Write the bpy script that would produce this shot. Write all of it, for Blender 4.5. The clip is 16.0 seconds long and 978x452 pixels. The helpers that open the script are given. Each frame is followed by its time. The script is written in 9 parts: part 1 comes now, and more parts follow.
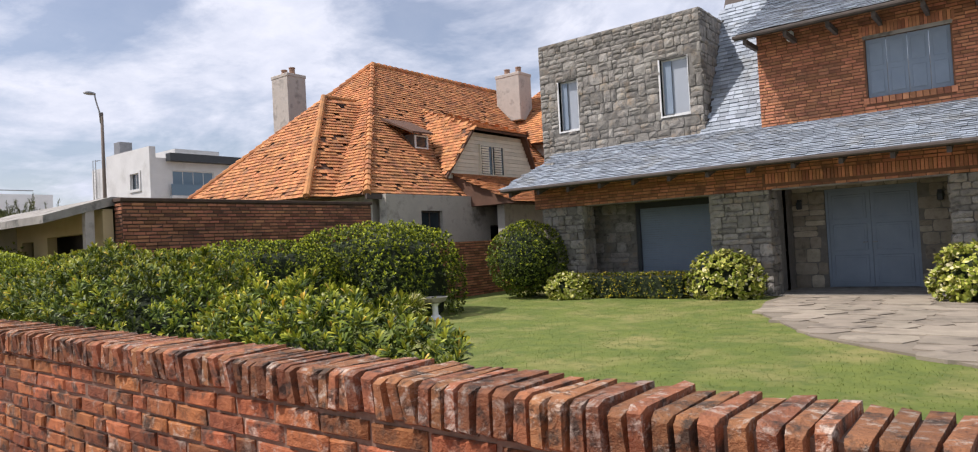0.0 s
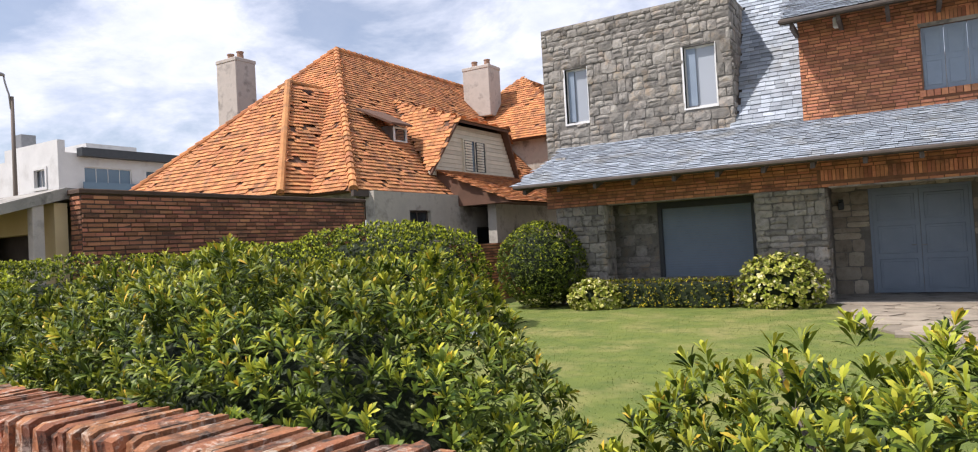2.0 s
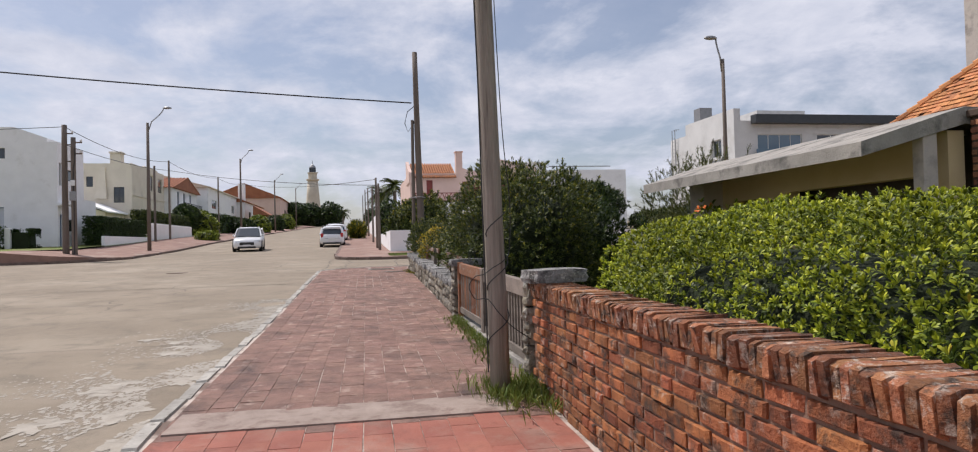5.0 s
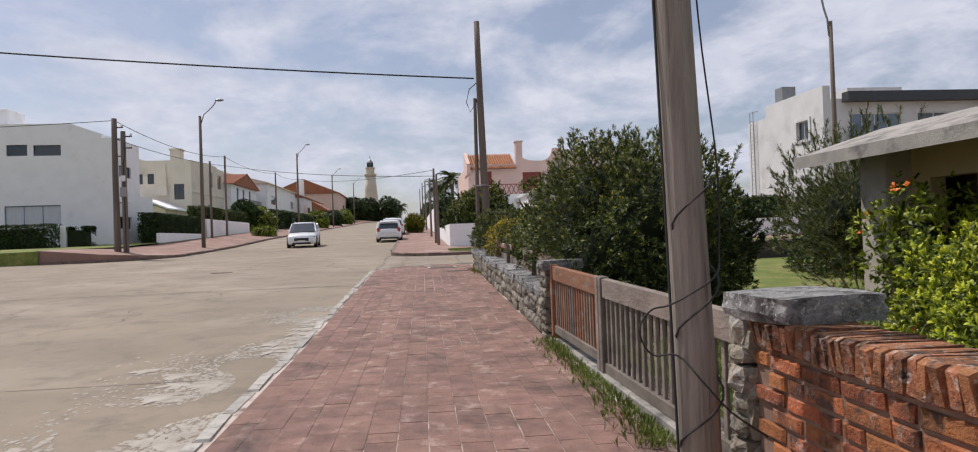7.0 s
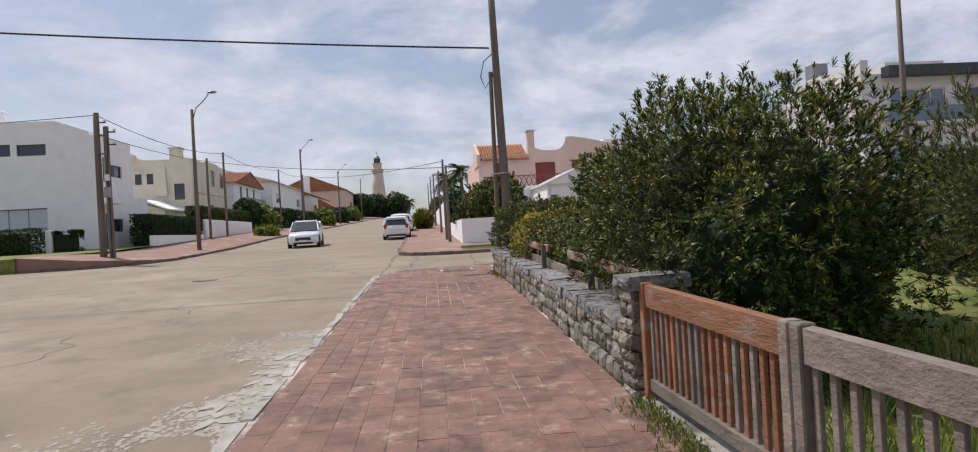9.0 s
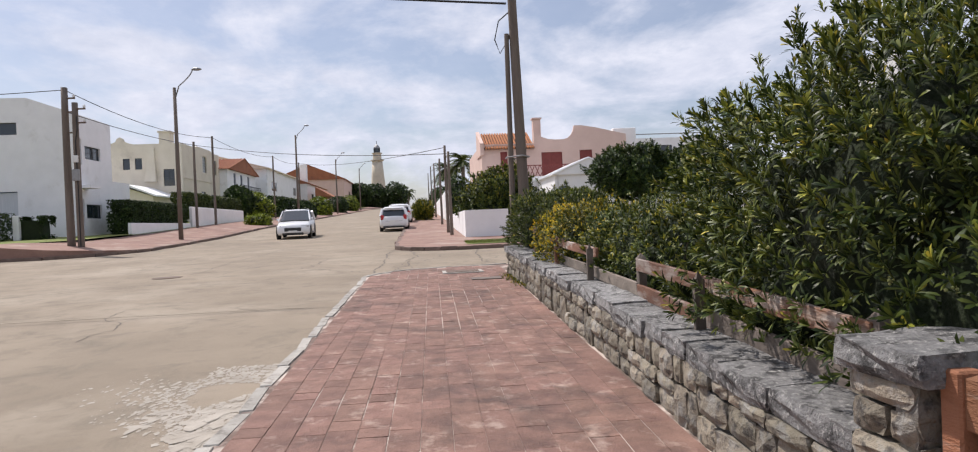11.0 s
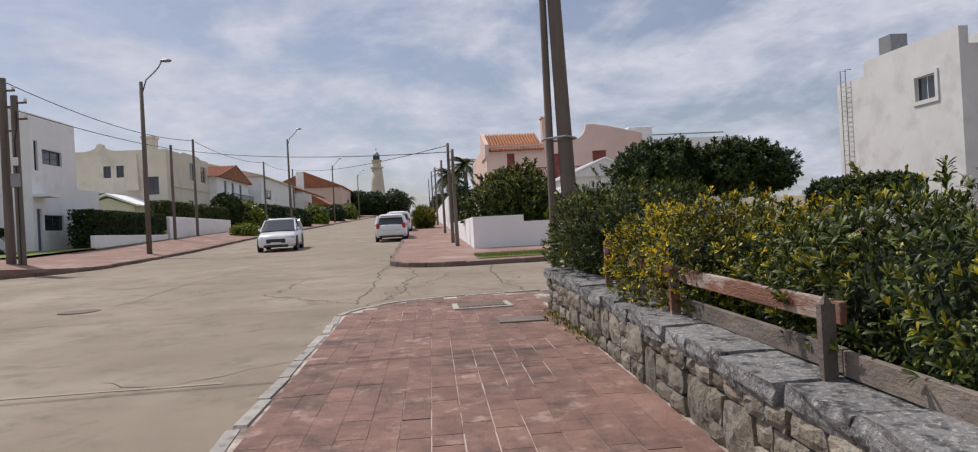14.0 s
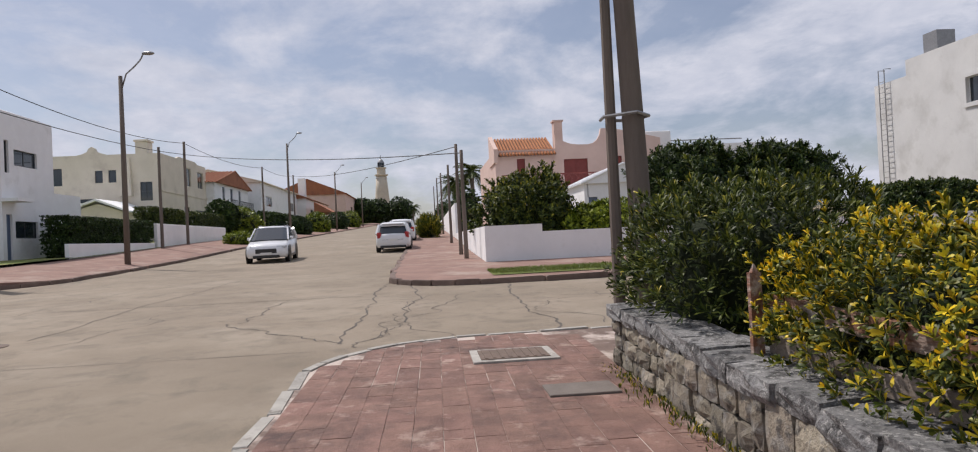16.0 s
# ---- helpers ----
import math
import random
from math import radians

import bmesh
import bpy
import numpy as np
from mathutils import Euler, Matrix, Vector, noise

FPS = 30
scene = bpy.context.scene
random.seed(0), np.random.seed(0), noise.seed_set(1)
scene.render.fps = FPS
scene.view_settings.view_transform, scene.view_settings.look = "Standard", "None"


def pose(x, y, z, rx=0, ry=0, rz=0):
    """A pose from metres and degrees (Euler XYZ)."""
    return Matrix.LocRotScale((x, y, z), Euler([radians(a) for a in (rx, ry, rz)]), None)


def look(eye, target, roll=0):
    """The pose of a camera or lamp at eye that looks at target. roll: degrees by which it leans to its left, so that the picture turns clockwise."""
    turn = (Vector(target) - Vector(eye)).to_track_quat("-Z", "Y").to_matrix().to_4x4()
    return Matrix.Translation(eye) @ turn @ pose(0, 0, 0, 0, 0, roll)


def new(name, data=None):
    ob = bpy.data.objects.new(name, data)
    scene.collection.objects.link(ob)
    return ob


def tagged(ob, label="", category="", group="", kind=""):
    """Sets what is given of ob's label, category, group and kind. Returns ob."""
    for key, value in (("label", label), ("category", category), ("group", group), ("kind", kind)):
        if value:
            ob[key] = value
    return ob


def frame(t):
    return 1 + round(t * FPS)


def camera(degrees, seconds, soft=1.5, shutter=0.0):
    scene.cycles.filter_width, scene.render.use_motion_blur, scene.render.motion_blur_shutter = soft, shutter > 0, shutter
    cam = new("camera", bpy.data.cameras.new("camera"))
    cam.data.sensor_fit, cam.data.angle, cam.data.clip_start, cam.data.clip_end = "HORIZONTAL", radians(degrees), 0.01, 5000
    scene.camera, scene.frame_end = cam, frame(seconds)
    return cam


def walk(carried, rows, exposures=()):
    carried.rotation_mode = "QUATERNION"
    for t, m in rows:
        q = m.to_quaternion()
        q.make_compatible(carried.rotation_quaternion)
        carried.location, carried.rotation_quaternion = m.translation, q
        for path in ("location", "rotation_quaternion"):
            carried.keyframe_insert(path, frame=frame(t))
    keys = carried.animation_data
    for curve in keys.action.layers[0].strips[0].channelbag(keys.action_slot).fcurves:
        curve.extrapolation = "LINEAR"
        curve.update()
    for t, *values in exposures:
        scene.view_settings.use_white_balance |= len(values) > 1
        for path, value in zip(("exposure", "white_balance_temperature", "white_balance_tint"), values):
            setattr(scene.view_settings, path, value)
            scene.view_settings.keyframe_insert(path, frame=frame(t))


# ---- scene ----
cam = camera(69.8, 16.0, soft=1.1)
METRES, EYE, TILT, LEAN, TURN = 25.0, 1.19, 0.0, 0.0, 37.9
ROWS = [
    (0.0, 0.0, 0.0, 0.0, 0.08, 1.46, 3.07),
    (0.5, -0.0198, 0.0237, 0.0015, -5.9, 1.19, 2.72),
    (1.0, -0.0427, 0.046, 0.0028, -7.28, 1.26, 2.59),
    (1.5, -0.0648, 0.0711, 0.0041, -7.52, 1.34, 2.93),
    (2.0, -0.0903, 0.0915, 0.0043, -6.75, 1.42, 3.12),
    (2.5, -0.1161, 0.1128, 0.0044, 2.68, 2.18, 3.14),
    (3.0, -0.145, 0.1307, 0.0033, 17.66, 2.9, 2.28),
    (3.5, -0.1737, 0.1527, 0.0032, 27.47, 3.03, 2.77),
    (4.0, -0.2012, 0.1709, 0.0024, 32.35, 2.94, 2.91),
    (4.5, -0.2308, 0.1914, 0.0026, 38.75, 1.84, 2.12),
    (5.0, -0.2595, 0.21, 0.0031, 41.26, 1.18, 1.49),
    (7.5, -0.3747, 0.3001, 0.0056, 46.54, 0.82, 2.56),
    (8.0, -0.3998, 0.3193, 0.0073, 46.68, 0.78, 3.13),
    (10.5, -0.5138, 0.4098, 0.0086, 46.52, -0.39, 2.82),
    (11.0, -0.5401, 0.4292, 0.0101, 46.54, -0.38, 2.47),
    (11.5, -0.5614, 0.4472, 0.0098, 46.52, -0.49, 2.77),
    (12.0, -0.5837, 0.4672, 0.0111, 46.3, -0.24, 3.25),
    (12.5, -0.6094, 0.4872, 0.0124, 46.53, -0.26, 3.41),
    (13.0, -0.6316, 0.5063, 0.0118, 46.5, -0.09, 2.84),
    (13.5, -0.6584, 0.5259, 0.013, 46.46, -0.06, 2.78),
    (14.0, -0.6837, 0.5421, 0.0132, 46.61, 0.19, 3.07),
    (14.5, -0.7095, 0.5612, 0.0149, 46.96, 0.58, 3.25),
    (15.0, -0.7355, 0.5795, 0.0147, 47.12, 0.65, 2.91),
    (15.5, -0.7583, 0.599, 0.0157, 47.17, 0.63, 2.73),
    (16.0, -0.7817, 0.6179, 0.0168, 46.97, 0.9, 2.76),
]
walk(cam, [(t, pose(0, 0, EYE, TILT, LEAN, TURN) @ pose(METRES * x, METRES * y, METRES * z, 90 + pitch, roll, yaw)) for t, x, y, z, yaw, pitch, roll in ROWS],
     exposures=[(t, stops, 6390, 16) for t, stops in ((0.0, 0.16), (0.5, 0.34), (1.5, 0.34), (2.0, 0.42), (2.5, 0.22), (3.0, 0.02), (4.0, -0.12), (4.5, -0.20), (5.0, -0.13), (7.5, -0.22), (8.2, -0.24), (10.5, 0.02), (11.0, 0.05), (11.5, -0.10), (12.3, -0.17), (13.5, -0.26), (14.5, -0.40), (15.0, -0.36), (16.0, -0.29))])

# ---------------------------------------------------------------- sun and sky
SUN_FROM = Vector((-0.66, -0.66, 1.34)).normalized()
SUN_EL = math.asin(SUN_FROM.z)
SUN_AZ = math.atan2(SUN_FROM.x, SUN_FROM.y)


def node(tree, kind, **sockets):
    n = tree.nodes.new(kind)
    for key, value in sockets.items():
        n.inputs[key.replace("_", " ")].default_value = value
    return n


def make_world():
    world = bpy.data.worlds.new("sky")
    scene.world = world
    world.use_nodes = True
    tree = world.node_tree
    tree.nodes.clear()
    link = tree.links.new
    sky = tree.nodes.new("ShaderNodeTexSky")
    sky.sky_type, sky.sun_disc = "NISHITA", False
    sky.sun_elevation, sky.sun_rotation = SUN_EL, SUN_AZ
    sky.air_density, sky.dust_density = 1.0, 1.5
    clear = node(tree, "ShaderNodeBackground", Strength=0.10)
    link(sky.outputs[0], clear.inputs["Color"])
    # cloud sheet: the view direction carried on to a flat layer
    coord = tree.nodes.new("ShaderNodeTexCoord")
    split = tree.nodes.new("ShaderNodeSeparateXYZ")
    link(coord.outputs["Generated"], split.inputs[0])
    lift = tree.nodes.new("ShaderNodeMath")
    lift.operation, lift.inputs[1].default_value = "MAXIMUM", 0.0
    link(split.outputs[2], lift.inputs[0])
    lift2 = tree.nodes.new("ShaderNodeMath")
    lift2.operation, lift2.inputs[1].default_value = "ADD", 0.27
    link(lift.outputs[0], lift2.inputs[0])
    over = []
    for k in (0, 1):
        d = tree.nodes.new("ShaderNodeMath")
        d.operation = "DIVIDE"
        link(split.outputs[k], d.inputs[0])
        link(lift2.outputs[0], d.inputs[1])
        over.append(d)
    join = tree.nodes.new("ShaderNodeCombineXYZ")
    link(over[0].outputs[0], join.inputs[0])
    link(over[1].outputs[0], join.inputs[1])
    big = node(tree, "ShaderNodeTexNoise", Scale=1.7, Detail=9.0, Roughness=0.60, Distortion=0.25)
    link(join.outputs[0], big.inputs["Vector"])
    cover = tree.nodes.new("ShaderNodeValToRGB")
    cover.color_ramp.elements[0].position, cover.color_ramp.elements[1].position = 0.42, 0.57
    cover.color_ramp.elements[0].color = (0.26, 0.26, 0.26, 1)
    link(big.outputs[0], cover.inputs[0])
    fine = node(tree, "ShaderNodeTexNoise", Scale=6.5, Detail=9.0, Roughness=0.62, Distortion=0.2)
    link(join.outputs[0], fine.inputs["Vector"])
    tone = tree.nodes.new("ShaderNodeValToRGB")
    tone.color_ramp.elements[0].position, tone.color_ramp.elements[1].position = 0.32, 0.66
    tone.color_ramp.elements[0].color = (0.61, 0.665, 0.765, 1)
    tone.color_ramp.elements[1].color = (0.78, 0.815, 0.885, 1)
    link(fine.outputs[0], tone.inputs[0])
    cloud = node(tree, "ShaderNodeBackground", Strength=CLOUD)
    link(tone.outputs[0], cloud.inputs["Color"])
    mix = tree.nodes.new("ShaderNodeMixShader")
    link(cover.outputs[0], mix.inputs[0])
    link(clear.outputs[0], mix.inputs[1])
    link(cloud.outputs[0], mix.inputs[2])
    out = tree.nodes.new("ShaderNodeOutputWorld")
    link(mix.outputs[0], out.inputs[0])


CLOUD = 1.02
make_world()
sun = new("sun", bpy.data.lights.new("sun", "SUN"))
sun.data.energy, sun.data.angle, sun.data.color = 4.3, radians(0.8), (1.0, 0.95, 0.87)
sun.matrix_world = look(SUN_FROM * 60, (0, 0, 0))

# ---------------------------------------------------------------- materials


def surface(name, a, b, scale=3.0, rough=0.85, bump=0.3, grain=60.0, metal=0.0, vary="", amount=0.25, stain=None, stain_scale=0.8, stain_cut=(0.52, 0.68), stretch=(1, 1, 1), grime=None, grime_scale=0.6, grime_cut=(0.5, 0.7), ribs=0.0):
    """Two colours mixed by a coarse and a fine noise in world space, an optional stain, variation from piece to piece, and relief."""
    m = bpy.data.materials.new(name)
    m.use_nodes = True
    tree = m.node_tree
    link = tree.links.new
    bsdf = tree.nodes["Principled BSDF"]
    geo = tree.nodes.new("ShaderNodeNewGeometry")
    place = tree.nodes.new("ShaderNodeVectorMath")
    place.operation = "MULTIPLY"
    place.inputs[1].default_value = stretch
    link(geo.outputs["Position"], place.inputs[0])
    coarse = node(tree, "ShaderNodeTexNoise", Scale=scale, Detail=6.0, Roughness=0.6)
    link(place.outputs[0], coarse.inputs["Vector"])
    small = node(tree, "ShaderNodeTexNoise", Scale=grain, Detail=4.0, Roughness=0.65)
    link(place.outputs[0], small.inputs["Vector"])
    blend = tree.nodes.new("ShaderNodeMath")
    blend.operation = "MULTIPLY_ADD"
    blend.inputs[1].default_value = 0.45
    link(small.outputs[0], blend.inputs[0])
    half = tree.nodes.new("ShaderNodeMath")
    half.operation = "MULTIPLY_ADD"
    half.inputs[1].default_value, half.inputs[2].default_value = 1.5, -0.45
    link(coarse.outputs[0], half.inputs[0])
    link(half.outputs[0], blend.inputs[2])
    mix = tree.nodes.new("ShaderNodeMix")
    mix.data_type = "RGBA"
    mix.inputs[6].default_value, mix.inputs[7].default_value = (*a, 1), (*b, 1)
    link(blend.outputs[0], mix.inputs[0])
    colour = mix.outputs[2]
    if stain:
        patch = node(tree, "ShaderNodeTexNoise", Scale=stain_scale, Detail=7.0, Roughness=0.65)
        link(place.outputs[0], patch.inputs["Vector"])
        ramp = tree.nodes.new("ShaderNodeMapRange")
        ramp.inputs[1].default_value, ramp.inputs[2].default_value = stain_cut
        link(patch.outputs[0], ramp.inputs[0])
        over = tree.nodes.new("ShaderNodeMix")
        over.data_type = "RGBA"
        over.inputs[7].default_value = (*stain, 1)
        link(ramp.outputs[0], over.inputs[0])
        link(colour, over.inputs[6])
        colour = over.outputs[2]
    if grime:
        film_of = node(tree, "ShaderNodeTexNoise", Scale=grime_scale, Detail=9.0, Roughness=0.72, Distortion=0.4)
        link(geo.outputs["Position"], film_of.inputs["Vector"])
        cut = tree.nodes.new("ShaderNodeMapRange")
        cut.inputs[1].default_value, cut.inputs[2].default_value = grime_cut
        link(film_of.outputs[0], cut.inputs[0])
        dirty = tree.nodes.new("ShaderNodeMix")
        dirty.data_type = "RGBA"
        dirty.inputs[7].default_value = (*grime, 1)
        link(cut.outputs[0], dirty.inputs[0])
        link(colour, dirty.inputs[6])
        colour = dirty.outputs[2]
    if vary:
        if vary == "object":
            chance = tree.nodes.new("ShaderNodeObjectInfo").outputs["Random"]
        else:
            chance = geo.outputs["Random Per Island"]
        value = tree.nodes.new("ShaderNodeMapRange")
        value.inputs[3].default_value, value.inputs[4].default_value = 1 - amount, 1 + amount
        link(chance, value.inputs[0])
        hue = tree.nodes.new("ShaderNodeMath")
        hue.operation, hue.inputs[1].default_value = "MULTIPLY", 7.31
        link(chance, hue.inputs[0])
        frac = tree.nodes.new("ShaderNodeMath")
        frac.operation = "FRACT"
        link(hue.outputs[0], frac.inputs[0])
        turn = tree.nodes.new("ShaderNodeMapRange")
        turn.inputs[3].default_value, turn.inputs[4].default_value = 0.5 - amount * 0.022, 0.5 + amount * 0.022
        link(frac.outputs[0], turn.inputs[0])
        hsv = tree.nodes.new("ShaderNodeHueSaturation")
        link(value.outputs[0], hsv.inputs["Value"])
        link(turn.outputs[0], hsv.inputs["Hue"])
        link(colour, hsv.inputs["Color"])
        colour = hsv.outputs[0]
    link(colour, bsdf.inputs["Base Color"])
    bsdf.inputs["Roughness"].default_value = rough
    bsdf.inputs["Metallic"].default_value = metal
    if bump:
        relief = node(tree, "ShaderNodeBump", Strength=bump, Distance=0.02)
        link(blend.outputs[0], relief.inputs["Height"])
        link(relief.outputs[0], bsdf.inputs["Normal"])
        if ribs:
            wave = node(tree, "ShaderNodeTexWave", Scale=ribs, Distortion=0.6, Detail=2.0)
            link(geo.outputs["Position"], wave.inputs["Vector"])
            groove = node(tree, "ShaderNodeBump", Strength=0.35, Distance=0.004)
            link(wave.outputs["Fac"], groove.inputs["Height"])
            link(relief.outputs[0], groove.inputs["Normal"])
            link(groove.outputs[0], bsdf.inputs["Normal"])
    return m


def leaf_material(name, dark, mid, light, young=None, share=0.1):
    m = bpy.data.materials.new(name)
    m.use_nodes = True
    tree = m.node_tree
    link = tree.links.new
    bsdf = tree.nodes["Principled BSDF"]
    geo = tree.nodes.new("ShaderNodeNewGeometry")
    ramp = tree.nodes.new("ShaderNodeValToRGB")
    ramp.color_ramp.elements[0].color, ramp.color_ramp.elements[1].color = (*dark, 1), (*light, 1)
    ramp.color_ramp.elements.new(0.5).color = (*mid, 1)
    if young:
        ramp.color_ramp.elements[-1].position = 1 - share * 1.2
        ramp.color_ramp.elements.new(1 - share * 0.6).color = (*young, 1)
    link(geo.outputs["Random Per Island"], ramp.inputs[0])
    patch = node(tree, "ShaderNodeTexNoise", Scale=1.7, Detail=3.0)
    link(geo.outputs["Position"], patch.inputs["Vector"])
    value = tree.nodes.new("ShaderNodeMapRange")
    value.inputs[1].default_value, value.inputs[2].default_value = 0.3, 0.7
    value.inputs[3].default_value, value.inputs[4].default_value = 0.7, 1.3
    link(patch.outputs[0], value.inputs[0])
    hsv = tree.nodes.new("ShaderNodeHueSaturation")
    link(value.outputs[0], hsv.inputs["Value"])
    link(ramp.outputs[0], hsv.inputs["Color"])
    link(hsv.outputs[0], bsdf.inputs["Base Color"])
    bsdf.inputs["Roughness"].default_value = 0.46
    bsdf.inputs["Specular IOR Level"].default_value = 0.22
    thin = tree.nodes.new("ShaderNodeBsdfTranslucent")
    link(hsv.outputs[0], thin.inputs["Color"])
    mix = tree.nodes.new("ShaderNodeMixShader")
    mix.inputs[0].default_value = 0.16
    link(bsdf.outputs[0], mix.inputs[1])
    link(thin.outputs[0], mix.inputs[2])
    link(mix.outputs[0], tree.nodes["Material Output"].inputs[0])
    return m


def brick_material(name, a, b, mortar, bw=0.25, bh=0.072, axis="xz"):
    m = bpy.data.materials.new(name)
    m.use_nodes = True
    tree = m.node_tree
    link = tree.links.new
    bsdf = tree.nodes["Principled BSDF"]
    geo = tree.nodes.new("ShaderNodeNewGeometry")
    split = tree.nodes.new("ShaderNodeSeparateXYZ")
    link(geo.outputs["Position"], split.inputs[0])
    join = tree.nodes.new("ShaderNodeCombineXYZ")
    link(split.outputs["xyz".index(axis[0])], join.inputs[0])
    link(split.outputs[2], join.inputs[1])
    bricks = node(tree, "ShaderNodeTexBrick", Scale=1.0, Mortar_Size=0.013, Mortar_Smooth=0.3, Bias=-0.1, Brick_Width=bw, Row_Height=bh)
    bricks.inputs["Color1"].default_value, bricks.inputs["Color2"].default_value = (*a, 1), (*b, 1)
    bricks.inputs["Mortar"].default_value = (*mortar, 1)
    link(join.outputs[0], bricks.inputs["Vector"])
    patch = node(tree, "ShaderNodeTexNoise", Scale=2.2, Detail=7.0, Roughness=0.65)
    link(geo.outputs["Position"], patch.inputs["Vector"])
    value = tree.nodes.new("ShaderNodeMapRange")
    value.inputs[1].default_value, value.inputs[2].default_value = 0.3, 0.7
    value.inputs[3].default_value, value.inputs[4].default_value = 0.6, 1.25
    link(patch.outputs[0], value.inputs[0])
    hsv = tree.nodes.new("ShaderNodeHueSaturation")
    link(value.outputs[0], hsv.inputs["Value"])
    link(bricks.outputs[0], hsv.inputs["Color"])
    link(hsv.outputs[0], bsdf.inputs["Base Color"])
    bsdf.inputs["Roughness"].default_value = 0.9
    relief = node(tree, "ShaderNodeBump", Strength=0.8, Distance=0.012)
    relief.invert = True
    link(bricks.outputs["Fac"], relief.inputs["Height"])
    link(relief.outputs[0], bsdf.inputs["Normal"])
    return m


def glass_material(name, tint=(0.02, 0.03, 0.04)):
    m = bpy.data.materials.new(name)
    m.use_nodes = True
    bsdf = m.node_tree.nodes["Principled BSDF"]
    bsdf.inputs["Base Color"].default_value = (*tint, 1)
    bsdf.inputs["Roughness"].default_value = 0.04
    bsdf.inputs["Specular IOR Level"].default_value = 0.8
    return m


BRICK = surface("fired_brick", (0.165, 0.050, 0.020), (0.44, 0.155, 0.055), 11, 0.92, 1.0, 90, vary="object", amount=0.42, stain=(0.07, 0.040, 0.026), stain_scale=9, stain_cut=(0.50, 0.64), grime=(0.40, 0.31, 0.24), grime_scale=7, grime_cut=(0.56, 0.68))
BRICK_ISLAND = surface("fired_brick_rest", (0.165, 0.050, 0.020), (0.44, 0.155, 0.055), 11, 0.92, 1.0, 90, vary="island", amount=0.42, stain=(0.07, 0.040, 0.026), stain_scale=9, stain_cut=(0.50, 0.64), grime=(0.40, 0.31, 0.24), grime_scale=7, grime_cut=(0.56, 0.68))
FRONT_BRICK = surface("front_brick", (0.34, 0.130, 0.066), (0.60, 0.26, 0.135), 6, 0.9, 0.8, 60, vary="island", amount=0.36, stain=(0.22, 0.105, 0.065), stain_scale=2.2, stain_cut=(0.54, 0.7))
SIDE_BRICK = surface("side_brick", (0.20, 0.078, 0.042), (0.47, 0.20, 0.105), 3, 0.92, 0.8, 60, vary="island", amount=0.45, stain=(0.12, 0.068, 0.045), stain_scale=1.4, stain_cut=(0.52, 0.68), stretch=(1, 0.5, 2.5))
SIDE_MORTAR = surface("dark_mortar", (0.05, 0.033, 0.024), (0.11, 0.07, 0.05), 5, 0.95, 0.4)
FRONT_MORTAR = surface("red_mortar", (0.12, 0.06, 0.035), (0.24, 0.12, 0.07), 5, 0.95, 0.4)
POT_CLAY = surface("dull_clay_pot", (0.22, 0.13, 0.09), (0.36, 0.22, 0.15), 6, 0.9, 0.4)
TAN_STONE = surface("tan_tower_stone", (0.48, 0.42, 0.33), (0.66, 0.59, 0.47), 0.5, 0.9, 0.3, 6)
CAP_BRICK = surface("weathered_cap_brick", (0.15, 0.058, 0.028), (0.43, 0.175, 0.075), 16, 0.92, 1.0, 110, vary="object", amount=0.38, stain=(0.075, 0.045, 0.03), stain_scale=14, stain_cut=(0.50, 0.62), grime=(0.43, 0.34, 0.27), grime_scale=20, grime_cut=(0.53, 0.63))
MORTAR = surface("mortar", (0.13, 0.075, 0.052), (0.32, 0.205, 0.145), 9, 0.95, 0.5, 120)
STONE = surface("grey_stone", (0.135, 0.125, 0.108), (0.37, 0.348, 0.31), 6, 0.9, 1.0, 50, vary="object", amount=0.30, stain=(0.27, 0.215, 0.155), stain_scale=3, stain_cut=(0.52, 0.68), grime=(0.10, 0.094, 0.085), grime_scale=5, grime_cut=(0.53, 0.66))
WALL_STONE = surface("wall_stone", (0.142, 0.123, 0.092), (0.40, 0.35, 0.262), 13, 0.92, 1.0, 75, vary="object", amount=0.36, stain=(0.085, 0.076, 0.064), stain_scale=13, stain_cut=(0.50, 0.62), grime=(0.28, 0.27, 0.24), grime_scale=6, grime_cut=(0.50, 0.62))
SLAB_STONE = surface("granite_slab", (0.10, 0.10, 0.10), (0.335, 0.33, 0.318), 24, 0.92, 1.0, 110, vary="object", amount=0.22, stain=(0.060, 0.059, 0.057), stain_scale=8, stain_cut=(0.49, 0.61), grime=(0.42, 0.41, 0.385), grime_scale=28, grime_cut=(0.54, 0.62))
PORCH_STONE = surface("tan_porch_stone", (0.25, 0.215, 0.165), (0.50, 0.445, 0.355), 6, 0.9, 0.8, 50, vary="object", amount=0.28, stain=(0.20, 0.175, 0.14), stain_scale=3, stain_cut=(0.54, 0.68))
JOINT = surface("stone_joint", (0.035, 0.031, 0.027), (0.095, 0.083, 0.07), 6, 0.95, 0.4)
HOUSE_JOINT = surface("house_joint", (0.12, 0.112, 0.10), (0.25, 0.235, 0.21), 6, 0.95, 0.4)
JOINT_GREY = surface("dull_cement", (0.12, 0.10, 0.085), (0.215, 0.185, 0.16), 4, 0.95, 0.5)
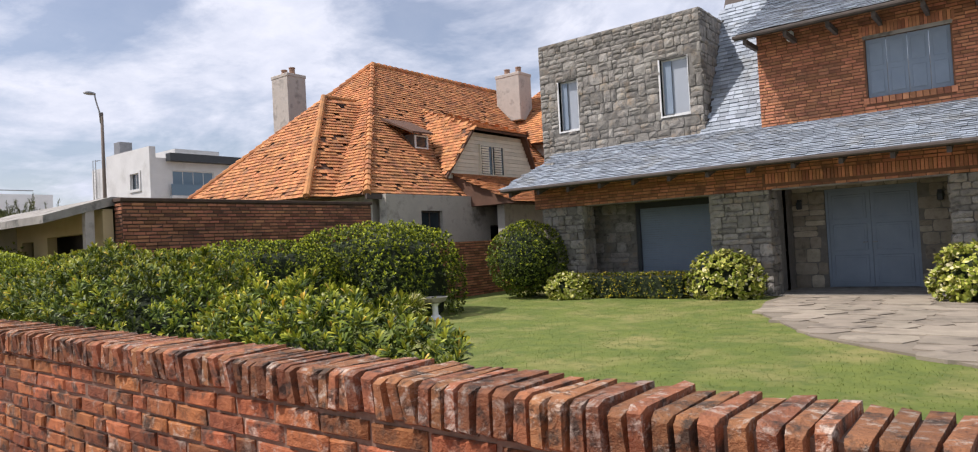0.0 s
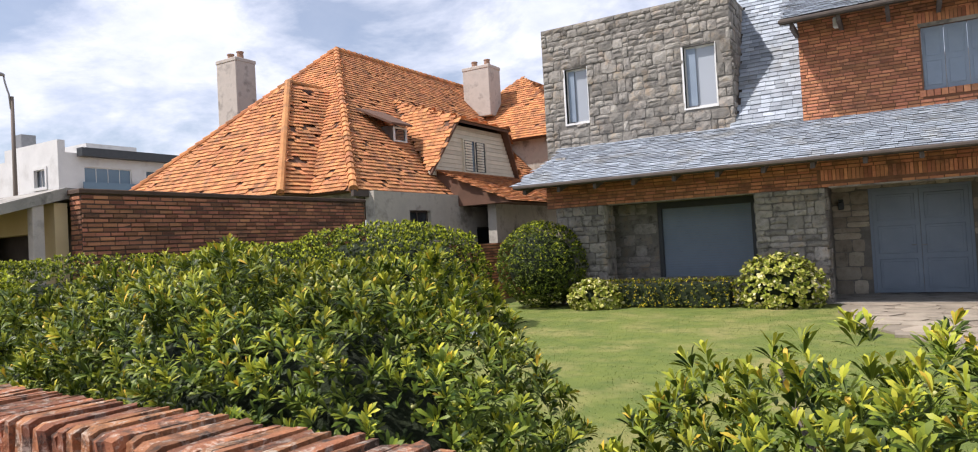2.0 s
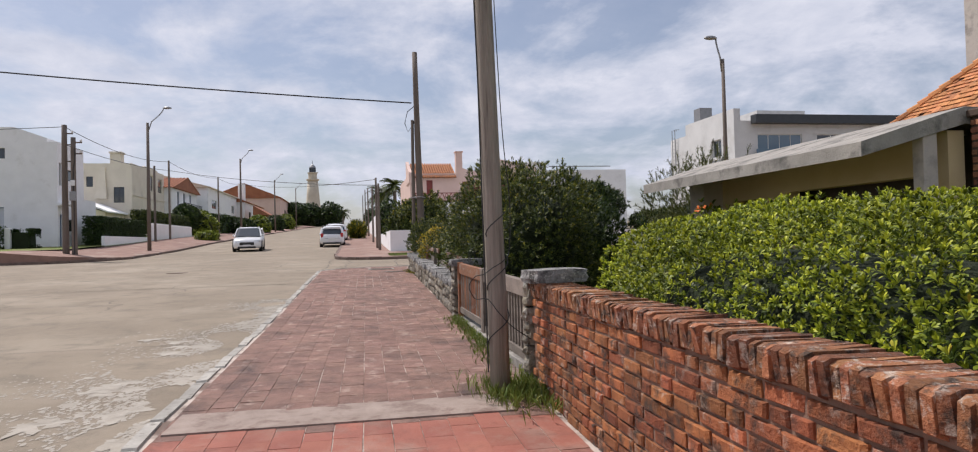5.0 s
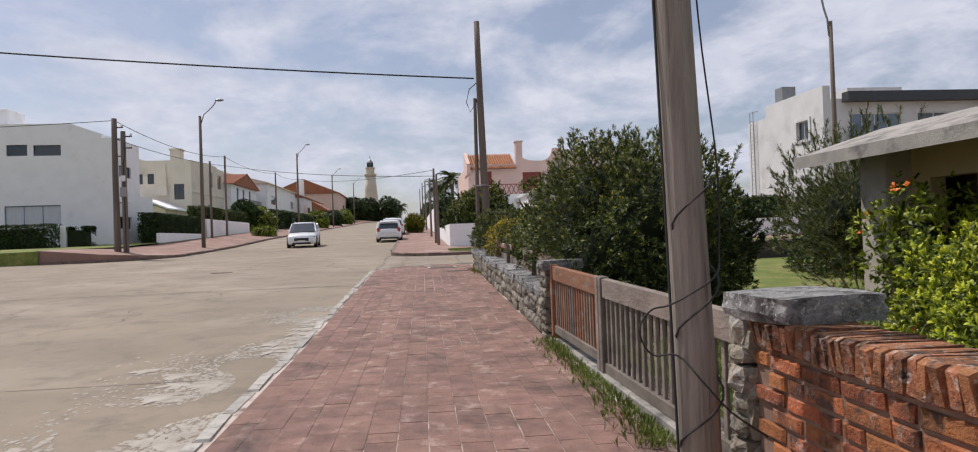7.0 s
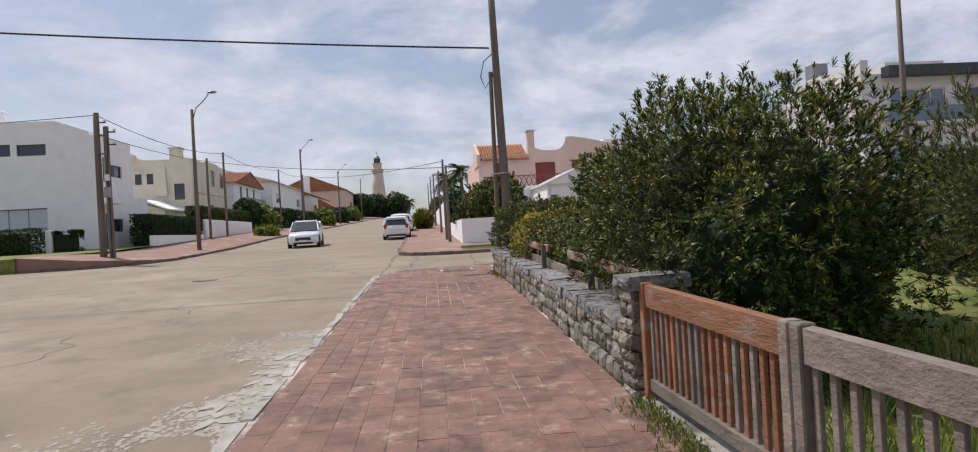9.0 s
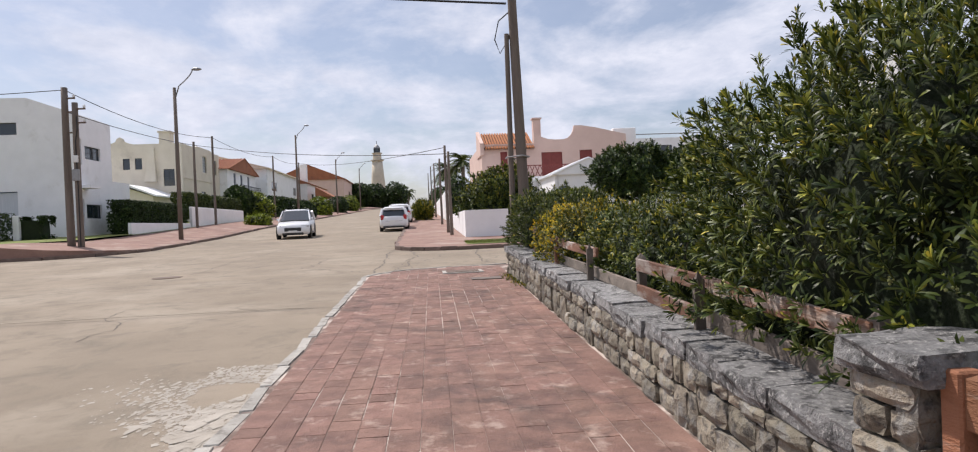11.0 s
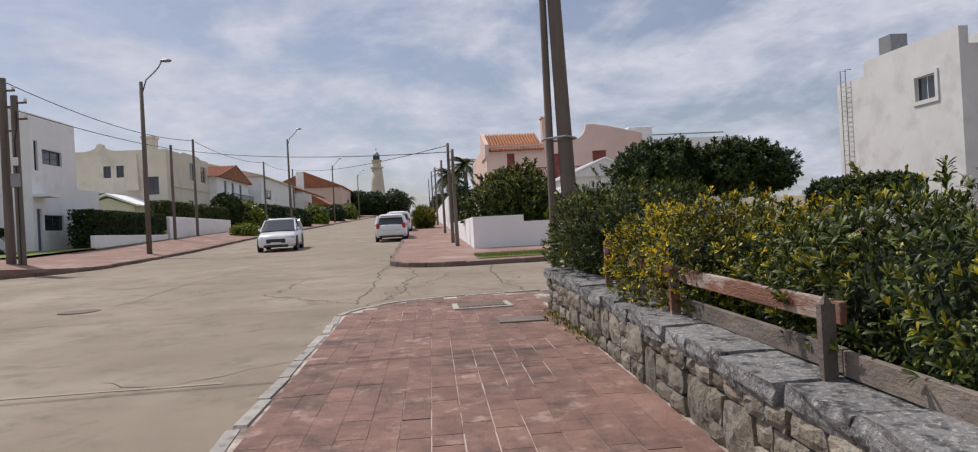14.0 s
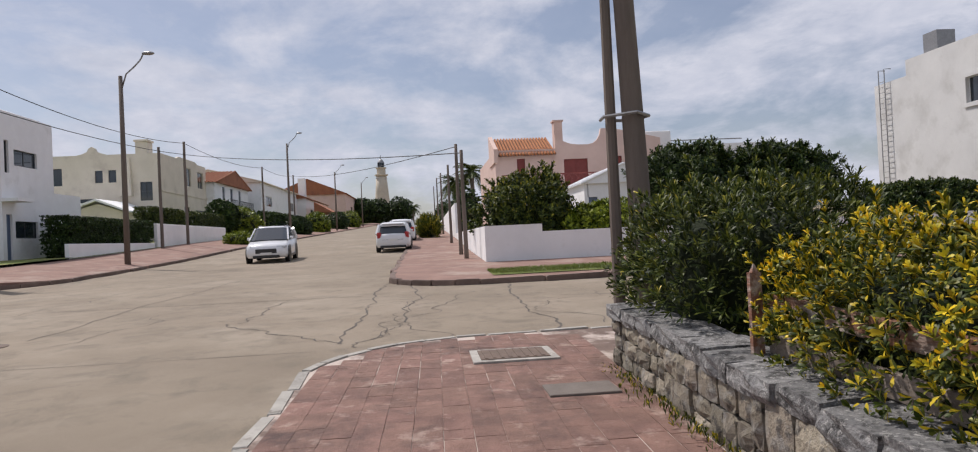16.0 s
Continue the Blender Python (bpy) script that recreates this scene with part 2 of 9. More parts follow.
SLATE = surface("blue_grey_slate", (0.20, 0.235, 0.275), (0.40, 0.44, 0.49), 3, 0.8, 0.3, 50, vary="island", amount=0.3, stain=(0.28, 0.29, 0.29), stain_scale=1.3)
ROOF_TILE = surface("orange_clay_tile", (0.33, 0.122, 0.046), (0.60, 0.265, 0.105), 2.2, 0.92, 0.5, 50, vary="island", amount=0.30, stain=(0.22, 0.115, 0.065), stain_scale=1.7, stain_cut=(0.52, 0.70))
ROOF_BED = surface("dark_roof_bed", (0.08, 0.045, 0.03), (0.16, 0.08, 0.05), 3, 0.95, 0.4)
BRICK_Y = brick_material("red_brick_side", (0.16, 0.050, 0.032), (0.33, 0.11, 0.06), (0.055, 0.035, 0.028), bh=0.078, axis="yz")
GREY_PAINT = surface("blue_grey_paint", (0.185, 0.235, 0.30), (0.245, 0.305, 0.38), 2, 0.5, 0.05, 80)
DARK_WOOD = surface("dark_timber", (0.05, 0.04, 0.035), (0.11, 0.085, 0.07), 4, 0.8, 0.4)
OLD_WOOD = surface("weathered_grey_wood", (0.075, 0.060, 0.048), (0.27, 0.225, 0.185), 9, 0.9, 0.9, 80, vary="object", amount=0.25, stretch=(0.3, 1, 0.6))
RED_WOOD = surface("flaking_red_wood", (0.088, 0.041, 0.025), (0.255, 0.122, 0.070), 6, 0.88, 0.9, 80, vary="object", amount=0.25, stain=(0.34, 0.29, 0.25), stain_scale=7, stain_cut=(0.49, 0.62), stretch=(0.25, 1, 1))
POLE_WOOD = surface("grey_pole_wood", (0.13, 0.112, 0.09), (0.42, 0.375, 0.315), 22, 0.92, 0.9, 140, stretch=(1, 1, 0.045), stain=(0.12, 0.10, 0.08), stain_scale=16, stain_cut=(0.58, 0.68))
DARK_POLE = surface("brown_pole_wood", (0.10, 0.08, 0.065), (0.21, 0.17, 0.14), 6, 0.9, 0.5, 80, stretch=(1, 1, 0.12))
AGED_WHITE = surface("aged_white_render", (0.55, 0.55, 0.54), (0.69, 0.69, 0.675), 0.8, 0.9, 0.4, 12, stain=(0.47, 0.465, 0.445), stain_scale=0.6, stain_cut=(0.52, 0.75))
WHITE = surface("white_render", (0.78, 0.78, 0.775), (0.90, 0.90, 0.895), 1.2, 0.85, 0.15, 30, stain=(0.66, 0.65, 0.62), stain_scale=0.7, stain_cut=(0.58, 0.8))
CREAM = surface("cream_render", (0.62, 0.555, 0.45), (0.77, 0.70, 0.58), 0.8, 0.85, 0.15, 30, stain=(0.50, 0.44, 0.36), stain_scale=0.5, stain_cut=(0.55, 0.8))
PINK = surface("pink_render", (0.60, 0.43, 0.365), (0.72, 0.54, 0.465), 0.8, 0.85, 0.12, 30)
OLD_RENDER = surface("stained_grey_render", (0.34, 0.32, 0.275), (0.56, 0.52, 0.45), 1.5, 0.9, 0.4, 30, stain=(0.20, 0.185, 0.16), stain_scale=1.5, stain_cut=(0.5, 0.65))
YELLOW_RENDER = surface("ochre_render", (0.48, 0.36, 0.19), (0.62, 0.49, 0.29), 1.5, 0.9, 0.2)
CONCRETE = surface("old_concrete", (0.20, 0.19, 0.17), (0.42, 0.39, 0.345), 3, 0.9, 0.7, 50, stain=(0.11, 0.105, 0.095), stain_scale=2.5, stain_cut=(0.5, 0.66))
CHIMNEY_RENDER = surface("pale_chimney_render", (0.36, 0.32, 0.285), (0.56, 0.505, 0.45), 2, 0.9, 0.5, 40, stain=(0.22, 0.20, 0.18), stain_scale=2, stain_cut=(0.52, 0.7))
KERB = surface("kerb_stone", (0.25, 0.235, 0.205), (0.50, 0.475, 0.425), 5, 0.9, 0.8, 60, vary="object", amount=0.16, stain=(0.20, 0.18, 0.155), stain_scale=7, stain_cut=(0.54, 0.66))
ROAD = surface("concrete_road", (0.180, 0.144, 0.102), (0.315, 0.258, 0.190), 0.5, 0.9, 0.8, 90, stain=(0.335, 0.283, 0.216), stain_scale=0.3, stain_cut=(0.5, 0.72), grime=(0.170, 0.142, 0.104), grime_scale=1.6, grime_cut=(0.50, 0.72))
PAVING = surface("red_paving", (0.130, 0.071, 0.055), (0.320, 0.186, 0.143), 5.0, 0.86, 1.0, 80, vary="object", amount=0.15, stain=(0.40, 0.29, 0.235), stain_scale=4.5, stain_cut=(0.56, 0.70), grime=(0.082, 0.053, 0.045), grime_scale=1.5, grime_cut=(0.50, 0.71), ribs=15.7)
PAVING_ISLAND = surface("red_paving_rest", (0.130, 0.071, 0.055), (0.320, 0.186, 0.143), 5.0, 0.86, 1.0, 80, vary="island", amount=0.15, stain=(0.40, 0.29, 0.235), stain_scale=4.5, stain_cut=(0.56, 0.70), grime=(0.082, 0.053, 0.045), grime_scale=1.5, grime_cut=(0.50, 0.71), ribs=15.7)
PAVING_BED = surface("paving_bed", (0.075, 0.050, 0.040), (0.24, 0.17, 0.135), 2.2, 0.95, 0.3, stain=(0.52, 0.44, 0.38), stain_scale=1.3, stain_cut=(0.44, 0.54))
BRIGHT_PAVING = surface("fresh_red_paving", (0.235, 0.072, 0.048), (0.385, 0.145, 0.100), 2.4, 0.85, 0.7, 60, vary="island", amount=0.10, stain=(0.32, 0.19, 0.145), stain_scale=2.6, stain_cut=(0.5, 0.72), grime=(0.15, 0.06, 0.045), grime_scale=1.2, grime_cut=(0.5, 0.72))
FAR_PAVING = surface("far_paving", (0.17, 0.095, 0.073), (0.33, 0.205, 0.16), 1.2, 0.9, 0.3, 30, stain=(0.36, 0.27, 0.22), stain_scale=0.7)
FLAG = surface("flagstone", (0.21, 0.178, 0.135), (0.37, 0.315, 0.245), 3, 0.85, 0.6, 50, vary="object", amount=0.16, stain=(0.16, 0.135, 0.105), stain_scale=1.6)
FLAG_BED = surface("flagstone_bed", (0.16, 0.135, 0.10), (0.26, 0.22, 0.17), 3, 0.9, 0.3)
EARTH = surface("dry_earth", (0.16, 0.13, 0.08), (0.28, 0.23, 0.15), 2, 0.95, 0.5)
LAWN = surface("lawn_turf", (0.070, 0.115, 0.016), (0.190, 0.222, 0.038), 2.2, 0.9, 1.0, 170, stain=(0.28, 0.25, 0.085), stain_scale=0.9, stain_cut=(0.47, 0.68), grime=(0.085, 0.125, 0.022), grime_scale=3.5, grime_cut=(0.5, 0.7))
GRASS = leaf_material("grass_blade", (0.085, 0.13, 0.020), (0.14, 0.185, 0.034), (0.22, 0.235, 0.055))
LEAF = leaf_material("glossy_leaf", (0.012, 0.030, 0.005), (0.085, 0.128, 0.014), (0.200, 0.245, 0.028))
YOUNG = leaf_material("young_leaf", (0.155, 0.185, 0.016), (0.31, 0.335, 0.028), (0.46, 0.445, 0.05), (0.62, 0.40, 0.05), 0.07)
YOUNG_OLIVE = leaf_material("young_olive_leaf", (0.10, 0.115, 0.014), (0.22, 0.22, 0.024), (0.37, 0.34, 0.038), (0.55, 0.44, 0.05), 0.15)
# clipped greens in pairs: sunlit tops and shaded sides put into the leaf colour
YOUNG_SUNLIT = leaf_material("young_sunlit_leaf", (0.23, 0.28, 0.016), (0.42, 0.46, 0.032), (0.58, 0.59, 0.05))
CLIPPED_SHADED = leaf_material("shaded_clipped_leaf", (0.012, 0.027, 0.004), (0.070, 0.105, 0.012), (0.18, 0.22, 0.022))
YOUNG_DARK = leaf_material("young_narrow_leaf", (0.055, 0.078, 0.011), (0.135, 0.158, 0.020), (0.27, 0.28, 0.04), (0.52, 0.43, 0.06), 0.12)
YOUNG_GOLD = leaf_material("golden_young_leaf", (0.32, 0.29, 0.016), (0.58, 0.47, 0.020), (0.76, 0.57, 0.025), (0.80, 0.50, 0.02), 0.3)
FRUIT = surface("pale_green_fruit", (0.30, 0.33, 0.10), (0.52, 0.50, 0.20), 30, 0.45, 0.0)
CLIPPED = leaf_material("clipped_leaf", (0.022, 0.044, 0.005), (0.155, 0.205, 0.017), (0.34, 0.38, 0.034))
DARK_LEAF = leaf_material("dark_leaf", (0.007, 0.019, 0.006), (0.024, 0.050, 0.011), (0.08, 0.12, 0.024))
OLEANDER = leaf_material("narrow_leaf", (0.007, 0.017, 0.005), (0.044, 0.068, 0.012), (0.145, 0.168, 0.030))
GOLD_LEAF = leaf_material("golden_leaf", (0.014, 0.029, 0.005), (0.065, 0.088, 0.010), (0.19, 0.19, 0.018), (0.58, 0.43, 0.02), 0.14)
PALE_LEAF = leaf_material("hydrangea_leaf", (0.13, 0.17, 0.02), (0.33, 0.36, 0.05), (0.58, 0.54, 0.15), (0.78, 0.72, 0.42), 0.14)
# near-black colour that stands in for the shade deep between the leaves
INNER = surface("inner_shade", (0.005, 0.010, 0.003), (0.022, 0.034, 0.009), 14, 1.0, 1.0, 50)
TWIG = surface("branch_bark", (0.13, 0.11, 0.085), (0.26, 0.22, 0.18), 8, 0.9, 0.5)
GLASS = glass_material("dark_glass")
BLUE_GLASS = glass_material("blue_glass", (0.10, 0.16, 0.22))
PALE_GLASS = glass_material("curtained_glass", (0.36, 0.39, 0.43))
CURTAIN = surface("pale_curtain", (0.50, 0.52, 0.54), (0.66, 0.68, 0.70), 3, 0.9, 0.1, stretch=(6, 6, 0.4))
FRAME_WHITE = surface("white_joinery", (0.66, 0.66, 0.64), (0.76, 0.76, 0.74), 3, 0.6, 0.05)
FRAME_DARK = surface("dark_joinery", (0.025, 0.03, 0.035), (0.05, 0.055, 0.06), 3, 0.5, 0.05)
RED_JOINERY = surface("dark_red_joinery", (0.16, 0.03, 0.025), (0.24, 0.05, 0.04), 3, 0.6, 0.05)
BLUE_JOINERY = surface("blue_joinery", (0.10, 0.14, 0.22), (0.15, 0.19, 0.28), 3, 0.6, 0.05)
SIDING = surface("cream_board", (0.56, 0.53, 0.43), (0.74, 0.70, 0.58), 3, 0.85, 0.3, 50, vary="object", amount=0.10)
METAL = surface("grey_metal", (0.22, 0.22, 0.22), (0.34, 0.34, 0.34), 8, 0.45, 0.1, 60, metal=0.6)
BLACK_RUBBER = surface("black_cable", (0.012, 0.012, 0.012), (0.03, 0.03, 0.03), 8, 0.7, 0.1)
CAR_WHITE = surface("white_car_paint", (0.74, 0.75, 0.76), (0.80, 0.81, 0.82), 1, 0.18, 0.0)
CAR_DARK = surface("dark_car_trim", (0.015, 0.015, 0.016), (0.03, 0.03, 0.032), 4, 0.4, 0.0)
CAR_RED = surface("red_lamp", (0.35, 0.02, 0.02), (0.45, 0.03, 0.03), 4, 0.25, 0.0)
CAR_LAMP = surface("clear_lamp", (0.45, 0.47, 0.5), (0.6, 0.62, 0.65), 4, 0.12, 0.0)
IRON = surface("rusty_iron", (0.09, 0.065, 0.05), (0.19, 0.13, 0.095), 9, 0.8, 0.5)

# ---------------------------------------------------------------- mesh helpers


def finish(name, bm, material, parent=None, smooth=False):
    me = bpy.data.meshes.new(name)
    bm.to_mesh(me)
    bm.free()
    me.materials.append(material)
    if smooth:
        me.shade_smooth()
    ob = new(name, me)
    ob.parent = parent
    return ob


def part(name, bm, material, parent, label="", smooth=False):
    ob = finish(name, bm, material, parent, smooth)
    return tagged(ob, label=label) if label else ob


def raw_part(name, verts, faces, material, parent=None, smooth=False):
    me = bpy.data.meshes.new(name)
    me.from_pydata(verts, [], faces)
    me.materials.append(material)
    if smooth:
        me.shade_smooth()
    ob = new(name, me)
    ob.parent = parent
    return ob


def thing(name, at, label, category, group="", kind=""):
    ob = new(name)
    ob.empty_display_size = 0.2
    ob.location = at
    return tagged(ob, label, category, group, kind)


def box(bm, x0, x1, y0, y1, z0, z1, bevel=0.0):
    got = bmesh.ops.create_cube(bm, size=1.0)["verts"]
    for v in got:
        v.co = Vector((x0 + (v.co.x + 0.5) * (x1 - x0), y0 + (v.co.y + 0.5) * (y1 - y0), z0 + (v.co.z + 0.5) * (z1 - z0)))
    if bevel:
        edges = list({e for v in got for e in v.link_edges})
        bmesh.ops.bevel(bm, geom=edges, offset=bevel, segments=1, affect="EDGES", profile=0.5)
    return bm


def cuboid(x0, x1, y0, y1, z0, z1, bevel=0.0):
    return box(bmesh.new(), x0, x1, y0, y1, z0, z1, bevel)


def tube(points, radii, sides=10):
    """A tapered tube through the points, closed at both ends."""
    bm = bmesh.new()
    pts = [Vector(p) for p in points]
    if not isinstance(radii, (list, tuple)):
        radii = [radii] * len(pts)
    rings = []
    for i, p in enumerate(pts):
        way = (pts[min(i + 1, len(pts) - 1)] - pts[max(i - 1, 0)]).normalized()
        side = way.cross(Vector((0, 0, 1)) if abs(way.z) < 0.9 else Vector((1, 0, 0))).normalized()
        other = way.cross(side)
        rings.append([bm.verts.new(p + radii[i] * (math.cos(2 * math.pi * k / sides) * side + math.sin(2 * math.pi * k / sides) * other)) for k in range(sides)])
    for r, s in zip(rings, rings[1:]):
        for k in range(sides):
            bm.faces.new((r[k], r[(k + 1) % sides], s[(k + 1) % sides], s[k]))
    bm.faces.new(rings[0])
    bm.faces.new(rings[-1])
    bmesh.ops.recalc_face_normals(bm, faces=bm.faces)
    return bm


def lathe(profile, sides=16):
    bm = bmesh.new()
    rings = [[bm.verts.new((r * math.cos(2 * math.pi * k / sides), r * math.sin(2 * math.pi * k / sides), z)) for k in range(sides)] for r, z in profile]
    for a, b in zip(rings, rings[1:]):
        for k in range(sides):
            bm.faces.new((a[k], a[(k + 1) % sides], b[(k + 1) % sides], b[k]))
    bm.faces.new(rings[0][::-1])
    bm.faces.new(rings[-1])
    return bm


def prism(outline, z0, z1, bevel=0.0):
    """An upright prism over a plan outline."""
    bm = bmesh.new()
    low = [bm.verts.new((x, y, z0)) for x, y in outline]
    high = [bm.verts.new((x, y, z1)) for x, y in outline]
    n = len(outline)
    for k in range(n):
        bm.faces.new((low[k], low[(k + 1) % n], high[(k + 1) % n], high[k]))
    bm.faces.new(low[::-1])
    bm.faces.new(high)
    bmesh.ops.recalc_face_normals(bm, faces=bm.faces)
    return bm


def solid(points, faces):
    bm = bmesh.new()
    vs = [bm.verts.new(p) for p in points]
    for f in faces:
        bm.faces.new([vs[k] for k in f])
    bmesh.ops.recalc_face_normals(bm, faces=bm.faces)
    return bm


def holed(width, height, thick, holes):
    """A wall in its own plane: x along, z up, y inwards from 0 to thick; holes (x0, x1, z0, z1) go right through."""
    bm = bmesh.new()
    xs = sorted({0, width, *[h[0] for h in holes], *[h[1] for h in holes]})
    zs = sorted({0, height, *[h[2] for h in holes], *[h[3] for h in holes]})
    nx, nz = len(xs) - 1, len(zs) - 1

    def full(i, j):
        if not (0 <= i < nx and 0 <= j < nz):
            return False
        cx, cz = (xs[i] + xs[i + 1]) / 2, (zs[j] + zs[j + 1]) / 2
        return not any(h[0] < cx < h[1] and h[2] < cz < h[3] for h in holes)

    def quad(*pts):
        bm.faces.new([bm.verts.new(p) for p in pts])

    for i in range(nx):
        for j in range(nz):
            if not full(i, j):
                continue
            a, b, c, d = xs[i], xs[i + 1], zs[j], zs[j + 1]
            quad((a, 0, c), (b, 0, c), (b, 0, d), (a, 0, d))
            quad((b, thick, c), (a, thick, c), (a, thick, d), (b, thick, d))
            if not full(i - 1, j):
                quad((a, thick, c), (a, 0, c), (a, 0, d), (a, thick, d))
            if not full(i + 1, j):
                quad((b, 0, c), (b, thick, c), (b, thick, d), (b, 0, d))
            if not full(i, j - 1):
                quad((a, thick, c), (b, thick, c), (b, 0, c), (a, 0, c))
            if not full(i, j + 1):
                quad((a, 0, d), (b, 0, d), (b, thick, d), (a, thick, d))
    bmesh.ops.remove_doubles(bm, verts=bm.verts, dist=1e-5)
    return bm


def window_parts(parent, m, w, h, frame_mat=None, glass=None, bars=(1, 0), depth=0.06):
    """A window > frame, panes, in its own plane at the pose m (x along, z up, y inwards)."""
    frame_mat, glass = frame_mat or FRAME_WHITE, glass or GLASS
    f = 0.05
    bm = bmesh.new()
    box(bm, 0, f, 0, depth, 0, h)
    box(bm, w - f, w, 0, depth, 0, h)
    box(bm, f, w - f, 0, depth, 0, f)
    box(bm, f, w - f, 0, depth, h - f, h)
    for k in range(1, bars[0] + 1):
        x = w * k / (bars[0] + 1)
        box(bm, x - f * 0.4, x + f * 0.4, 0.004, depth - 0.004, f, h - f)
    for k in range(1, bars[1] + 1):
        z = h * k / (bars[1] + 1)
        box(bm, f, w - f, 0.008, depth - 0.008, z - f * 0.3, z + f * 0.3)
    win = part("window", bm, frame_mat, parent)
    win.matrix_basis = m
    part("pane", cuboid(f, w - f, depth * 0.4, depth * 0.6, f, h - f), glass, win)
    return win


def ground_height(x):
    xs = (-400, -240, -72.5, -60, -47, -41, -32.2, -19.2, -14.4, -8.3, 0, 30)
    zs = (7.2, 7.2, 1.72, 1.18, 0.78, 0.62, 0.42, 0.07, 0.0, -0.14, -0.22, -0.45)
    return float(np.interp(x, xs, zs))


def wall_line(x):
    return 1.65 - 0.015 * (x + 15)


def kerb_line(x):
    return -1.26 - 0.0155 * (x + 16)


def sheet(name, xs, left, right, lift, material, parent=None, across=6, kind="structure", label="", category=""):
    """A ground strip between two plan lines that follows the slope of the street."""
    verts, faces = [], []
    for x in xs:
        a, b = left(x), right(x)
        for k in range(across + 1):
            verts.append((x, a + (b - a) * k / across, ground_height(x) + lift))
    n = across + 1
    for i in range(len(xs) - 1):
        for k in range(across):
            faces.append((i * n + k, i * n + k + 1, (i + 1) * n + k + 1, (i + 1) * n + k))
    ob = raw_part(name, verts, faces, material, parent)
    return tagged(ob, label, category, kind=kind)


# ---------------------------------------------------------------- foliage


def leaf_mesh(name, centres, axes, per, length, width, material, parent, rng, open_angle=(20, 75), narrow=0.5, curl=0.12):
    """Whorls of leaves: each leaf is a small folded blade of four triangles."""
    n = len(centres)
    c = np.repeat(centres, per, axis=0)
    ax = np.repeat(axes, per, axis=0)
    total = n * per
    helper = rng.normal(size=(total, 3))
    radial = np.cross(ax, helper)
    radial /= np.linalg.norm(radial, axis=1, keepdims=True) + 1e-9
    tilt = np.radians(rng.uniform(*open_angle, total))[:, None]
    way = ax * np.cos(tilt) + radial * np.sin(tilt)
    side = np.cross(way, ax)
    side /= np.linalg.norm(side, axis=1, keepdims=True) + 1e-9
    normal = np.cross(side, way)
    ln = (length * rng.uniform(0.65, 1.2, total))[:, None]
    wd = (width * rng.uniform(0.75, 1.2, total))[:, None] * 0.5
    base = c + way * ln * 0.05
    l1 = base + way * ln * 0.45 + side * wd * narrow * 1.6 + normal * ln * curl * 0.5
    r1 = base + way * ln * 0.45 - side * wd * narrow * 1.6 + normal * ln * curl * 0.5
    l2 = base + way * ln * 0.8 + side * wd + normal * ln * curl * 0.3
    r2 = base + way * ln * 0.8 - side * wd + normal * ln * curl * 0.3
    tip = base + way * ln - normal * ln * curl * 0.5
    verts = np.stack([base, l1, r1, l2, r2, tip], axis=1).reshape(-1, 3)
    o = np.arange(total)[:, None] * 6
    tri = np.concatenate([o + [0, 2, 1], o + [1, 2, 4], o + [1, 4, 3], o + [3, 4, 5]], axis=1).reshape(-1, 3)
    me = bpy.data.meshes.new(name)
    me.vertices.add(len(verts))
    me.vertices.foreach_set("co", verts.astype(np.float32).ravel())
    me.loops.add(tri.size)
    me.loops.foreach_set("vertex_index", tri.astype(np.int32).ravel())
    me.polygons.add(len(tri))
    me.polygons.foreach_set("loop_start", np.arange(0, tri.size, 3, dtype=np.int32))
    me.update()
    me.materials.append(material)
    ob = new(name, me)
    ob.parent = parent
    return ob


def lumps(p, amp, freq, seed):
    return np.array([1 + amp * noise.noise(Vector((q[0] * freq + seed, q[1] * freq, q[2] * freq))) + amp * 0.5 * noise.noise(Vector((q[0] * freq * 2.7, q[1] * freq * 2.7 + seed, q[2] * freq * 2.7))) for q in p])


def berries(name, centres, radius, parent, rng, per=5):
    """Small round fruits in loose clusters, one joined mesh."""
    bm = bmesh.new()
    bmesh.ops.create_icosphere(bm, subdivisions=1, radius=1)
    ball = np.array([v.co for v in bm.verts])
    tri = np.array([[v.index for v in f.verts] for f in bm.faces])
    bm.free()
    c = np.repeat(centres, per, axis=0) + rng.normal(size=(len(centres) * per, 3)) * radius * 1.5
    r = radius * rng.uniform(0.7, 1.15, len(c))
    verts = (c[:, None, :] + ball[None] * r[:, None, None]).reshape(-1, 3)
    faces = (tri[None] + (np.arange(len(c)) * len(ball))[:, None, None]).reshape(-1, 3)
    ob = raw_part(name, verts.tolist(), faces.tolist(), FRUIT, parent, smooth=True)
    ob["kind"] = "stuff"
    return ob


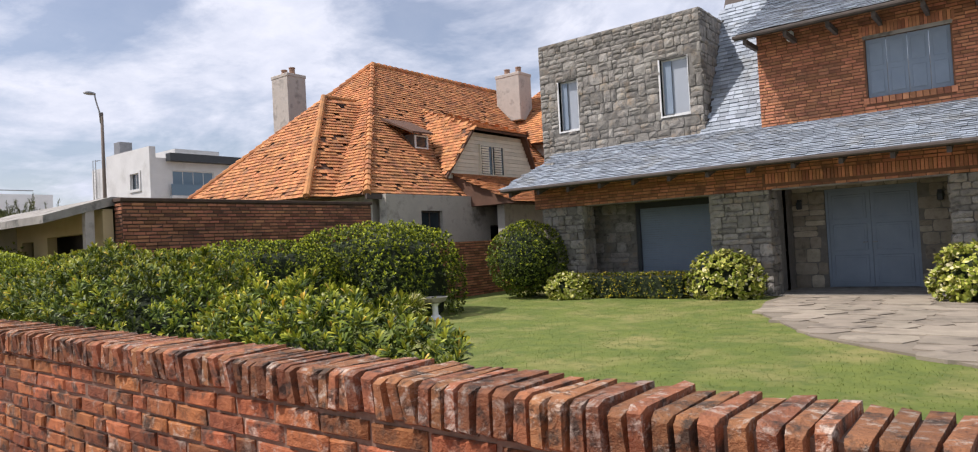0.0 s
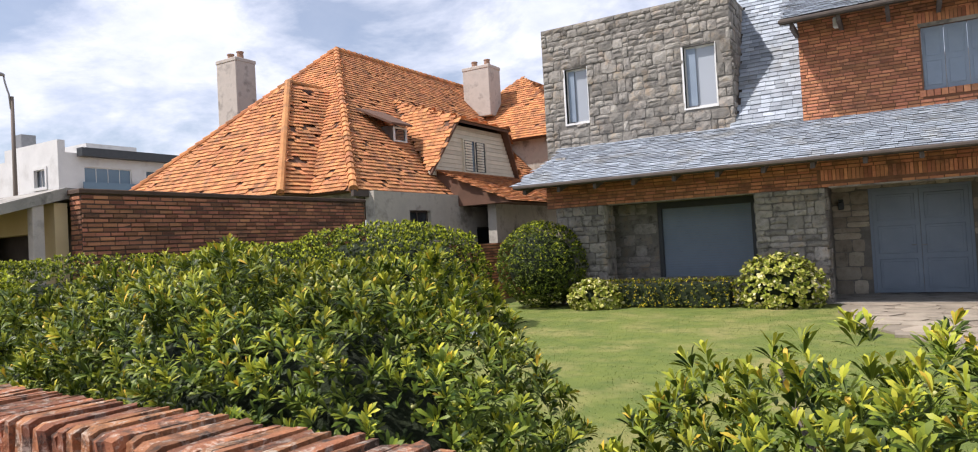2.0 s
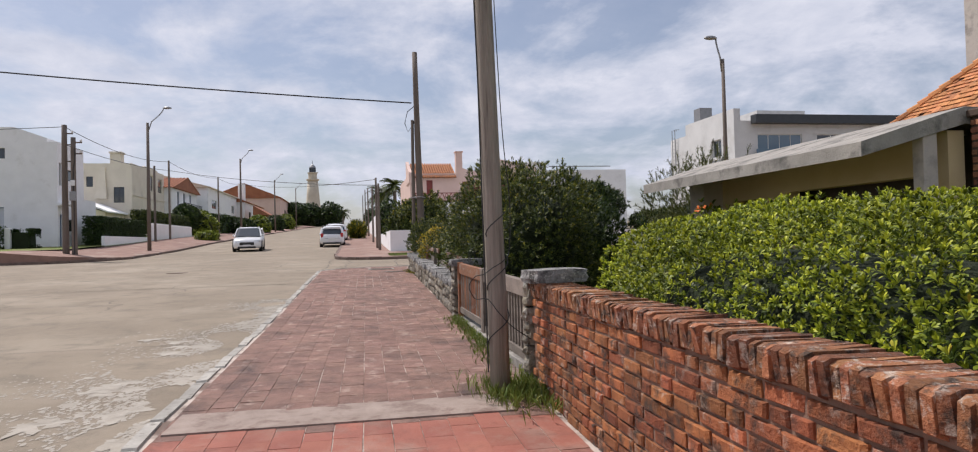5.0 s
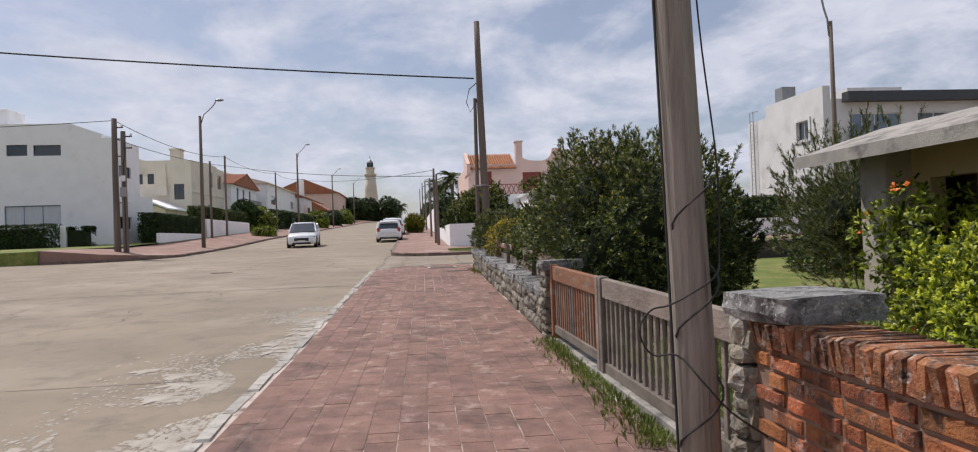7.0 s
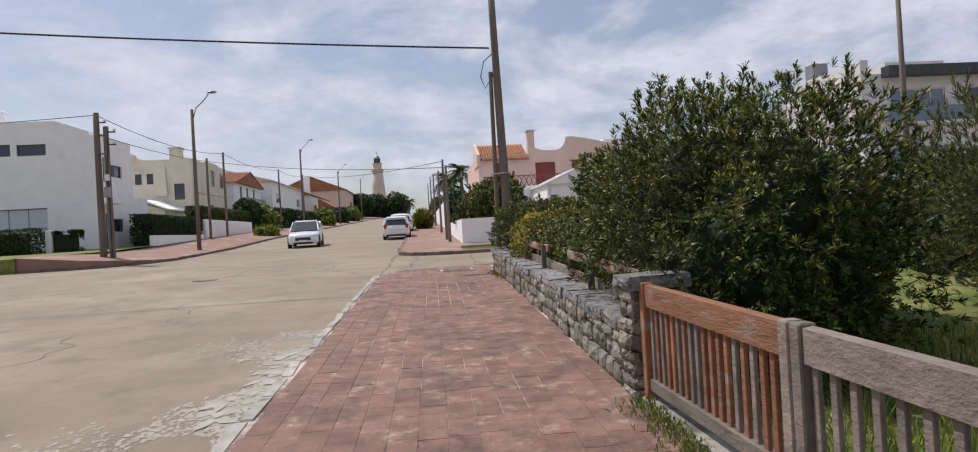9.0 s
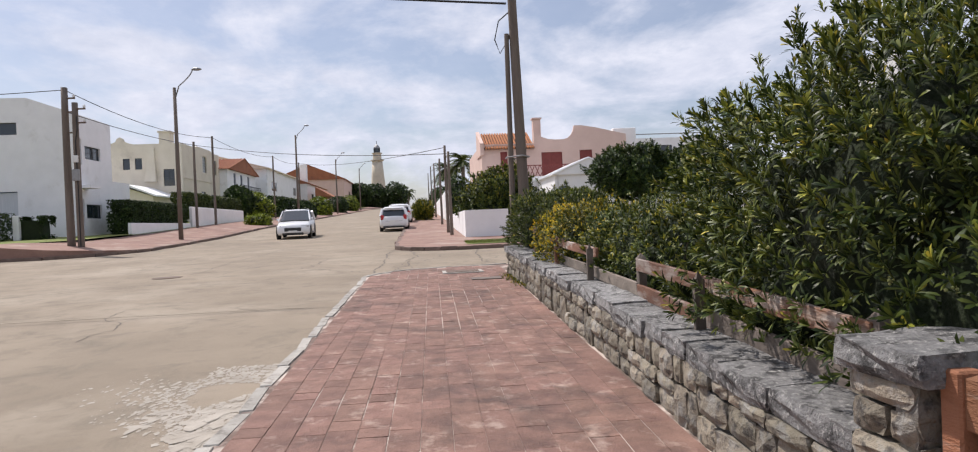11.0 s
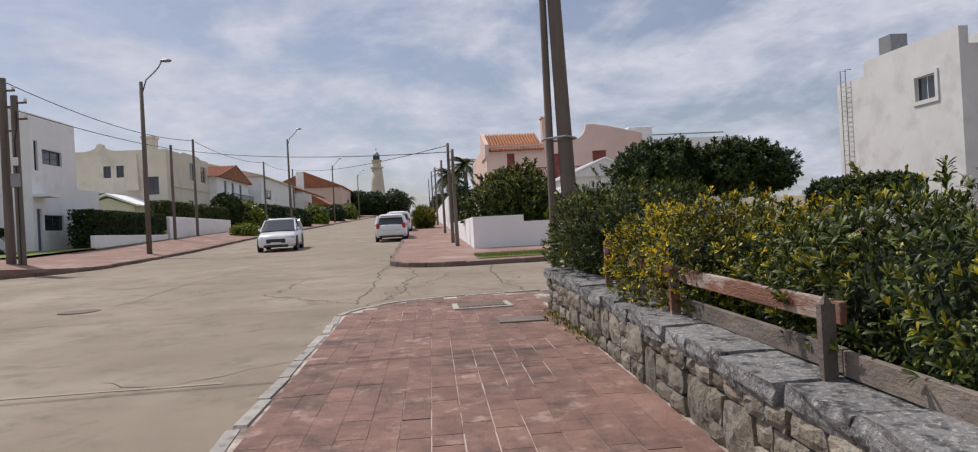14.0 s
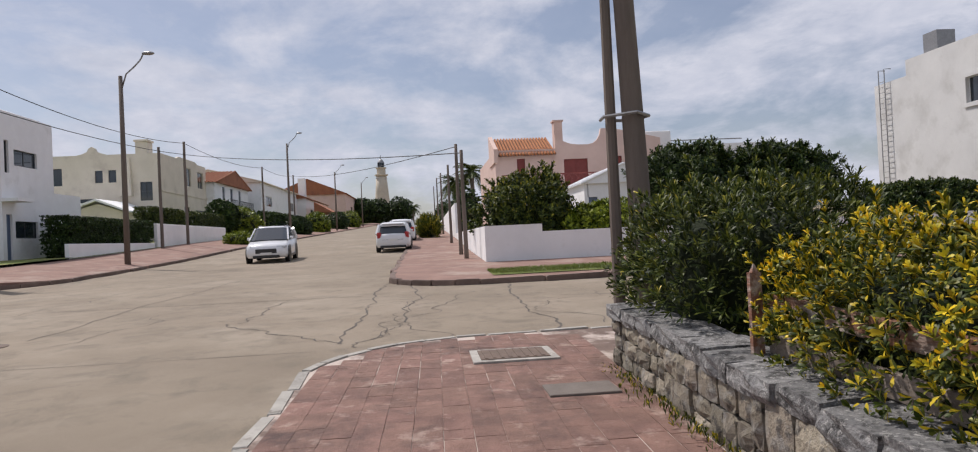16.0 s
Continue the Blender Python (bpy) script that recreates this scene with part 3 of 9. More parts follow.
def bush(name, centre, radii, label, category, material, count, per=7, length=0.08, width=0.028, boxy=1.0, amp=0.12, freq=1.6, seed=1, up=0.5, depth=0.25,
         open_angle=(20, 75), group="", floor=None, core=0.74, narrow=0.5, young=None, share=0.4, shoots=0, reach=0.2, fruits=0, hollow=0.0, rest=None, branches=0, bare=0, patchy=0.0):
    """A shrub: a near-black solid core, painted as the shade among its twigs, under a shell of leaf whorls. boxy below
    1 squares it off as a clipped hedge.
    young: a material for the fresh whorls at the tips, thickest on upward faces to paint in sunlit tops; shoots: leafy
    sprays that stand out by reach; hollow: how deep the gaps go in;
    rest: the wall's height over the ground, below which nothing grows out past the wall."""
    rng = np.random.default_rng(seed)
    root = thing(name, (centre[0], centre[1], floor if floor is not None else ground_height(centre[0])), label, category, group)
    off = np.array([0, 0, centre[2] - root.location.z])
    d = rng.normal(size=(count * 4, 3))
    d /= np.linalg.norm(d, axis=1, keepdims=True)
    weight = np.linalg.norm(d / np.array(radii), axis=1)
    d = d[rng.choice(len(d), size=count, replace=False, p=weight / weight.sum())]
    if boxy <= 0:
        area = np.array([radii[1] * radii[2], radii[0] * radii[2], radii[0] * radii[1]])
        axis = rng.choice(3, size=count, p=area / area.sum())
        d = rng.uniform(-1, 1, (count, 3))
        d[np.arange(count), axis] = np.where(rng.random(count) < 0.5, -1.0, 1.0)
    else:
        d = np.sign(d) * np.abs(d) ** boxy
    if 0 < boxy < 1:
        d /= np.abs(d).max(axis=1, keepdims=True) ** (1 - boxy) * 1.0
    r = np.array(radii)
    p = d * r
    size = lumps(p, amp, freq, seed * 3.7)[:, None]
    inward = 1 - depth * rng.random(count)[:, None] ** 1.7
    if hollow:
        gap = np.array([noise.noise(Vector((v[0] * 3.1 + seed, v[1] * 3.1, v[2] * 3.6))) for v in p])
        inward = inward - hollow * np.clip(gap * 2.2 - 0.1, 0, 1)[:, None]
    q = p * size * inward
    nrm = np.where(np.abs(d) > 0.999, d, 0.0) if boxy <= 0 else np.sign(d) * np.abs(d) ** (1 / max(boxy, 0.4)) / r
    nrm /= np.linalg.norm(nrm, axis=1, keepdims=True)
    ax = nrm + np.array([0, 0, up]) + rng.normal(size=(count, 3)) * 0.35
    ax /= np.linalg.norm(ax, axis=1, keepdims=True)
    # fresh growth weighted to upward faces, so colour paints the sunlit top
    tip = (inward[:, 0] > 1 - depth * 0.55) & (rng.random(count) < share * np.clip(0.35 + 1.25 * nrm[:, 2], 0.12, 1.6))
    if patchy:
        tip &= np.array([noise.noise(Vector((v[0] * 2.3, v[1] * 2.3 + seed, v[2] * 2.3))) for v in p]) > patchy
    if shoots:
        pick = rng.choice(count, shoots, p=np.clip(nrm[:, 2] + 0.45, 0.02, 2) / np.clip(nrm[:, 2] + 0.45, 0.02, 2).sum())
        run, heads = [], []
        for k in pick:
            far = reach * rng.uniform(0.4, 1.15)
            way = ax[k] * 0.9 + np.array([0, 0, 0.3]) + rng.normal(size=3) * 0.3
            way /= np.linalg.norm(way)
            n = max(2, int(far / (length * 0.55)))
            for t in range(n):
                run.append((q[k] + way * far * (t + 1) / n, way + rng.normal(size=3) * 0.12))
                heads.append(t >= n - 2 and rng.random() < 0.25 + share)
        q = np.vstack([q, [a for a, b in run]])
        ax = np.vstack([ax, [b for a, b in run]])
        tip = np.concatenate([tip, heads])
        ax /= np.linalg.norm(ax, axis=1, keepdims=True)
    q = q + off
    keep = q[:, 2] > 0.02
    if rest is not None:
        wx, wy = q[:, 0] + centre[0], q[:, 1] + centre[1]
        line = 1.65 - 0.015 * (wx + 15)
        bottom = np.array([ground_height(x) for x in wx]) + rest - root.location.z
        keep &= ~((wy < line + 0.42) & (q[:, 2] < bottom + 0.25 * np.clip(line + 0.12 - wy, 0, 1)))
    q, ax, tip = q[keep], ax[keep], tip[keep]
    leaf_mesh("leaves", q, ax, per, length, width, material, root, rng, open_angle, narrow)["kind"] = "stuff"
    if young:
        leaf_mesh("young_lit_leaves", q[tip] + ax[tip] * length * 0.45, ax[tip], max(5, per - 2), length * 0.78, width * 0.85, young, root, rng, (8, 55), narrow)["kind"] = "stuff"
    if fruits:
        where = rng.choice(len(q), fruits)
        berries("fruits", q[where] + ax[where] * length * 0.5, 0.0085, root, rng)
    for k in range(branches):
        e = q[rng.integers(len(q))]
        foot = np.array([e[0] * 0.25, e[1] * 0.25, 0.0])
        knee = foot * 0.5 + e * 0.5 + rng.normal(size=3) * 0.12
        part("branch", tube([foot, knee, e * 0.97 + off * 0.03], [0.022, 0.014, 0.006], 6), TWIG, root)
    for k in range(bare):
        e = q[rng.integers(len(q))]
        a = e + rng.normal(size=3) * 0.03
        pts = [a]
        way = rng.normal(size=3) * 0.6 + np.array([0.1, -0.5, 0.35])
        for t in range(3):
            pts.append(pts[-1] + way / np.linalg.norm(way) * 0.055)
            way = way + rng.normal(size=3) * 0.35
        part("bare_twig", tube(pts, [0.005, 0.004, 0.003, 0.002], 4), TWIG, root)
    # smooth dark solid: the shrub's inner shade put in as a shape
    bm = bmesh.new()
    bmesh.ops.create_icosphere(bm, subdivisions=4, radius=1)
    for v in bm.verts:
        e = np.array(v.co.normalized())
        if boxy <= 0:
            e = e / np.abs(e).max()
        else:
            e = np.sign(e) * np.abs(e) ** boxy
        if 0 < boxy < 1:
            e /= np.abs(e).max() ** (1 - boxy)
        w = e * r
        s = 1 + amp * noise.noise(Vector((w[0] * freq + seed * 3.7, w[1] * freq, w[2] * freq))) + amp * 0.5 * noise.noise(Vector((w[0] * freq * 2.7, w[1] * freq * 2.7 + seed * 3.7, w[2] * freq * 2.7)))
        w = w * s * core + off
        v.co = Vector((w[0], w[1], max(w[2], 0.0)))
    part("shade_core", bm, INNER, root)
    return root


# ---------------------------------------------------------------- ground, road, pavements
LONG = [60, 30, 0, -8.3, -14.4, -19.2, -26, -32.2, -36, -41, -44, -47, -53, -60, -66, -72.5, -90, -110, -140, -180, -210, -240, -400, -900, -2500]
tagged(sheet("ground", [2500, 900, 300] + LONG, lambda x: -2500, lambda x: 2500, -0.42, EARTH, across=2), "dry earth ground under the street and gardens", "ground", kind="structure")
sheet("road", [60, 30, 0, -8.3, -14.4, -19.2, -26, -30], lambda x: -12.6, lambda x: kerb_line(x) + 0.1, -0.12, ROAD, label="pale tan concrete roadway with fine cracks", category="road")
NEAR_X, NEXT_X = -30.0, -46.0
sheet("road_crossing", [-30, -32.2, -36, -38.5, -41, -44, -47, -50], lambda x: -70, lambda x: 70, -0.12, ROAD, across=20, label="tan concrete road junction with cracks", category="road")
sheet("road_far", [-50, -53, -60, -66, -72.5, -90, -110, -140, -180, -210, -240, -400], lambda x: -12.2, lambda x: -0.6, -0.12, ROAD, label="pale concrete street rising to the distance", category="road")


def pavement_slab(name, outline, lift, material, label, bank=0.0, bank_from=0.0):
    """A raised slab whose top follows the street's slope; cut across every metre or two."""
    bm = bmesh.new()
    face = bm.faces.new([bm.verts.new((x, y, 0)) for x, y in outline])
    if face.normal.z < 0:
        face.normal_flip()
    x0, x1 = min(p[0] for p in outline), max(p[0] for p in outline)
    for x in [k for k in LONG if x0 < k < x1]:
        bmesh.ops.bisect_plane(bm, geom=bm.verts[:] + bm.edges[:] + bm.faces[:], plane_co=(x, 0, 0), plane_no=(1, 0, 0))
    got = bmesh.ops.extrude_face_region(bm, geom=bm.faces[:])
    for v in bm.verts:
        v.co.z = ground_height(v.co.x) - 0.3
    for v in [g for g in got["geom"] if isinstance(g, bmesh.types.BMVert)]:
        v.co.z = ground_height(v.co.x) + lift + bank * max(0.0, bank_from - v.co.y)
    bmesh.ops.recalc_face_normals(bm, faces=bm.faces)
    ob = finish(name, bm, material)
    return tagged(ob, label, "pavement", kind="structure")


def arc(cx, cy, r, a0, a1, n=8):
    return [(cx + r * math.cos(radians(a0 + (a1 - a0) * k / n)), cy + r * math.sin(radians(a0 + (a1 - a0) * k / n))) for k in range(n + 1)]


CORNER = [(30, kerb_line(30)), (0, kerb_line(0)), (-16, kerb_line(-16)), (-29.5, kerb_line(-29.5))] + arc(-31.4, 0.85, 1.9, -90, -180)[1:] + [(-33.4, 4), (-33.4, 40)]
pavement_slab("pavement", CORNER + [(-30.6, 40), (-31.2, 3), (-31.2, 2.2), (30, 2.2)], -0.005, PAVING_BED, "dull red tiled pavement with pale worn joints")
NEXT = [(-400, -0.6), (-120, -0.75), (-60, -0.8), (-46, -0.8)] + arc(-43.6, 1.4, 2.2, -90, 0, 6)[1:] + [(-41.4, 40)]
pavement_slab("pavement_next", NEXT + [(-47.7, 40), (-47.7, 2.1), (-400, 2.1)], 0.0, FAR_PAVING, "red paved footway beyond the junction")
LEFT = [(-400, -12.2), (-120, -12.0), (-60, -11.9), (-53, -11.9)] + arc(-51, -16.4, 4.5, 90, 20, 6)[1:] + [(-46.5, -40)]
pavement_slab("pavement_far_side", LEFT[:-1] + [(-46.7, -17.6), (-49.3, -17.3), (-51.5, -15.8), (-400, -15.8)], 0.0, FAR_PAVING, "red paved footway with a stone kerb across the street", 0.10, -12.0)


def kerb_run(parent, path, step=0.9, wide=0.15, mesh=None):
    """Kerb stones laid end to end along a plan path."""
    pts = [Vector((x, y, 0)) for x, y in path]
    for a, b in zip(pts, pts[1:]):
        n = max(1, round((b - a).length / step))
        for k in range(n):
            p, q = a.lerp(b, k / n), a.lerp(b, (k + 1) / n)
            ln = (q - p).length
            ob = new("kerb_stone", mesh or KERB_MESH)
            ob.parent = parent
            p.z, q.z = ground_height(p.x), ground_height(q.x)
            m = Matrix.Translation((p + q) / 2) @ (q - p).to_track_quat("X", "Z").to_matrix().to_4x4()
            ob.matrix_basis = m @ Matrix.Diagonal((ln * 0.985, wide, 1, 1)) @ pose(0, random.uniform(-0.12, 0.12), random.uniform(-0.012, 0.006), 0, random.uniform(-0.6, 0.6), random.uniform(-1.0, 1.0))


bm = cuboid(-0.5, 0.5, -0.5, 0.5, -0.25, 0.012)
bmesh.ops.bevel(bm, geom=[e for e in bm.edges if all(v.co.z > 0 for v in e.verts)], offset=0.03, segments=1, affect="EDGES")
KERB_MESH = bpy.data.meshes.new("kerb_stone")
bm.to_mesh(KERB_MESH)
bm.free()
KERB_MESH.materials.append(KERB)
BROWN_KERB_MESH = KERB_MESH.copy()
BROWN_KERB_MESH.materials.clear()
BROWN_KERB_MESH.materials.append(surface("brown_kerb", (0.10, 0.068, 0.054), (0.23, 0.165, 0.135), 3, 0.9, 0.5, 50, vary="object", amount=0.2))
kerb_run(bpy.data.objects["pavement"], CORNER[1:-1], 0.7, 0.10)
kerb_run(bpy.data.objects["pavement_next"], [(-120, -0.75), (-60, -0.8), (-46, -0.8)] + arc(-43.6, 1.4, 2.2, -90, 0, 6)[1:] + [(-41.4, 20)], 1.6, 0.15, BROWN_KERB_MESH)
kerb_run(bpy.data.objects["pavement_far_side"], [(-120, -12.0), (-60, -11.9), (-53, -11.9)] + arc(-51, -16.4, 4.5, 90, 20, 6)[1:] + [(-46.5, -40)], 1.6, 0.15, BROWN_KERB_MESH)

# ---------------------------------------------------------------- garden ground
LAWN_Z = -0.32


def garden():
    verts, faces = [], []
    xs, ys = np.linspace(-13.8, 14, 40), np.linspace(1.75, 22, 40)
    for x in xs:
        for y in ys:
            verts.append((x, y, LAWN_Z + 0.02 * noise.noise(Vector((x * 0.6, y * 0.6, 0)))))
    for i in range(39):
        for k in range(39):
            faces.append((i * 40 + k, (i + 1) * 40 + k, (i + 1) * 40 + k + 1, i * 40 + k + 1))
    return tagged(raw_part("lawn", verts, faces, LAWN, smooth=True), "short green lawn with dry yellowish patches", "lawn", kind="structure")


garden()
tagged(finish("garden_ground", solid([(-15, 1.9, -0.1), (-15, 22, -0.1), (-31.0, 22, 0.35), (-31.0, 2.1, 0.35)], [(0, 1, 2, 3)]), LAWN), "rough grassy garden ground behind the gate", "ground", kind="structure")

# ---------------------------------------------------------------- stone and brick pieces


def piece_mesh(name, material, rough, seed, bevel=0.12):
    """A unit block with worn, uneven corners (front towards -y)."""
    rng = random.Random(seed)
    bm = cuboid(-0.5, 0.5, -0.5, 0.5, -0.5, 0.5)
    for v in bm.verts:
        v.co += Vector((rng.uniform(-rough, rough), rng.uniform(-rough, rough) * 1.5, rng.uniform(-rough, rough)))
    front = [e for e in bm.edges if all(v.co.y < 0 for v in e.verts)]
    bmesh.ops.bevel(bm, geom=front, offset=bevel, segments=1, affect="EDGES")
    me = bpy.data.meshes.new(name)
    bm.to_mesh(me)
    bm.free()
    me.materials.append(material)
    return me


def rubble_mesh(name, material, seed, jag=0.07, swell=0.35):
    """A hewn stone: an irregular front with a swollen, chipped middle and a rim that falls back into the joint."""
    rng = random.Random(seed)
    bm = bmesh.new()
    grid = []
    for i in range(4):
        row = []
        for k in range(4):
            x, z = -0.5 + i / 3, -0.5 + k / 3
            rim, corner = i in (0, 3) or k in (0, 3), i in (0, 3) and k in (0, 3)
            pull = 0.90 if corner else 1.0
            y = -0.5 + (swell * rng.uniform(0.7, 1.2) if rim else rng.uniform(-0.09, 0.08))
            row.append(bm.verts.new((x * pull + rng.uniform(-jag, jag) * (0.6 if rim else 1), y, z * pull + rng.uniform(-jag, jag) * (0.6 if rim else 1))))
        grid.append(row)
    for i in range(3):
        for k in range(3):
            bm.faces.new((grid[i][k], grid[i + 1][k], grid[i + 1][k + 1], grid[i][k + 1]))
    rim = [grid[i][0] for i in range(4)] + [grid[3][k] for k in range(1, 4)] + [grid[i][3] for i in (2, 1, 0)] + [grid[0][k] for k in (2, 1)]
    back = [bm.verts.new((v.co.x, 0.5, v.co.z)) for v in rim]
    n = len(rim)
    for k in range(n):
        bm.faces.new((rim[k], back[k], back[(k + 1) % n], rim[(k + 1) % n]))
    bmesh.ops.recalc_face_normals(bm, faces=bm.faces)
    me = bpy.data.meshes.new(name)
    bm.to_mesh(me)
    bm.free()
    me.materials.append(material)
    return me


def slab_mesh(name, material, seed, jag=0.034):
    """A rough coping slab: every face broken up, edges chipped."""
    rng = random.Random(seed)
    bm = cuboid(-0.5, 0.5, -0.5, 0.5, -0.5, 0.5)
    bmesh.ops.subdivide_edges(bm, edges=bm.edges[:], cuts=2, use_grid_fill=True)
    for v in bm.verts:
        faces = sum(abs(c) > 0.49 for c in v.co)
        pull = (1.0, 1.0, 0.965, 0.93)[faces]
        v.co = Vector((v.co.x * (1.0 - (1.0 - pull) * 0.35) + rng.uniform(-jag, jag) * 0.3, v.co.y * pull + rng.uniform(-jag, jag), v.co.z * (pull if faces > 1 else 1) + rng.uniform(-jag, jag) * 1.3))
    me = bpy.data.meshes.new(name)
    bm.to_mesh(me)
    bm.free()
    me.materials.append(material)
    return me


STONE_MESHES = [rubble_mesh("stone", STONE, k, 0.05, 0.16) for k in range(10)]
PORCH_MESHES = [rubble_mesh("stone", PORCH_STONE, 110 + k, 0.04, 0.12) for k in range(8)]
WALL_STONE_MESHES = [rubble_mesh("stone", WALL_STONE, 20 + k, 0.06, 0.17) for k in range(14)]
BRICK_MESHES = [piece_mesh("brick", BRICK, 0.035, 40 + k, 0.09) for k in range(6)]
CAP_MESHES = [piece_mesh("cap_brick", CAP_BRICK, 0.05, 60 + k, 0.1) for k in range(6)]


def ashlar(width, height, rng, row=(0.14, 0.30), run=(0.16, 0.50)):
    """Random squared rubble: rectangles (x0, x1, z0, z1) that fill the face."""
    out, z = [], 0.0
    while z < height - 0.05:
        h = min(rng.uniform(*row), height - z)
        if height - z - h < 0.09:
            h = height - z
        x = 0.0
        while x < width - 0.01:
            w = min(rng.uniform(*run), width - x)
            if width - x - w < 0.10:
                w = width - x
            if h > 0.2 and rng.random() < 0.45:
                s = rng.uniform(0.4, 0.6) * h
                out += [(x, x + w, z, z + s), (x, x + w, z + s, z + h)]
            else:
                out.append((x, x + w, z, z + h))
            x += w
        z += h
    return out


def stone_face(parent, m, width, height, seed, meshes=None, holes=(), deep=0.10, gap=0.012, row=(0.18, 0.44), run=(0.18, 0.55), name="stone", proud=0.03):
    """Stones as single pieces on a wall face: m puts x along the wall, z up, y into it."""
    rng = random.Random(seed)
    meshes = meshes or STONE_MESHES
    for x0, x1, z0, z1 in ashlar(width, height, rng, row, run):
        cx, cz = (x0 + x1) / 2, (z0 + z1) / 2
        if any(a - 0.01 < cx < b + 0.01 and c - 0.01 < cz < d + 0.01 for a, b, c, d in holes):
            continue
        for a, b, c, d in holes:
            if x1 > a and x0 < b and z1 > c and z0 < d:
                if cx < a:
                    x1 = min(x1, a)
                elif cx > b:
                    x0 = max(x0, b)
                elif cz < c:
                    z1 = min(z1, c)
                else:
                    z0 = max(z0, d)
        if x1 - x0 < 0.04 or z1 - z0 < 0.03:
            continue
        ob = new(name, rng.choice(meshes))
        ob.parent = parent
        push = rng.uniform(-0.018, 0.014)
        ob.matrix_basis = m @ Matrix.Translation(((x0 + x1) / 2, deep / 2 - proud + push, (z0 + z1) / 2)) @ Matrix.Diagonal((x1 - x0 - gap, deep, z1 - z0 - gap, 1))


# ---------------------------------------------------------------- the brick garden wall along the pavement


def cap_height(x):
    return 0.80 - 0.0075 * x


def brick_garden_wall():
    x0, x1, thick = -14.19, 4.0, 0.26
    pts = []
    for x in (x0, x1):
        y = wall_line(x)
        pts += [(x, y + 0.012, ground_height(x) - 0.35), (x, y + thick - 0.012, ground_height(x) - 0.35), (x, y + thick - 0.012, cap_height(x) - 0.02), (x, y + 0.012, cap_height(x) - 0.02)]
    core = finish("wall_brick", solid(pts, [(0, 1, 2, 3), (7, 6, 5, 4), (0, 3, 7, 4), (1, 5, 6, 2), (3, 2, 6, 7), (0, 4, 5, 1)]), MORTAR)
    tagged(core, "low weathered red brick garden wall with a brick-on-edge coping", "wall", kind="structure")
    rng = random.Random(3)
    turn = math.atan(-0.015)
    # coping: bricks on edge, laid across the wall
    x = x0
    while x < x1:
        w = rng.uniform(0.037, 0.048)
        ob = new("cap_brick", rng.choice(CAP_MESHES))
        ob.parent = core
        top = cap_height(x) + rng.uniform(-0.006, 0.008)
        ob.matrix_basis = Matrix.Translation((x + w / 2, wall_line(x) + thick / 2 - 0.012 + rng.uniform(-0.008, 0.008), top - 0.065)) @ pose(0, 0, 0, rng.uniform(-1, 1), rng.uniform(-2, 2), math.degrees(turn) + rng.uniform(-2, 2)) @ Matrix.Diagonal((w, thick + 0.02, 0.13, 1))
        x += w + rng.uniform(0.008, 0.015)
    # courses below: both faces; the stretch by the gate as single pieces, the rest joined
    singles, rest_v, rest_f = 0, [], []
    for face in (0, 1):
        for row in range(13):
            x = x0 + (0.13 if row % 2 else 0)
            while x < x1 - 0.2:
                w = rng.choice((0.235, 0.235, 0.24, 0.12))
                zc = cap_height(x) - 0.145 - row * 0.073 - 0.03
                if zc > ground_height(x) - 0.1:
                    m = Matrix.Translation((x + w / 2, wall_line(x) + (0.045 if face == 0 else thick - 0.045) + rng.uniform(-0.006, 0.006), zc)) @ pose(0, 0, 0, 0, rng.uniform(-0.8, 0.8), math.degrees(turn) + rng.uniform(-1, 1)) @ Matrix.Diagonal((w - 0.004, 0.10 if face == 0 else -0.10, 0.058 + rng.uniform(-0.003, 0.003), 1))
                    if face == 0 and x < -7.6 and singles < 300:
                        ob = new("brick", rng.choice(BRICK_MESHES))
                        ob.parent = core
                        ob.matrix_basis = m
                        singles += 1
                    else:
                        me = rng.choice(BRICK_MESHES)
                        o = len(rest_v)
                        rest_v += [m @ v.co for v in me.vertices]
                        rest_f += [[o + k for k in f.vertices] for f in me.polygons]
                x += w + 0.013
    ob = raw_part("brickwork", rest_v, rest_f, BRICK_ISLAND, core)
    ob["kind"] = "stuff"


brick_garden_wall()

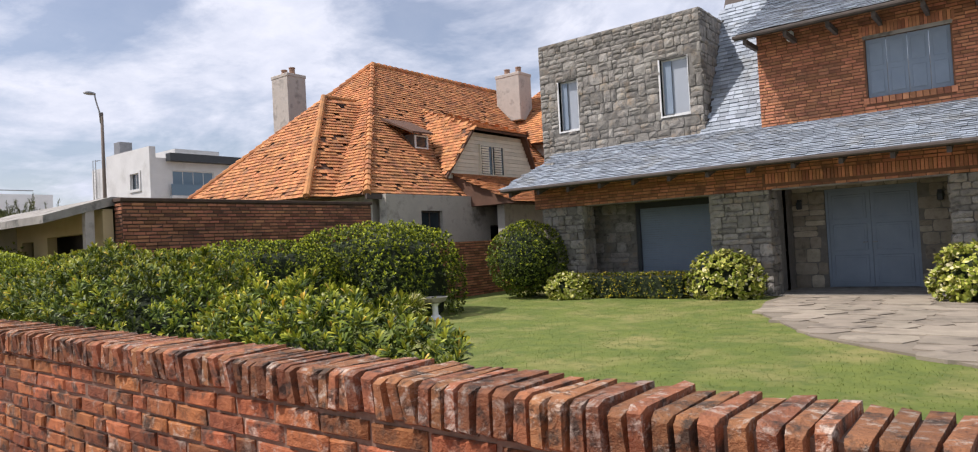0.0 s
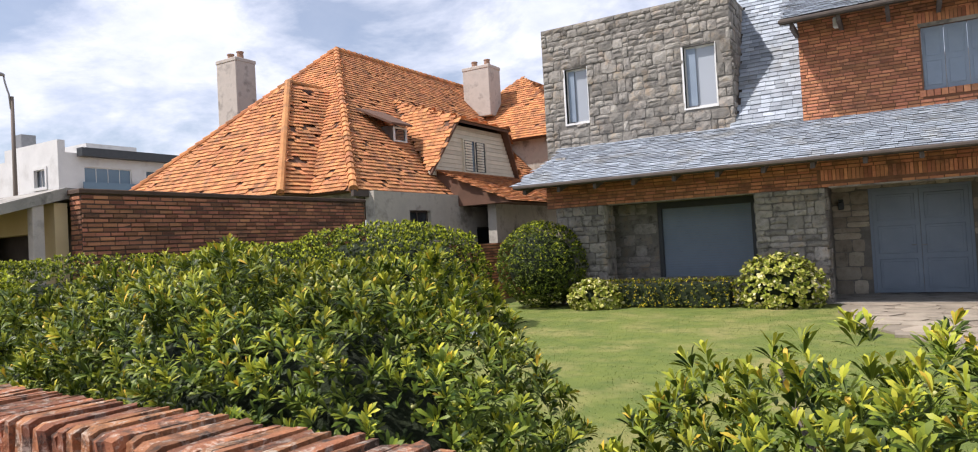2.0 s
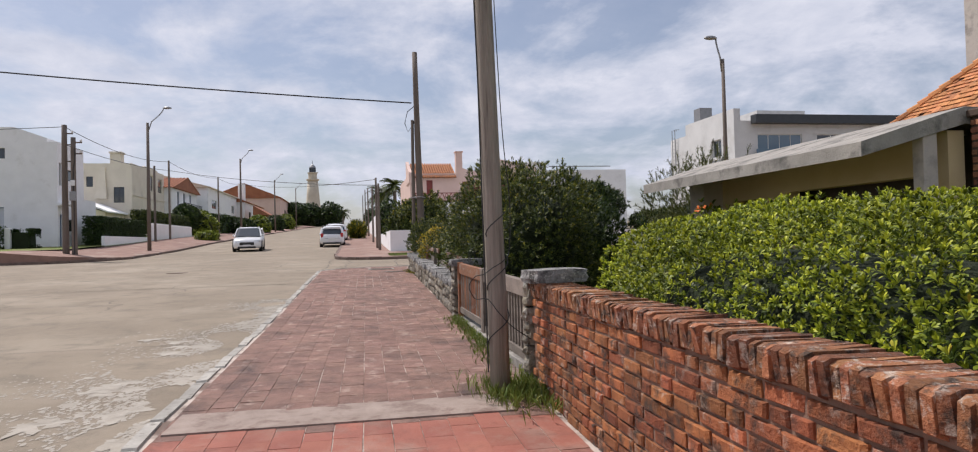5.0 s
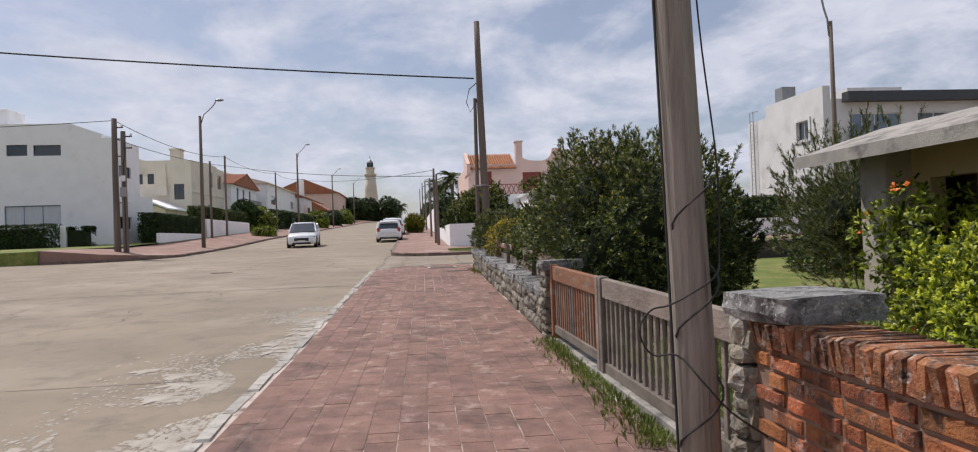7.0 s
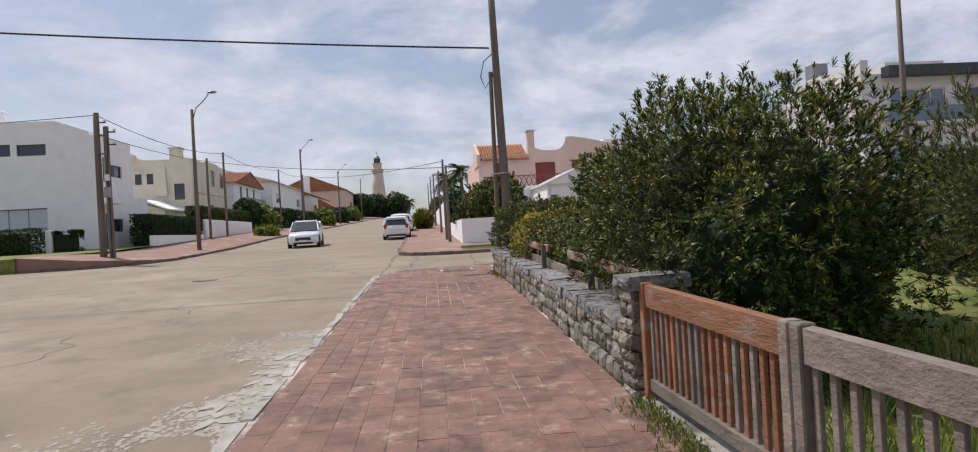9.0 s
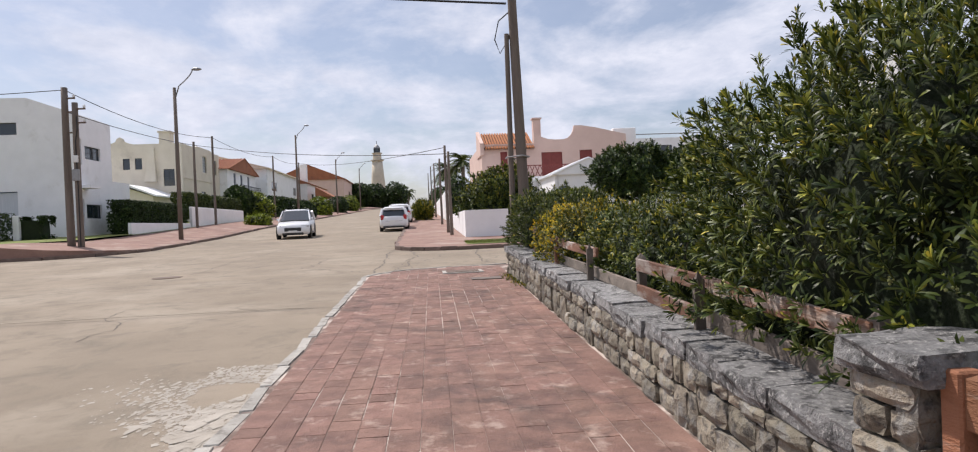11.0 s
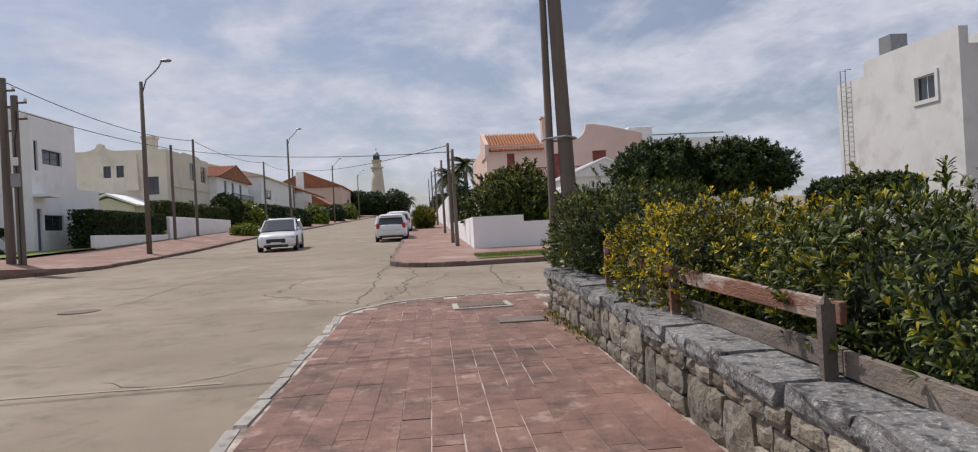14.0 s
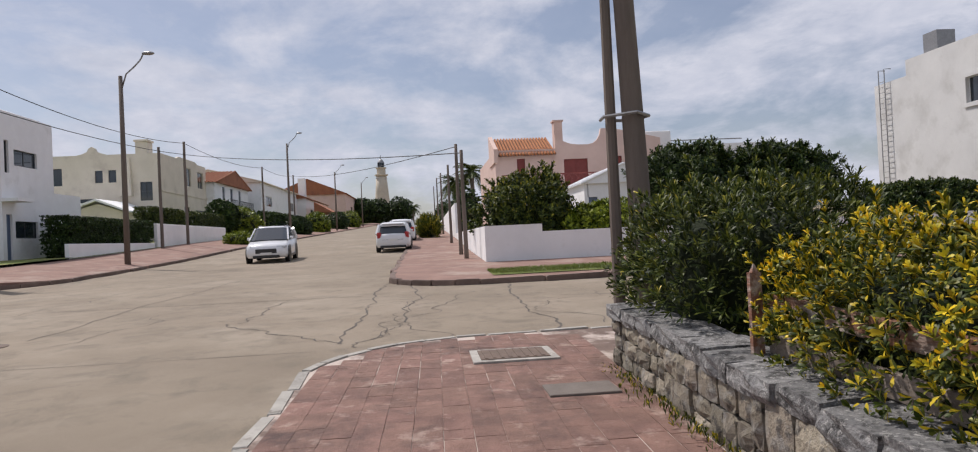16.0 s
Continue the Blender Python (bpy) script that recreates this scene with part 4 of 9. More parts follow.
def brick_face(parent, m, width, height, seed, material, holes=(), course=0.078, uneven=0.006, run=(0.22, 0.25)):
    """Courses of single bricks standing proud of a mortar bed, joined into one mesh; m puts x along, z up, y into the wall."""
    rng = random.Random(seed)
    vs, fs = [], []
    z = 0.0
    while z + course * 0.6 < height:
        x = -rng.uniform(0, 0.2)
        while x < width:
            w = rng.uniform(*run)
            a, b, c, d = max(0.0, x), min(width, x + w - 0.011), z + rng.uniform(0, 0.005), min(height, z + course - 0.014 - rng.uniform(0, 0.004))
            hit = False
            for h in holes:
                if d > h[2] and c < h[3] and b > h[0] and a < h[1]:
                    if a < h[0] - 0.02:
                        b = h[0]
                    elif b > h[1] + 0.02:
                        a = h[1]
                    else:
                        hit = True
            if not hit and b - a > 0.02:
                y = -0.012 + rng.uniform(-uneven, uneven)
                o = len(vs)
                vs += [m @ Vector(p) for p in ((a, 0.01, c), (b, 0.01, c), (b, 0.01, d), (a, 0.01, d), (a + 0.004, y, c + 0.004), (b - 0.004, y + rng.uniform(-0.003, 0.003), c + 0.004), (b - 0.004, y, d - 0.004), (a + 0.004, y, d - 0.004))]
                fs += [tuple(o + k for k in q) for q in ((4, 5, 6, 7), (0, 1, 5, 4), (1, 2, 6, 5), (2, 3, 7, 6), (3, 0, 4, 7))]
            x += w
        z += course
    raw_part("brickwork", vs, fs, material, parent)["kind"] = "stuff"


# ---------------------------------------------------------------- the side wall across the garden
side = finish("wall_side", cuboid(-14.55, -14.25, 6.5, 13.1, -0.5, 2.42), SIDE_MORTAR)
brick_face(side, pose(-14.25, 6.5, -0.4, 0, 0, 90), 6.6, 2.81, 71, SIDE_BRICK, uneven=0.011, course=0.074)
brick_face(side, pose(-14.55, 6.5, -0.4), 0.3, 2.81, 72, SIDE_BRICK)
tagged(side, "tall dark red brick boundary wall between the gardens", "wall", kind="structure")
part("coping", cuboid(-14.59, -14.21, 6.46, 13.14, 2.42, 2.50, 0.012), SIDE_MORTAR, side)
side2 = finish("wall_side_low", cuboid(-13.6, -13.3, 13.1, 22, -0.5, 1.3), SIDE_MORTAR)
brick_face(side2, pose(-13.3, 13.1, -0.4, 0, 0, 90), 6.0, 1.69, 73, SIDE_BRICK, uneven=0.010)
tagged(side2, "lower red brick boundary wall behind the clipped bush", "wall", kind="structure")


# ---------------------------------------------------------------- grey stone house
def slates(parent, p0, along, up, lengths, rows, step, width, seed, material, name="slates", clip=None, thick=0.012, drop=0.0, tilt=0.035):
    """Overlapping roof slates or tiles over a plane as one joined mesh. p0: corner at the eave; lengths: along, up."""
    rng = random.Random(seed)
    a, u = Vector(along).normalized(), Vector(up).normalized()
    n = a.cross(u)
    if n.z < 0:
        n = -n
    vs, fs = [], []
    for r in range(rows):
        s = r * step
        x = -rng.uniform(0, width)
        while x < lengths[0]:
            w = width * rng.uniform(0.85, 1.15)
            cx, cs = x + w / 2, s + step / 2
            if 0 <= cx <= lengths[0] and (clip is None or clip(cx, cs)) and rng.random() > drop:
                j = rng.uniform(-0.006, 0.006)
                lift = rng.uniform(0, 0.012)
                yaw = rng.uniform(-0.02, 0.02)
                o = len(vs)
                for (du, dv, dn) in ((0.004, j, 0), (w - 0.004, j + yaw * w, 0), (w - 0.004, step * 1.5 + j, 0), (0.004, step * 1.5 + j, 0)):
                    base = Vector(p0) + a * (x + du) + u * (s + dv)
                    h = tilt - (dv / (step * 1.5)) * (tilt - 0.004) + lift
                    vs.append(base + n * h)
                for k in range(4):
                    vs.append(vs[o + k] - n * thick)
                fs += [(o, o + 1, o + 2, o + 3), (o, o + 4, o + 5, o + 1), (o + 1, o + 5, o + 6, o + 2), (o + 3, o + 7, o + 4, o)]
            x += w
    ob = raw_part(name, vs, fs, material, parent)
    ob["kind"] = "stuff"
    return ob


def stone_house():
    base = Vector((-4, 17, LAWN_Z))
    root = thing("house", base, "house of grey stone and red brick with blue-grey slate roofs", "house")
    back = Matrix.Translation(-base)

    def add(name, bm, material, parent=root, label=""):
        ob = part(name, bm, material, parent, label)
        if parent is root:
            ob.matrix_basis = back
        return ob

    # stone-faced tower
    tx0, tx1, ty, tz0, tz1 = -11.8, -6.7, 18.1, 3.4, 7.16
    holes = [(-11.14 - tx0, -10.48 - tx0, 4.45 - tz0, 5.95 - tz0), (-7.87 - tx0, -7.08 - tx0, 4.41 - tz0, 5.96 - tz0)]
    tower = part("tower", holed(tx1 - tx0, tz1 - tz0, 0.3, holes), HOUSE_JOINT, root)
    tower.matrix_basis = Matrix.Translation(Vector((tx0, ty, tz0)) - base)
    bm = bmesh.new()
    box(bm, tx1 - 0.3, tx1, ty + 0.3, ty + 5, tz0 - 0.4, tz1)
    box(bm, tx0, tx0 + 0.3, ty + 0.3, ty + 5, tz0 - 0.4, tz1)
    box(bm, tx0, tx1, ty + 5, ty + 5.3, tz0 - 0.4, tz1)
    box(bm, tx0 + 0.3, tx1 - 0.3, ty + 0.3, ty + 5, tz1 - 0.5, tz1 - 0.35)
    add("tower_sides", bm, HOUSE_JOINT)
    stone_face(tower, pose(0, 0, 0), tx1 - tx0, tz1 - tz0, 5, holes=holes, row=(0.14, 0.38), run=(0.14, 0.46), gap=0.016)
    stone_face(tower, pose(tx1 - tx0, 0, 0, 0, 0, 90), 5.0, tz1 - tz0, 6, row=(0.14, 0.38), run=(0.14, 0.46), gap=0.016)
    for x0, x1, z0, z1 in holes:
        w = window_parts(root, Matrix.Translation(Vector((tx0 + x0, ty + 0.12, tz0 + z0)) - base), x1 - x0, z1 - z0, FRAME_WHITE, PALE_GLASS, (0, 0))
        bm = bmesh.new()
        f = 0.045
        for b in ((-f, 0, -f, z1 - z0), (0, x1 - x0, -f, 0), (x1 - x0, x1 - x0 + 0.015, -f, z1 - z0)):
            box(bm, b[0], b[1], -0.15, -0.02, b[2], b[3])
        part("surround", bm, FRAME_WHITE, w)
        part("shutter", cuboid(0.05, (x1 - x0) * 0.36, -0.03, -0.004, 0.05, z1 - z0 - 0.05, 0.004), GREY_PAINT, w, "folded blue-grey shutter leaf")
        part("curtain", cuboid(0.06, x1 - x0 - 0.06, 0.10, 0.11, 0.06, z1 - z0 - 0.06), CURTAIN, w)

    # brick upper storey
    bx0, bx1, by, bz0, bz1 = -5.15, 8.0, 17.7, 3.3, 6.0
    hole = (-2.80 - bx0, -1.18 - bx0, 4.0 - bz0, 5.32 - bz0)
    upper = part("upper_wall", holed(bx1 - bx0, bz1 - bz0, 0.3, [hole]), FRONT_MORTAR, root)
    upper.matrix_basis = Matrix.Translation(Vector((bx0, by, bz0)) - base)
    brick_face(upper, pose(0, 0, 0), 7.0, bz1 - bz0, 74, FRONT_BRICK, [(hole[0] - 0.03, hole[1] + 0.03, hole[2] - 0.13, hole[3] + 0.26)], course=0.074)
    add("upper_side", cuboid(bx0, bx0 + 0.3, by + 0.3, by + 6, bz0, bz1), BRICK_Y)
    hw = (hole[1] - hole[0]) / 4
    for k in range(4):
        bm = cuboid(0.004, hw - 0.004, 0, 0.04, 0, hole[3] - hole[2], 0.006)
        for z in (0.10, 0.72):
            box(bm, 0.07, hw - 0.07, -0.012, 0, z, z + 0.50, 0.004)
        s = part("shutter", bm, GREY_PAINT, root)
        s.matrix_basis = Matrix.Translation(Vector((bx0 + hole[0] + k * hw, by + 0.07, bz0 + hole[2])) - base)
    bm = bmesh.new()
    n = 14
    for k in range(n):
        box(bm, -2.88 + k * 1.78 / n, -2.88 + (k + 0.86) * 1.78 / n, by - 0.05, by + 0.05, 3.86, 3.99)
    add("window_sill", bm, FRONT_BRICK)["kind"] = "stuff"
    add("lintel", cuboid(-2.85, -1.13, by - 0.012, by + 0.1, 5.32, 5.40), CONCRETE)
    bm = bmesh.new()
    for k in range(26):
        box(bm, -2.9 + k * 0.07, -2.9 + k * 0.07 + 0.058, by - 0.02, by + 0.05, 5.40, 5.62)
    add("soldier_course", bm, FRONT_BRICK)["kind"] = "stuff"
    lamp = add("wall_lamp", cuboid(-4.42, -4.27, by - 0.14, by, 5.62, 5.86, 0.03), FRAME_WHITE, label="small cream wall light under the eave")

    # slate roofs
    bed = solid([(-11.3, 15.2, 2.60), (9, 15.2, 2.60), (9, 18.15, 3.80), (-11.3, 18.15, 3.80), (-11.3, 15.2, 2.52), (9, 15.2, 2.52), (9, 18.15, 3.5), (-11.3, 18.15, 3.5)],
                [(0, 1, 2, 3), (4, 5, 6, 7), (0, 1, 5, 4), (1, 2, 6, 5), (2, 3, 7, 6), (3, 0, 4, 7)])
    porch_roof = add("porch_roof", bed, DARK_WOOD)
    up = (Vector((0, 2.95, 1.20))).normalized()
    slates(porch_roof, (-11.32, 15.15, 2.60), (1, 0, 0), up, (20.4, 3.2), 24, 0.13, 0.24, 11, SLATE)
    # steep slope between tower and brick block
    sv = Vector((0, 1.35, 2.5)).normalized()
    steep = add("steep_roof", solid([(-6.7, 18.05, 3.75), (-5.0, 18.05, 3.75), (-5.0, 20.3, 7.9), (-6.7, 20.3, 7.9), (-6.7, 20.6, 3.75), (-5.0, 20.6, 3.75)], [(0, 1, 2, 3), (0, 1, 5, 4), (1, 2, 5), (0, 3, 4), (3, 2, 5, 4)]), DARK_WOOD)
    slates(steep, (-6.72, 18.02, 3.72), (1, 0, 0), sv, (1.75, 4.6), 34, 0.13, 0.24, 12, SLATE)
    # upper roof over the brick block
    uv = Vector((0, 2.6, 1.35)).normalized()
    upper_roof = add("upper_roof", solid([(-5.4, 16.8, 5.78), (9, 16.8, 5.78), (9, 20.8, 7.86), (-5.4, 20.8, 7.86), (-5.4, 16.8, 5.68), (9, 16.8, 5.68), (9, 20.8, 6.9), (-5.4, 20.8, 6.9)],
                                         [(0, 1, 2, 3), (4, 5, 6, 7), (0, 1, 5, 4), (1, 2, 6, 5), (2, 3, 7, 6), (3, 0, 4, 7)]), DARK_WOOD)
    slates(upper_roof, (-5.42, 16.76, 5.79), (1, 0, 0), uv, (14.4, 4.5), 33, 0.13, 0.24, 13, SLATE)
    part("gutter", cuboid(-5.42, 9, 16.68, 16.78, 5.70, 5.78, 0.02), DARK_WOOD, upper_roof)
    part("gutter", cuboid(-11.32, 9, 15.08, 15.18, 2.54, 2.62, 0.02), DARK_WOOD, porch_roof)
    for k in range(22):
        x = -11.1 + k * 0.9
        part("rafter", solid([(x, 15.2, 2.40), (x + 0.08, 15.2, 2.40), (x + 0.08, 16.4, 2.78), (x, 16.4, 2.78), (x, 15.2, 2.53), (x + 0.08, 15.2, 2.53), (x + 0.08, 16.4, 3.02), (x, 16.4, 3.02)],
                             [(0, 1, 2, 3), (4, 5, 6, 7), (0, 1, 5, 4), (1, 2, 6, 5), (2, 3, 7, 6), (3, 0, 4, 7)]), DARK_WOOD, porch_roof)
    for k in range(15):
        x = -5.2 + k * 0.9
        part("rafter", cuboid(x, x + 0.08, 16.8, 17.7, 5.56, 5.68), DARK_WOOD, upper_roof)
    add("chimney", cuboid(-5.6, -3.6, 20.6, 21.6, 6.5, 9.2, 0.03), STONE)

    # porch: beam, piers, back walls
    bm = cuboid(-11.0, 9, 16.28, 16.62, 2.07, 2.80)
    beam = add("porch_beam", bm, FRONT_MORTAR)
    brick_face(beam, pose(-11.0, 16.28, 2.43), 13.0, 0.37, 75, FRONT_BRICK)
    brick_face(beam, pose(-11.0, 16.28, 2.07), 6.2, 0.36, 76, FRONT_BRICK, uneven=0.008)
    brick_face(beam, pose(-4.8, 16.28, 2.07), 6.8, 0.12, 77, FRONT_BRICK, uneven=0.008)
    bm = bmesh.new()
    for k in range(280):
        x = -10.95 + k * 0.0715
        if -4.8 < x < 8.9:
            box(bm, x, x + 0.058, 16.255, 16.30, 2.20, 2.42)
    add("soldier_course", bm, FRONT_BRICK)["kind"] = "stuff"
    bm = bmesh.new()
    box(bm, -9.4, -6.02, 16.3, 16.6, 2.055, 2.075)
    box(bm, -4.6, -1.25, 16.25, 16.6, 2.05, 2.078)
    add("lintel", bm, CONCRETE)
    for k, (a, b) in enumerate(((-10.75, -9.5), (-6.05, -4.68), (-1.28, 1.2))):
        pier = add("pier", cuboid(a + 0.03, b - 0.03, 16.33, 16.9, LAWN_Z - 0.2, 2.07), HOUSE_JOINT)
        pier.matrix_basis = Matrix.Translation(-base)
        stone_face(pier, pose(a, 16.3, LAWN_Z - 0.05), b - a, 2.07 - LAWN_Z + 0.05, 30 + k, row=(0.10, 0.30), run=(0.14, 0.42))
        stone_face(pier, pose(b, 16.3, LAWN_Z - 0.05, 0, 0, 90), 0.6, 2.07 - LAWN_Z + 0.05, 40 + k)
        stone_face(pier, pose(a, 16.9, LAWN_Z - 0.05, 0, 0, -90), 0.6, 2.07 - LAWN_Z + 0.05, 50 + k)
    # window bay behind the piers
    wx0, wx1 = -10.7, -4.75
    hole = (-8.62 - wx0, -6.3 - wx0, 0.22 - LAWN_Z, 2.08 - LAWN_Z)
    bay = part("bay_wall", holed(wx1 - wx0, 3.2, 0.25, [hole]), HOUSE_JOINT, root)
    bay.matrix_basis = Matrix.Translation(Vector((wx0, 17.6, LAWN_Z)) - base)
    stone_face(bay, pose(0, 0, 0), wx1 - wx0, 2.6, 60, holes=[hole], row=(0.2, 0.34), run=(0.25, 0.6))
    bm = bmesh.new()
    w = hole[1] - hole[0]
    n = 30
    for k in range(n):
        z = hole[2] + k * 1.86 / n
        box(bm, hole[0] + 0.09, hole[1] - 0.09, 0.14, 0.17, z, z + 1.86 / n - 0.006)
    shut = part("roller_shutter", bm, GREY_PAINT, root, "blue-grey roller shutter, closed")
    shut["kind"] = "stuff"
    shut.matrix_basis = bay.matrix_basis.copy()
    bm = bmesh.new()
    box(bm, hole[0], hole[0] + 0.09, 0.04, 0.20, hole[2], hole[3])
    box(bm, hole[1] - 0.09, hole[1], 0.04, 0.20, hole[2], hole[3])
    box(bm, hole[0] + 0.09, hole[1] - 0.09, 0.04, 0.20, hole[3] - 0.16, hole[3])
    part("shutter_frame", bm, FRAME_DARK, bay)
    part("window_sill", cuboid(hole[0] - 0.05, hole[1] + 0.05, -0.08, 0.1, hole[2] - 0.08, hole[2]), CONCRETE, bay)
    # door wall
    dx0, dx1 = -4.75, 9.0
    hole = (-4.0 - dx0, -2.06 - dx0, 0.02, 2.06 - LAWN_Z + 0.0)
    dwall = part("door_wall", holed(dx1 - dx0, 3.2, 0.25, [hole]), HOUSE_JOINT, root)
    dwall.matrix_basis = Matrix.Translation(Vector((dx0, 18.4, LAWN_Z)) - base)
    stone_face(dwall, pose(0, 0, 0), 5.2, 2.6, 70, PORCH_MESHES, holes=[hole], row=(0.2, 0.34), run=(0.25, 0.6))
    add("porch_side", cuboid(-4.95, -4.75, 16.9, 18.4, LAWN_Z, 3.0), HOUSE_JOINT)
    dw = (hole[1] - hole[0] - 0.12) / 2
    part("door_frame", box(box(box(bmesh.new(), hole[0], hole[0] + 0.06, 0.05, 0.15, 0.02, hole[3]), hole[1] - 0.06, hole[1], 0.05, 0.15, 0.02, hole[3]), hole[0] + 0.06, hole[1] - 0.06, 0.05, 0.15, hole[3] - 0.06, hole[3]), GREY_PAINT, dwall)
    for k in range(2):
        bm = cuboid(0.003, dw - 0.003, 0.06, 0.11, 0.03, hole[3] - 0.06, 0.004)
        for z0, z1 in ((0.12, 0.78), (0.90, 1.52), (1.64, 2.22)):
            for a, b in ((0.09, dw - 0.09),):
                box(bm, a, b, 0.040, 0.06, z0, z1, 0.008)
                box(bm, a + 0.06, b - 0.06, 0.030, 0.040, z0 + 0.06, z1 - 0.06, 0.004)
        leaf = part("door_leaf", bm, GREY_PAINT, root, "blue-grey painted panelled door leaf, closed")
        leaf.matrix_basis = Matrix.Translation(Vector((dx0 + hole[0] + 0.06 + k * dw, 18.4, LAWN_Z)) - base)
        x = dw - 0.10 if k == 0 else 0.10
        part("handle", tube([(x, 0.05, 1.08), (x, 0.0, 1.08), (x - 0.09, 0.0, 1.08)], 0.012, 6), METAL, leaf)
    for x in (-4.55, -1.62):
        lb = bmesh.new()
        box(lb, x - 0.05, x + 0.05, 18.28, 18.4, 1.80, 1.86)
        box(lb, x - 0.06, x + 0.06, 18.20, 18.32, 1.62, 1.80, 0.02)
        add("porch_lantern", lb, FRAME_DARK, label="small dark wall lantern")
    # closing back walls
    bm = bmesh.new()
    box(bm, -11.5, 9, 24, 24.3, LAWN_Z, 6)
    box(bm, -11.0, -10.72, 16.9, 24, LAWN_Z, 3.4)
    box(bm, 8.7, 9, 16.9, 24, LAWN_Z, 6)
    add("rear_wall", bm, STONE)
    add("floor", cuboid(-10.7, 9, 16.3, 24, LAWN_Z - 0.1, LAWN_Z + 0.02), CONCRETE)


stone_house()


# ---------------------------------------------------------------- old house with the orange tile roof
def old_house():
    base = Vector((-21.3, 20, -0.1))
    root = thing("old_house", base, "old house with a steep weathered orange clay tile roof", "house")
    back = Matrix.Translation(-base)

    def add(name, bm, material, label=""):
        ob = part(name, bm, material, root, label)
        ob.matrix_basis = back
        return ob

    A, R = Vector((-21.35, 20.1, 8.87)), Vector((-21.35, 30, 8.87))
    E1, E2, E3, E4 = Vector((-15.4, 14.05, 2.85)), Vector((-27.3, 14.05, 2.85)), Vector((-15.4, 32, 2.85)), Vector((-27.3, 32, 2.85))
    roof = add("roof", solid([A, R, E1, E2, E3, E4], [(0, 2, 3), (0, 1, 4, 2), (0, 3, 5, 1), (1, 5, 4), (2, 4, 5, 3)]), ROOF_BED)
    # hip end towards the street
    up = (A - (E1 + E2) / 2).normalized()
    half = (E1 - E2).length / 2
    height = (A - (E1 + E2) / 2).length
    slates(roof, E2, (1, 0, 0), up, (2 * half, height), int(height / 0.16), 0.16, 0.2, 21, ROOF_TILE, "tiles", lambda x, s: abs(x - half) < half * (1 - s / height) + 0.05, 0.02, 0.03, 0.05)
    # long slope facing the stone house
    up = Vector((A.x - E1.x, 0, A.z - E1.z)).normalized()
    height = (Vector((E1.x, 0, E1.z)) - Vector((A.x, 0, A.z))).length
    slates(roof, E1, (0, 1, 0), up, (18, height), int(height / 0.16), 0.16, 0.2, 22, ROOF_TILE, "tiles", lambda x, s: x > (A.y - E1.y) * s / height - 0.05, 0.02, 0.05, 0.05)
    rng = random.Random(5)
    for p, q in ((E1, A), (E2, A), (A, R)):
        n = int((q - p).length / 0.32)
        bm = bmesh.new()
        for k in range(n):
            a, b = p.lerp(q, k / n), p.lerp(q, (k + 1.15) / n)
            t = tube([a + Vector((0, 0, 0.03)), b + Vector((0, 0, 0.01))], [0.13, 0.10], 8)
            me = bpy.data.meshes.new("tmp")
            t.to_mesh(me)
            t.free()
            bm.from_mesh(me)
            bpy.data.meshes.remove(me)
        part("ridge_tiles", bm, ROOF_TILE, roof)["kind"] = "stuff"
    # projecting wing in the hip end
    T, V = Vector((-20.15, 16.5, 6.8)), Vector((-20.3, 18.6, 6.9))
    B, C, D = Vector((-17.2, 13.25, 2.87)), Vector((-16.75, 14.9, 2.85)), Vector((-24.6, 13.25, 2.87))
    proj = add("wing_roof", solid([T, V, B, C, D, Vector((-24.6, 15.6, 2.87))], [(0, 2, 4), (0, 1, 3, 2), (0, 4, 5, 1), (1, 5, 3), (2, 3, 5, 4)]), ROOF_BED)
    mid = Vector((T.x, B.y, B.z))
    hgt = (T - mid).length
    slates(proj, D, (1, 0, 0), T - mid, (B.x - D.x, hgt), int(hgt / 0.16), 0.16, 0.2, 23, ROOF_TILE, "tiles", lambda x, q: (T.x - D.x) * q / hgt - 0.1 < x < (B.x - D.x) - (B.x - T.x) * q / hgt + 0.05, 0.02, 0.03, 0.05)
    al = (C - B).normalized()
    ups = (T - B) - al * (T - B).dot(al)
    hgt = ups.length
    start = (T - B).dot(al)
    length = (V - T).length + 1.8
    slates(proj, B - al * 0.1, al, ups, (5.0, hgt), int(hgt / 0.16), 0.16, 0.2, 24, ROOF_TILE, "tiles", lambda x, q: start * q / hgt < x - 0.1 < start * q / hgt + 1.72 + 0.3 * q / hgt, 0.02, 0.10, 0.06)
    part("ridge_tile", tube([B + Vector((0, 0, 0.05)), T + Vector((0, 0, 0.05)), V], 0.11, 8), ROOF_TILE, proj)
    # gabled dormer with boarded face
    f = -16.0
    y0, y1, z0, z1, t0, t1 = 18.3, 23.75, 3.55, 5.3, 19.7, 22.8
    face = add("dormer_face", solid([(f, y0, z0), (f, y1, z0), (f, t1, z1), (f, t0, z1), (f - 0.2, y0, z0), (f - 0.2, y1, z0), (f - 1.6, t1, z1), (f - 1.6, t0, z1)],
                                    [(0, 1, 2, 3), (0, 3, 7, 4), (1, 5, 6, 2), (2, 6, 7, 3), (0, 4, 5, 1), (4, 7, 6, 5)]), SIDING)
    n = 12
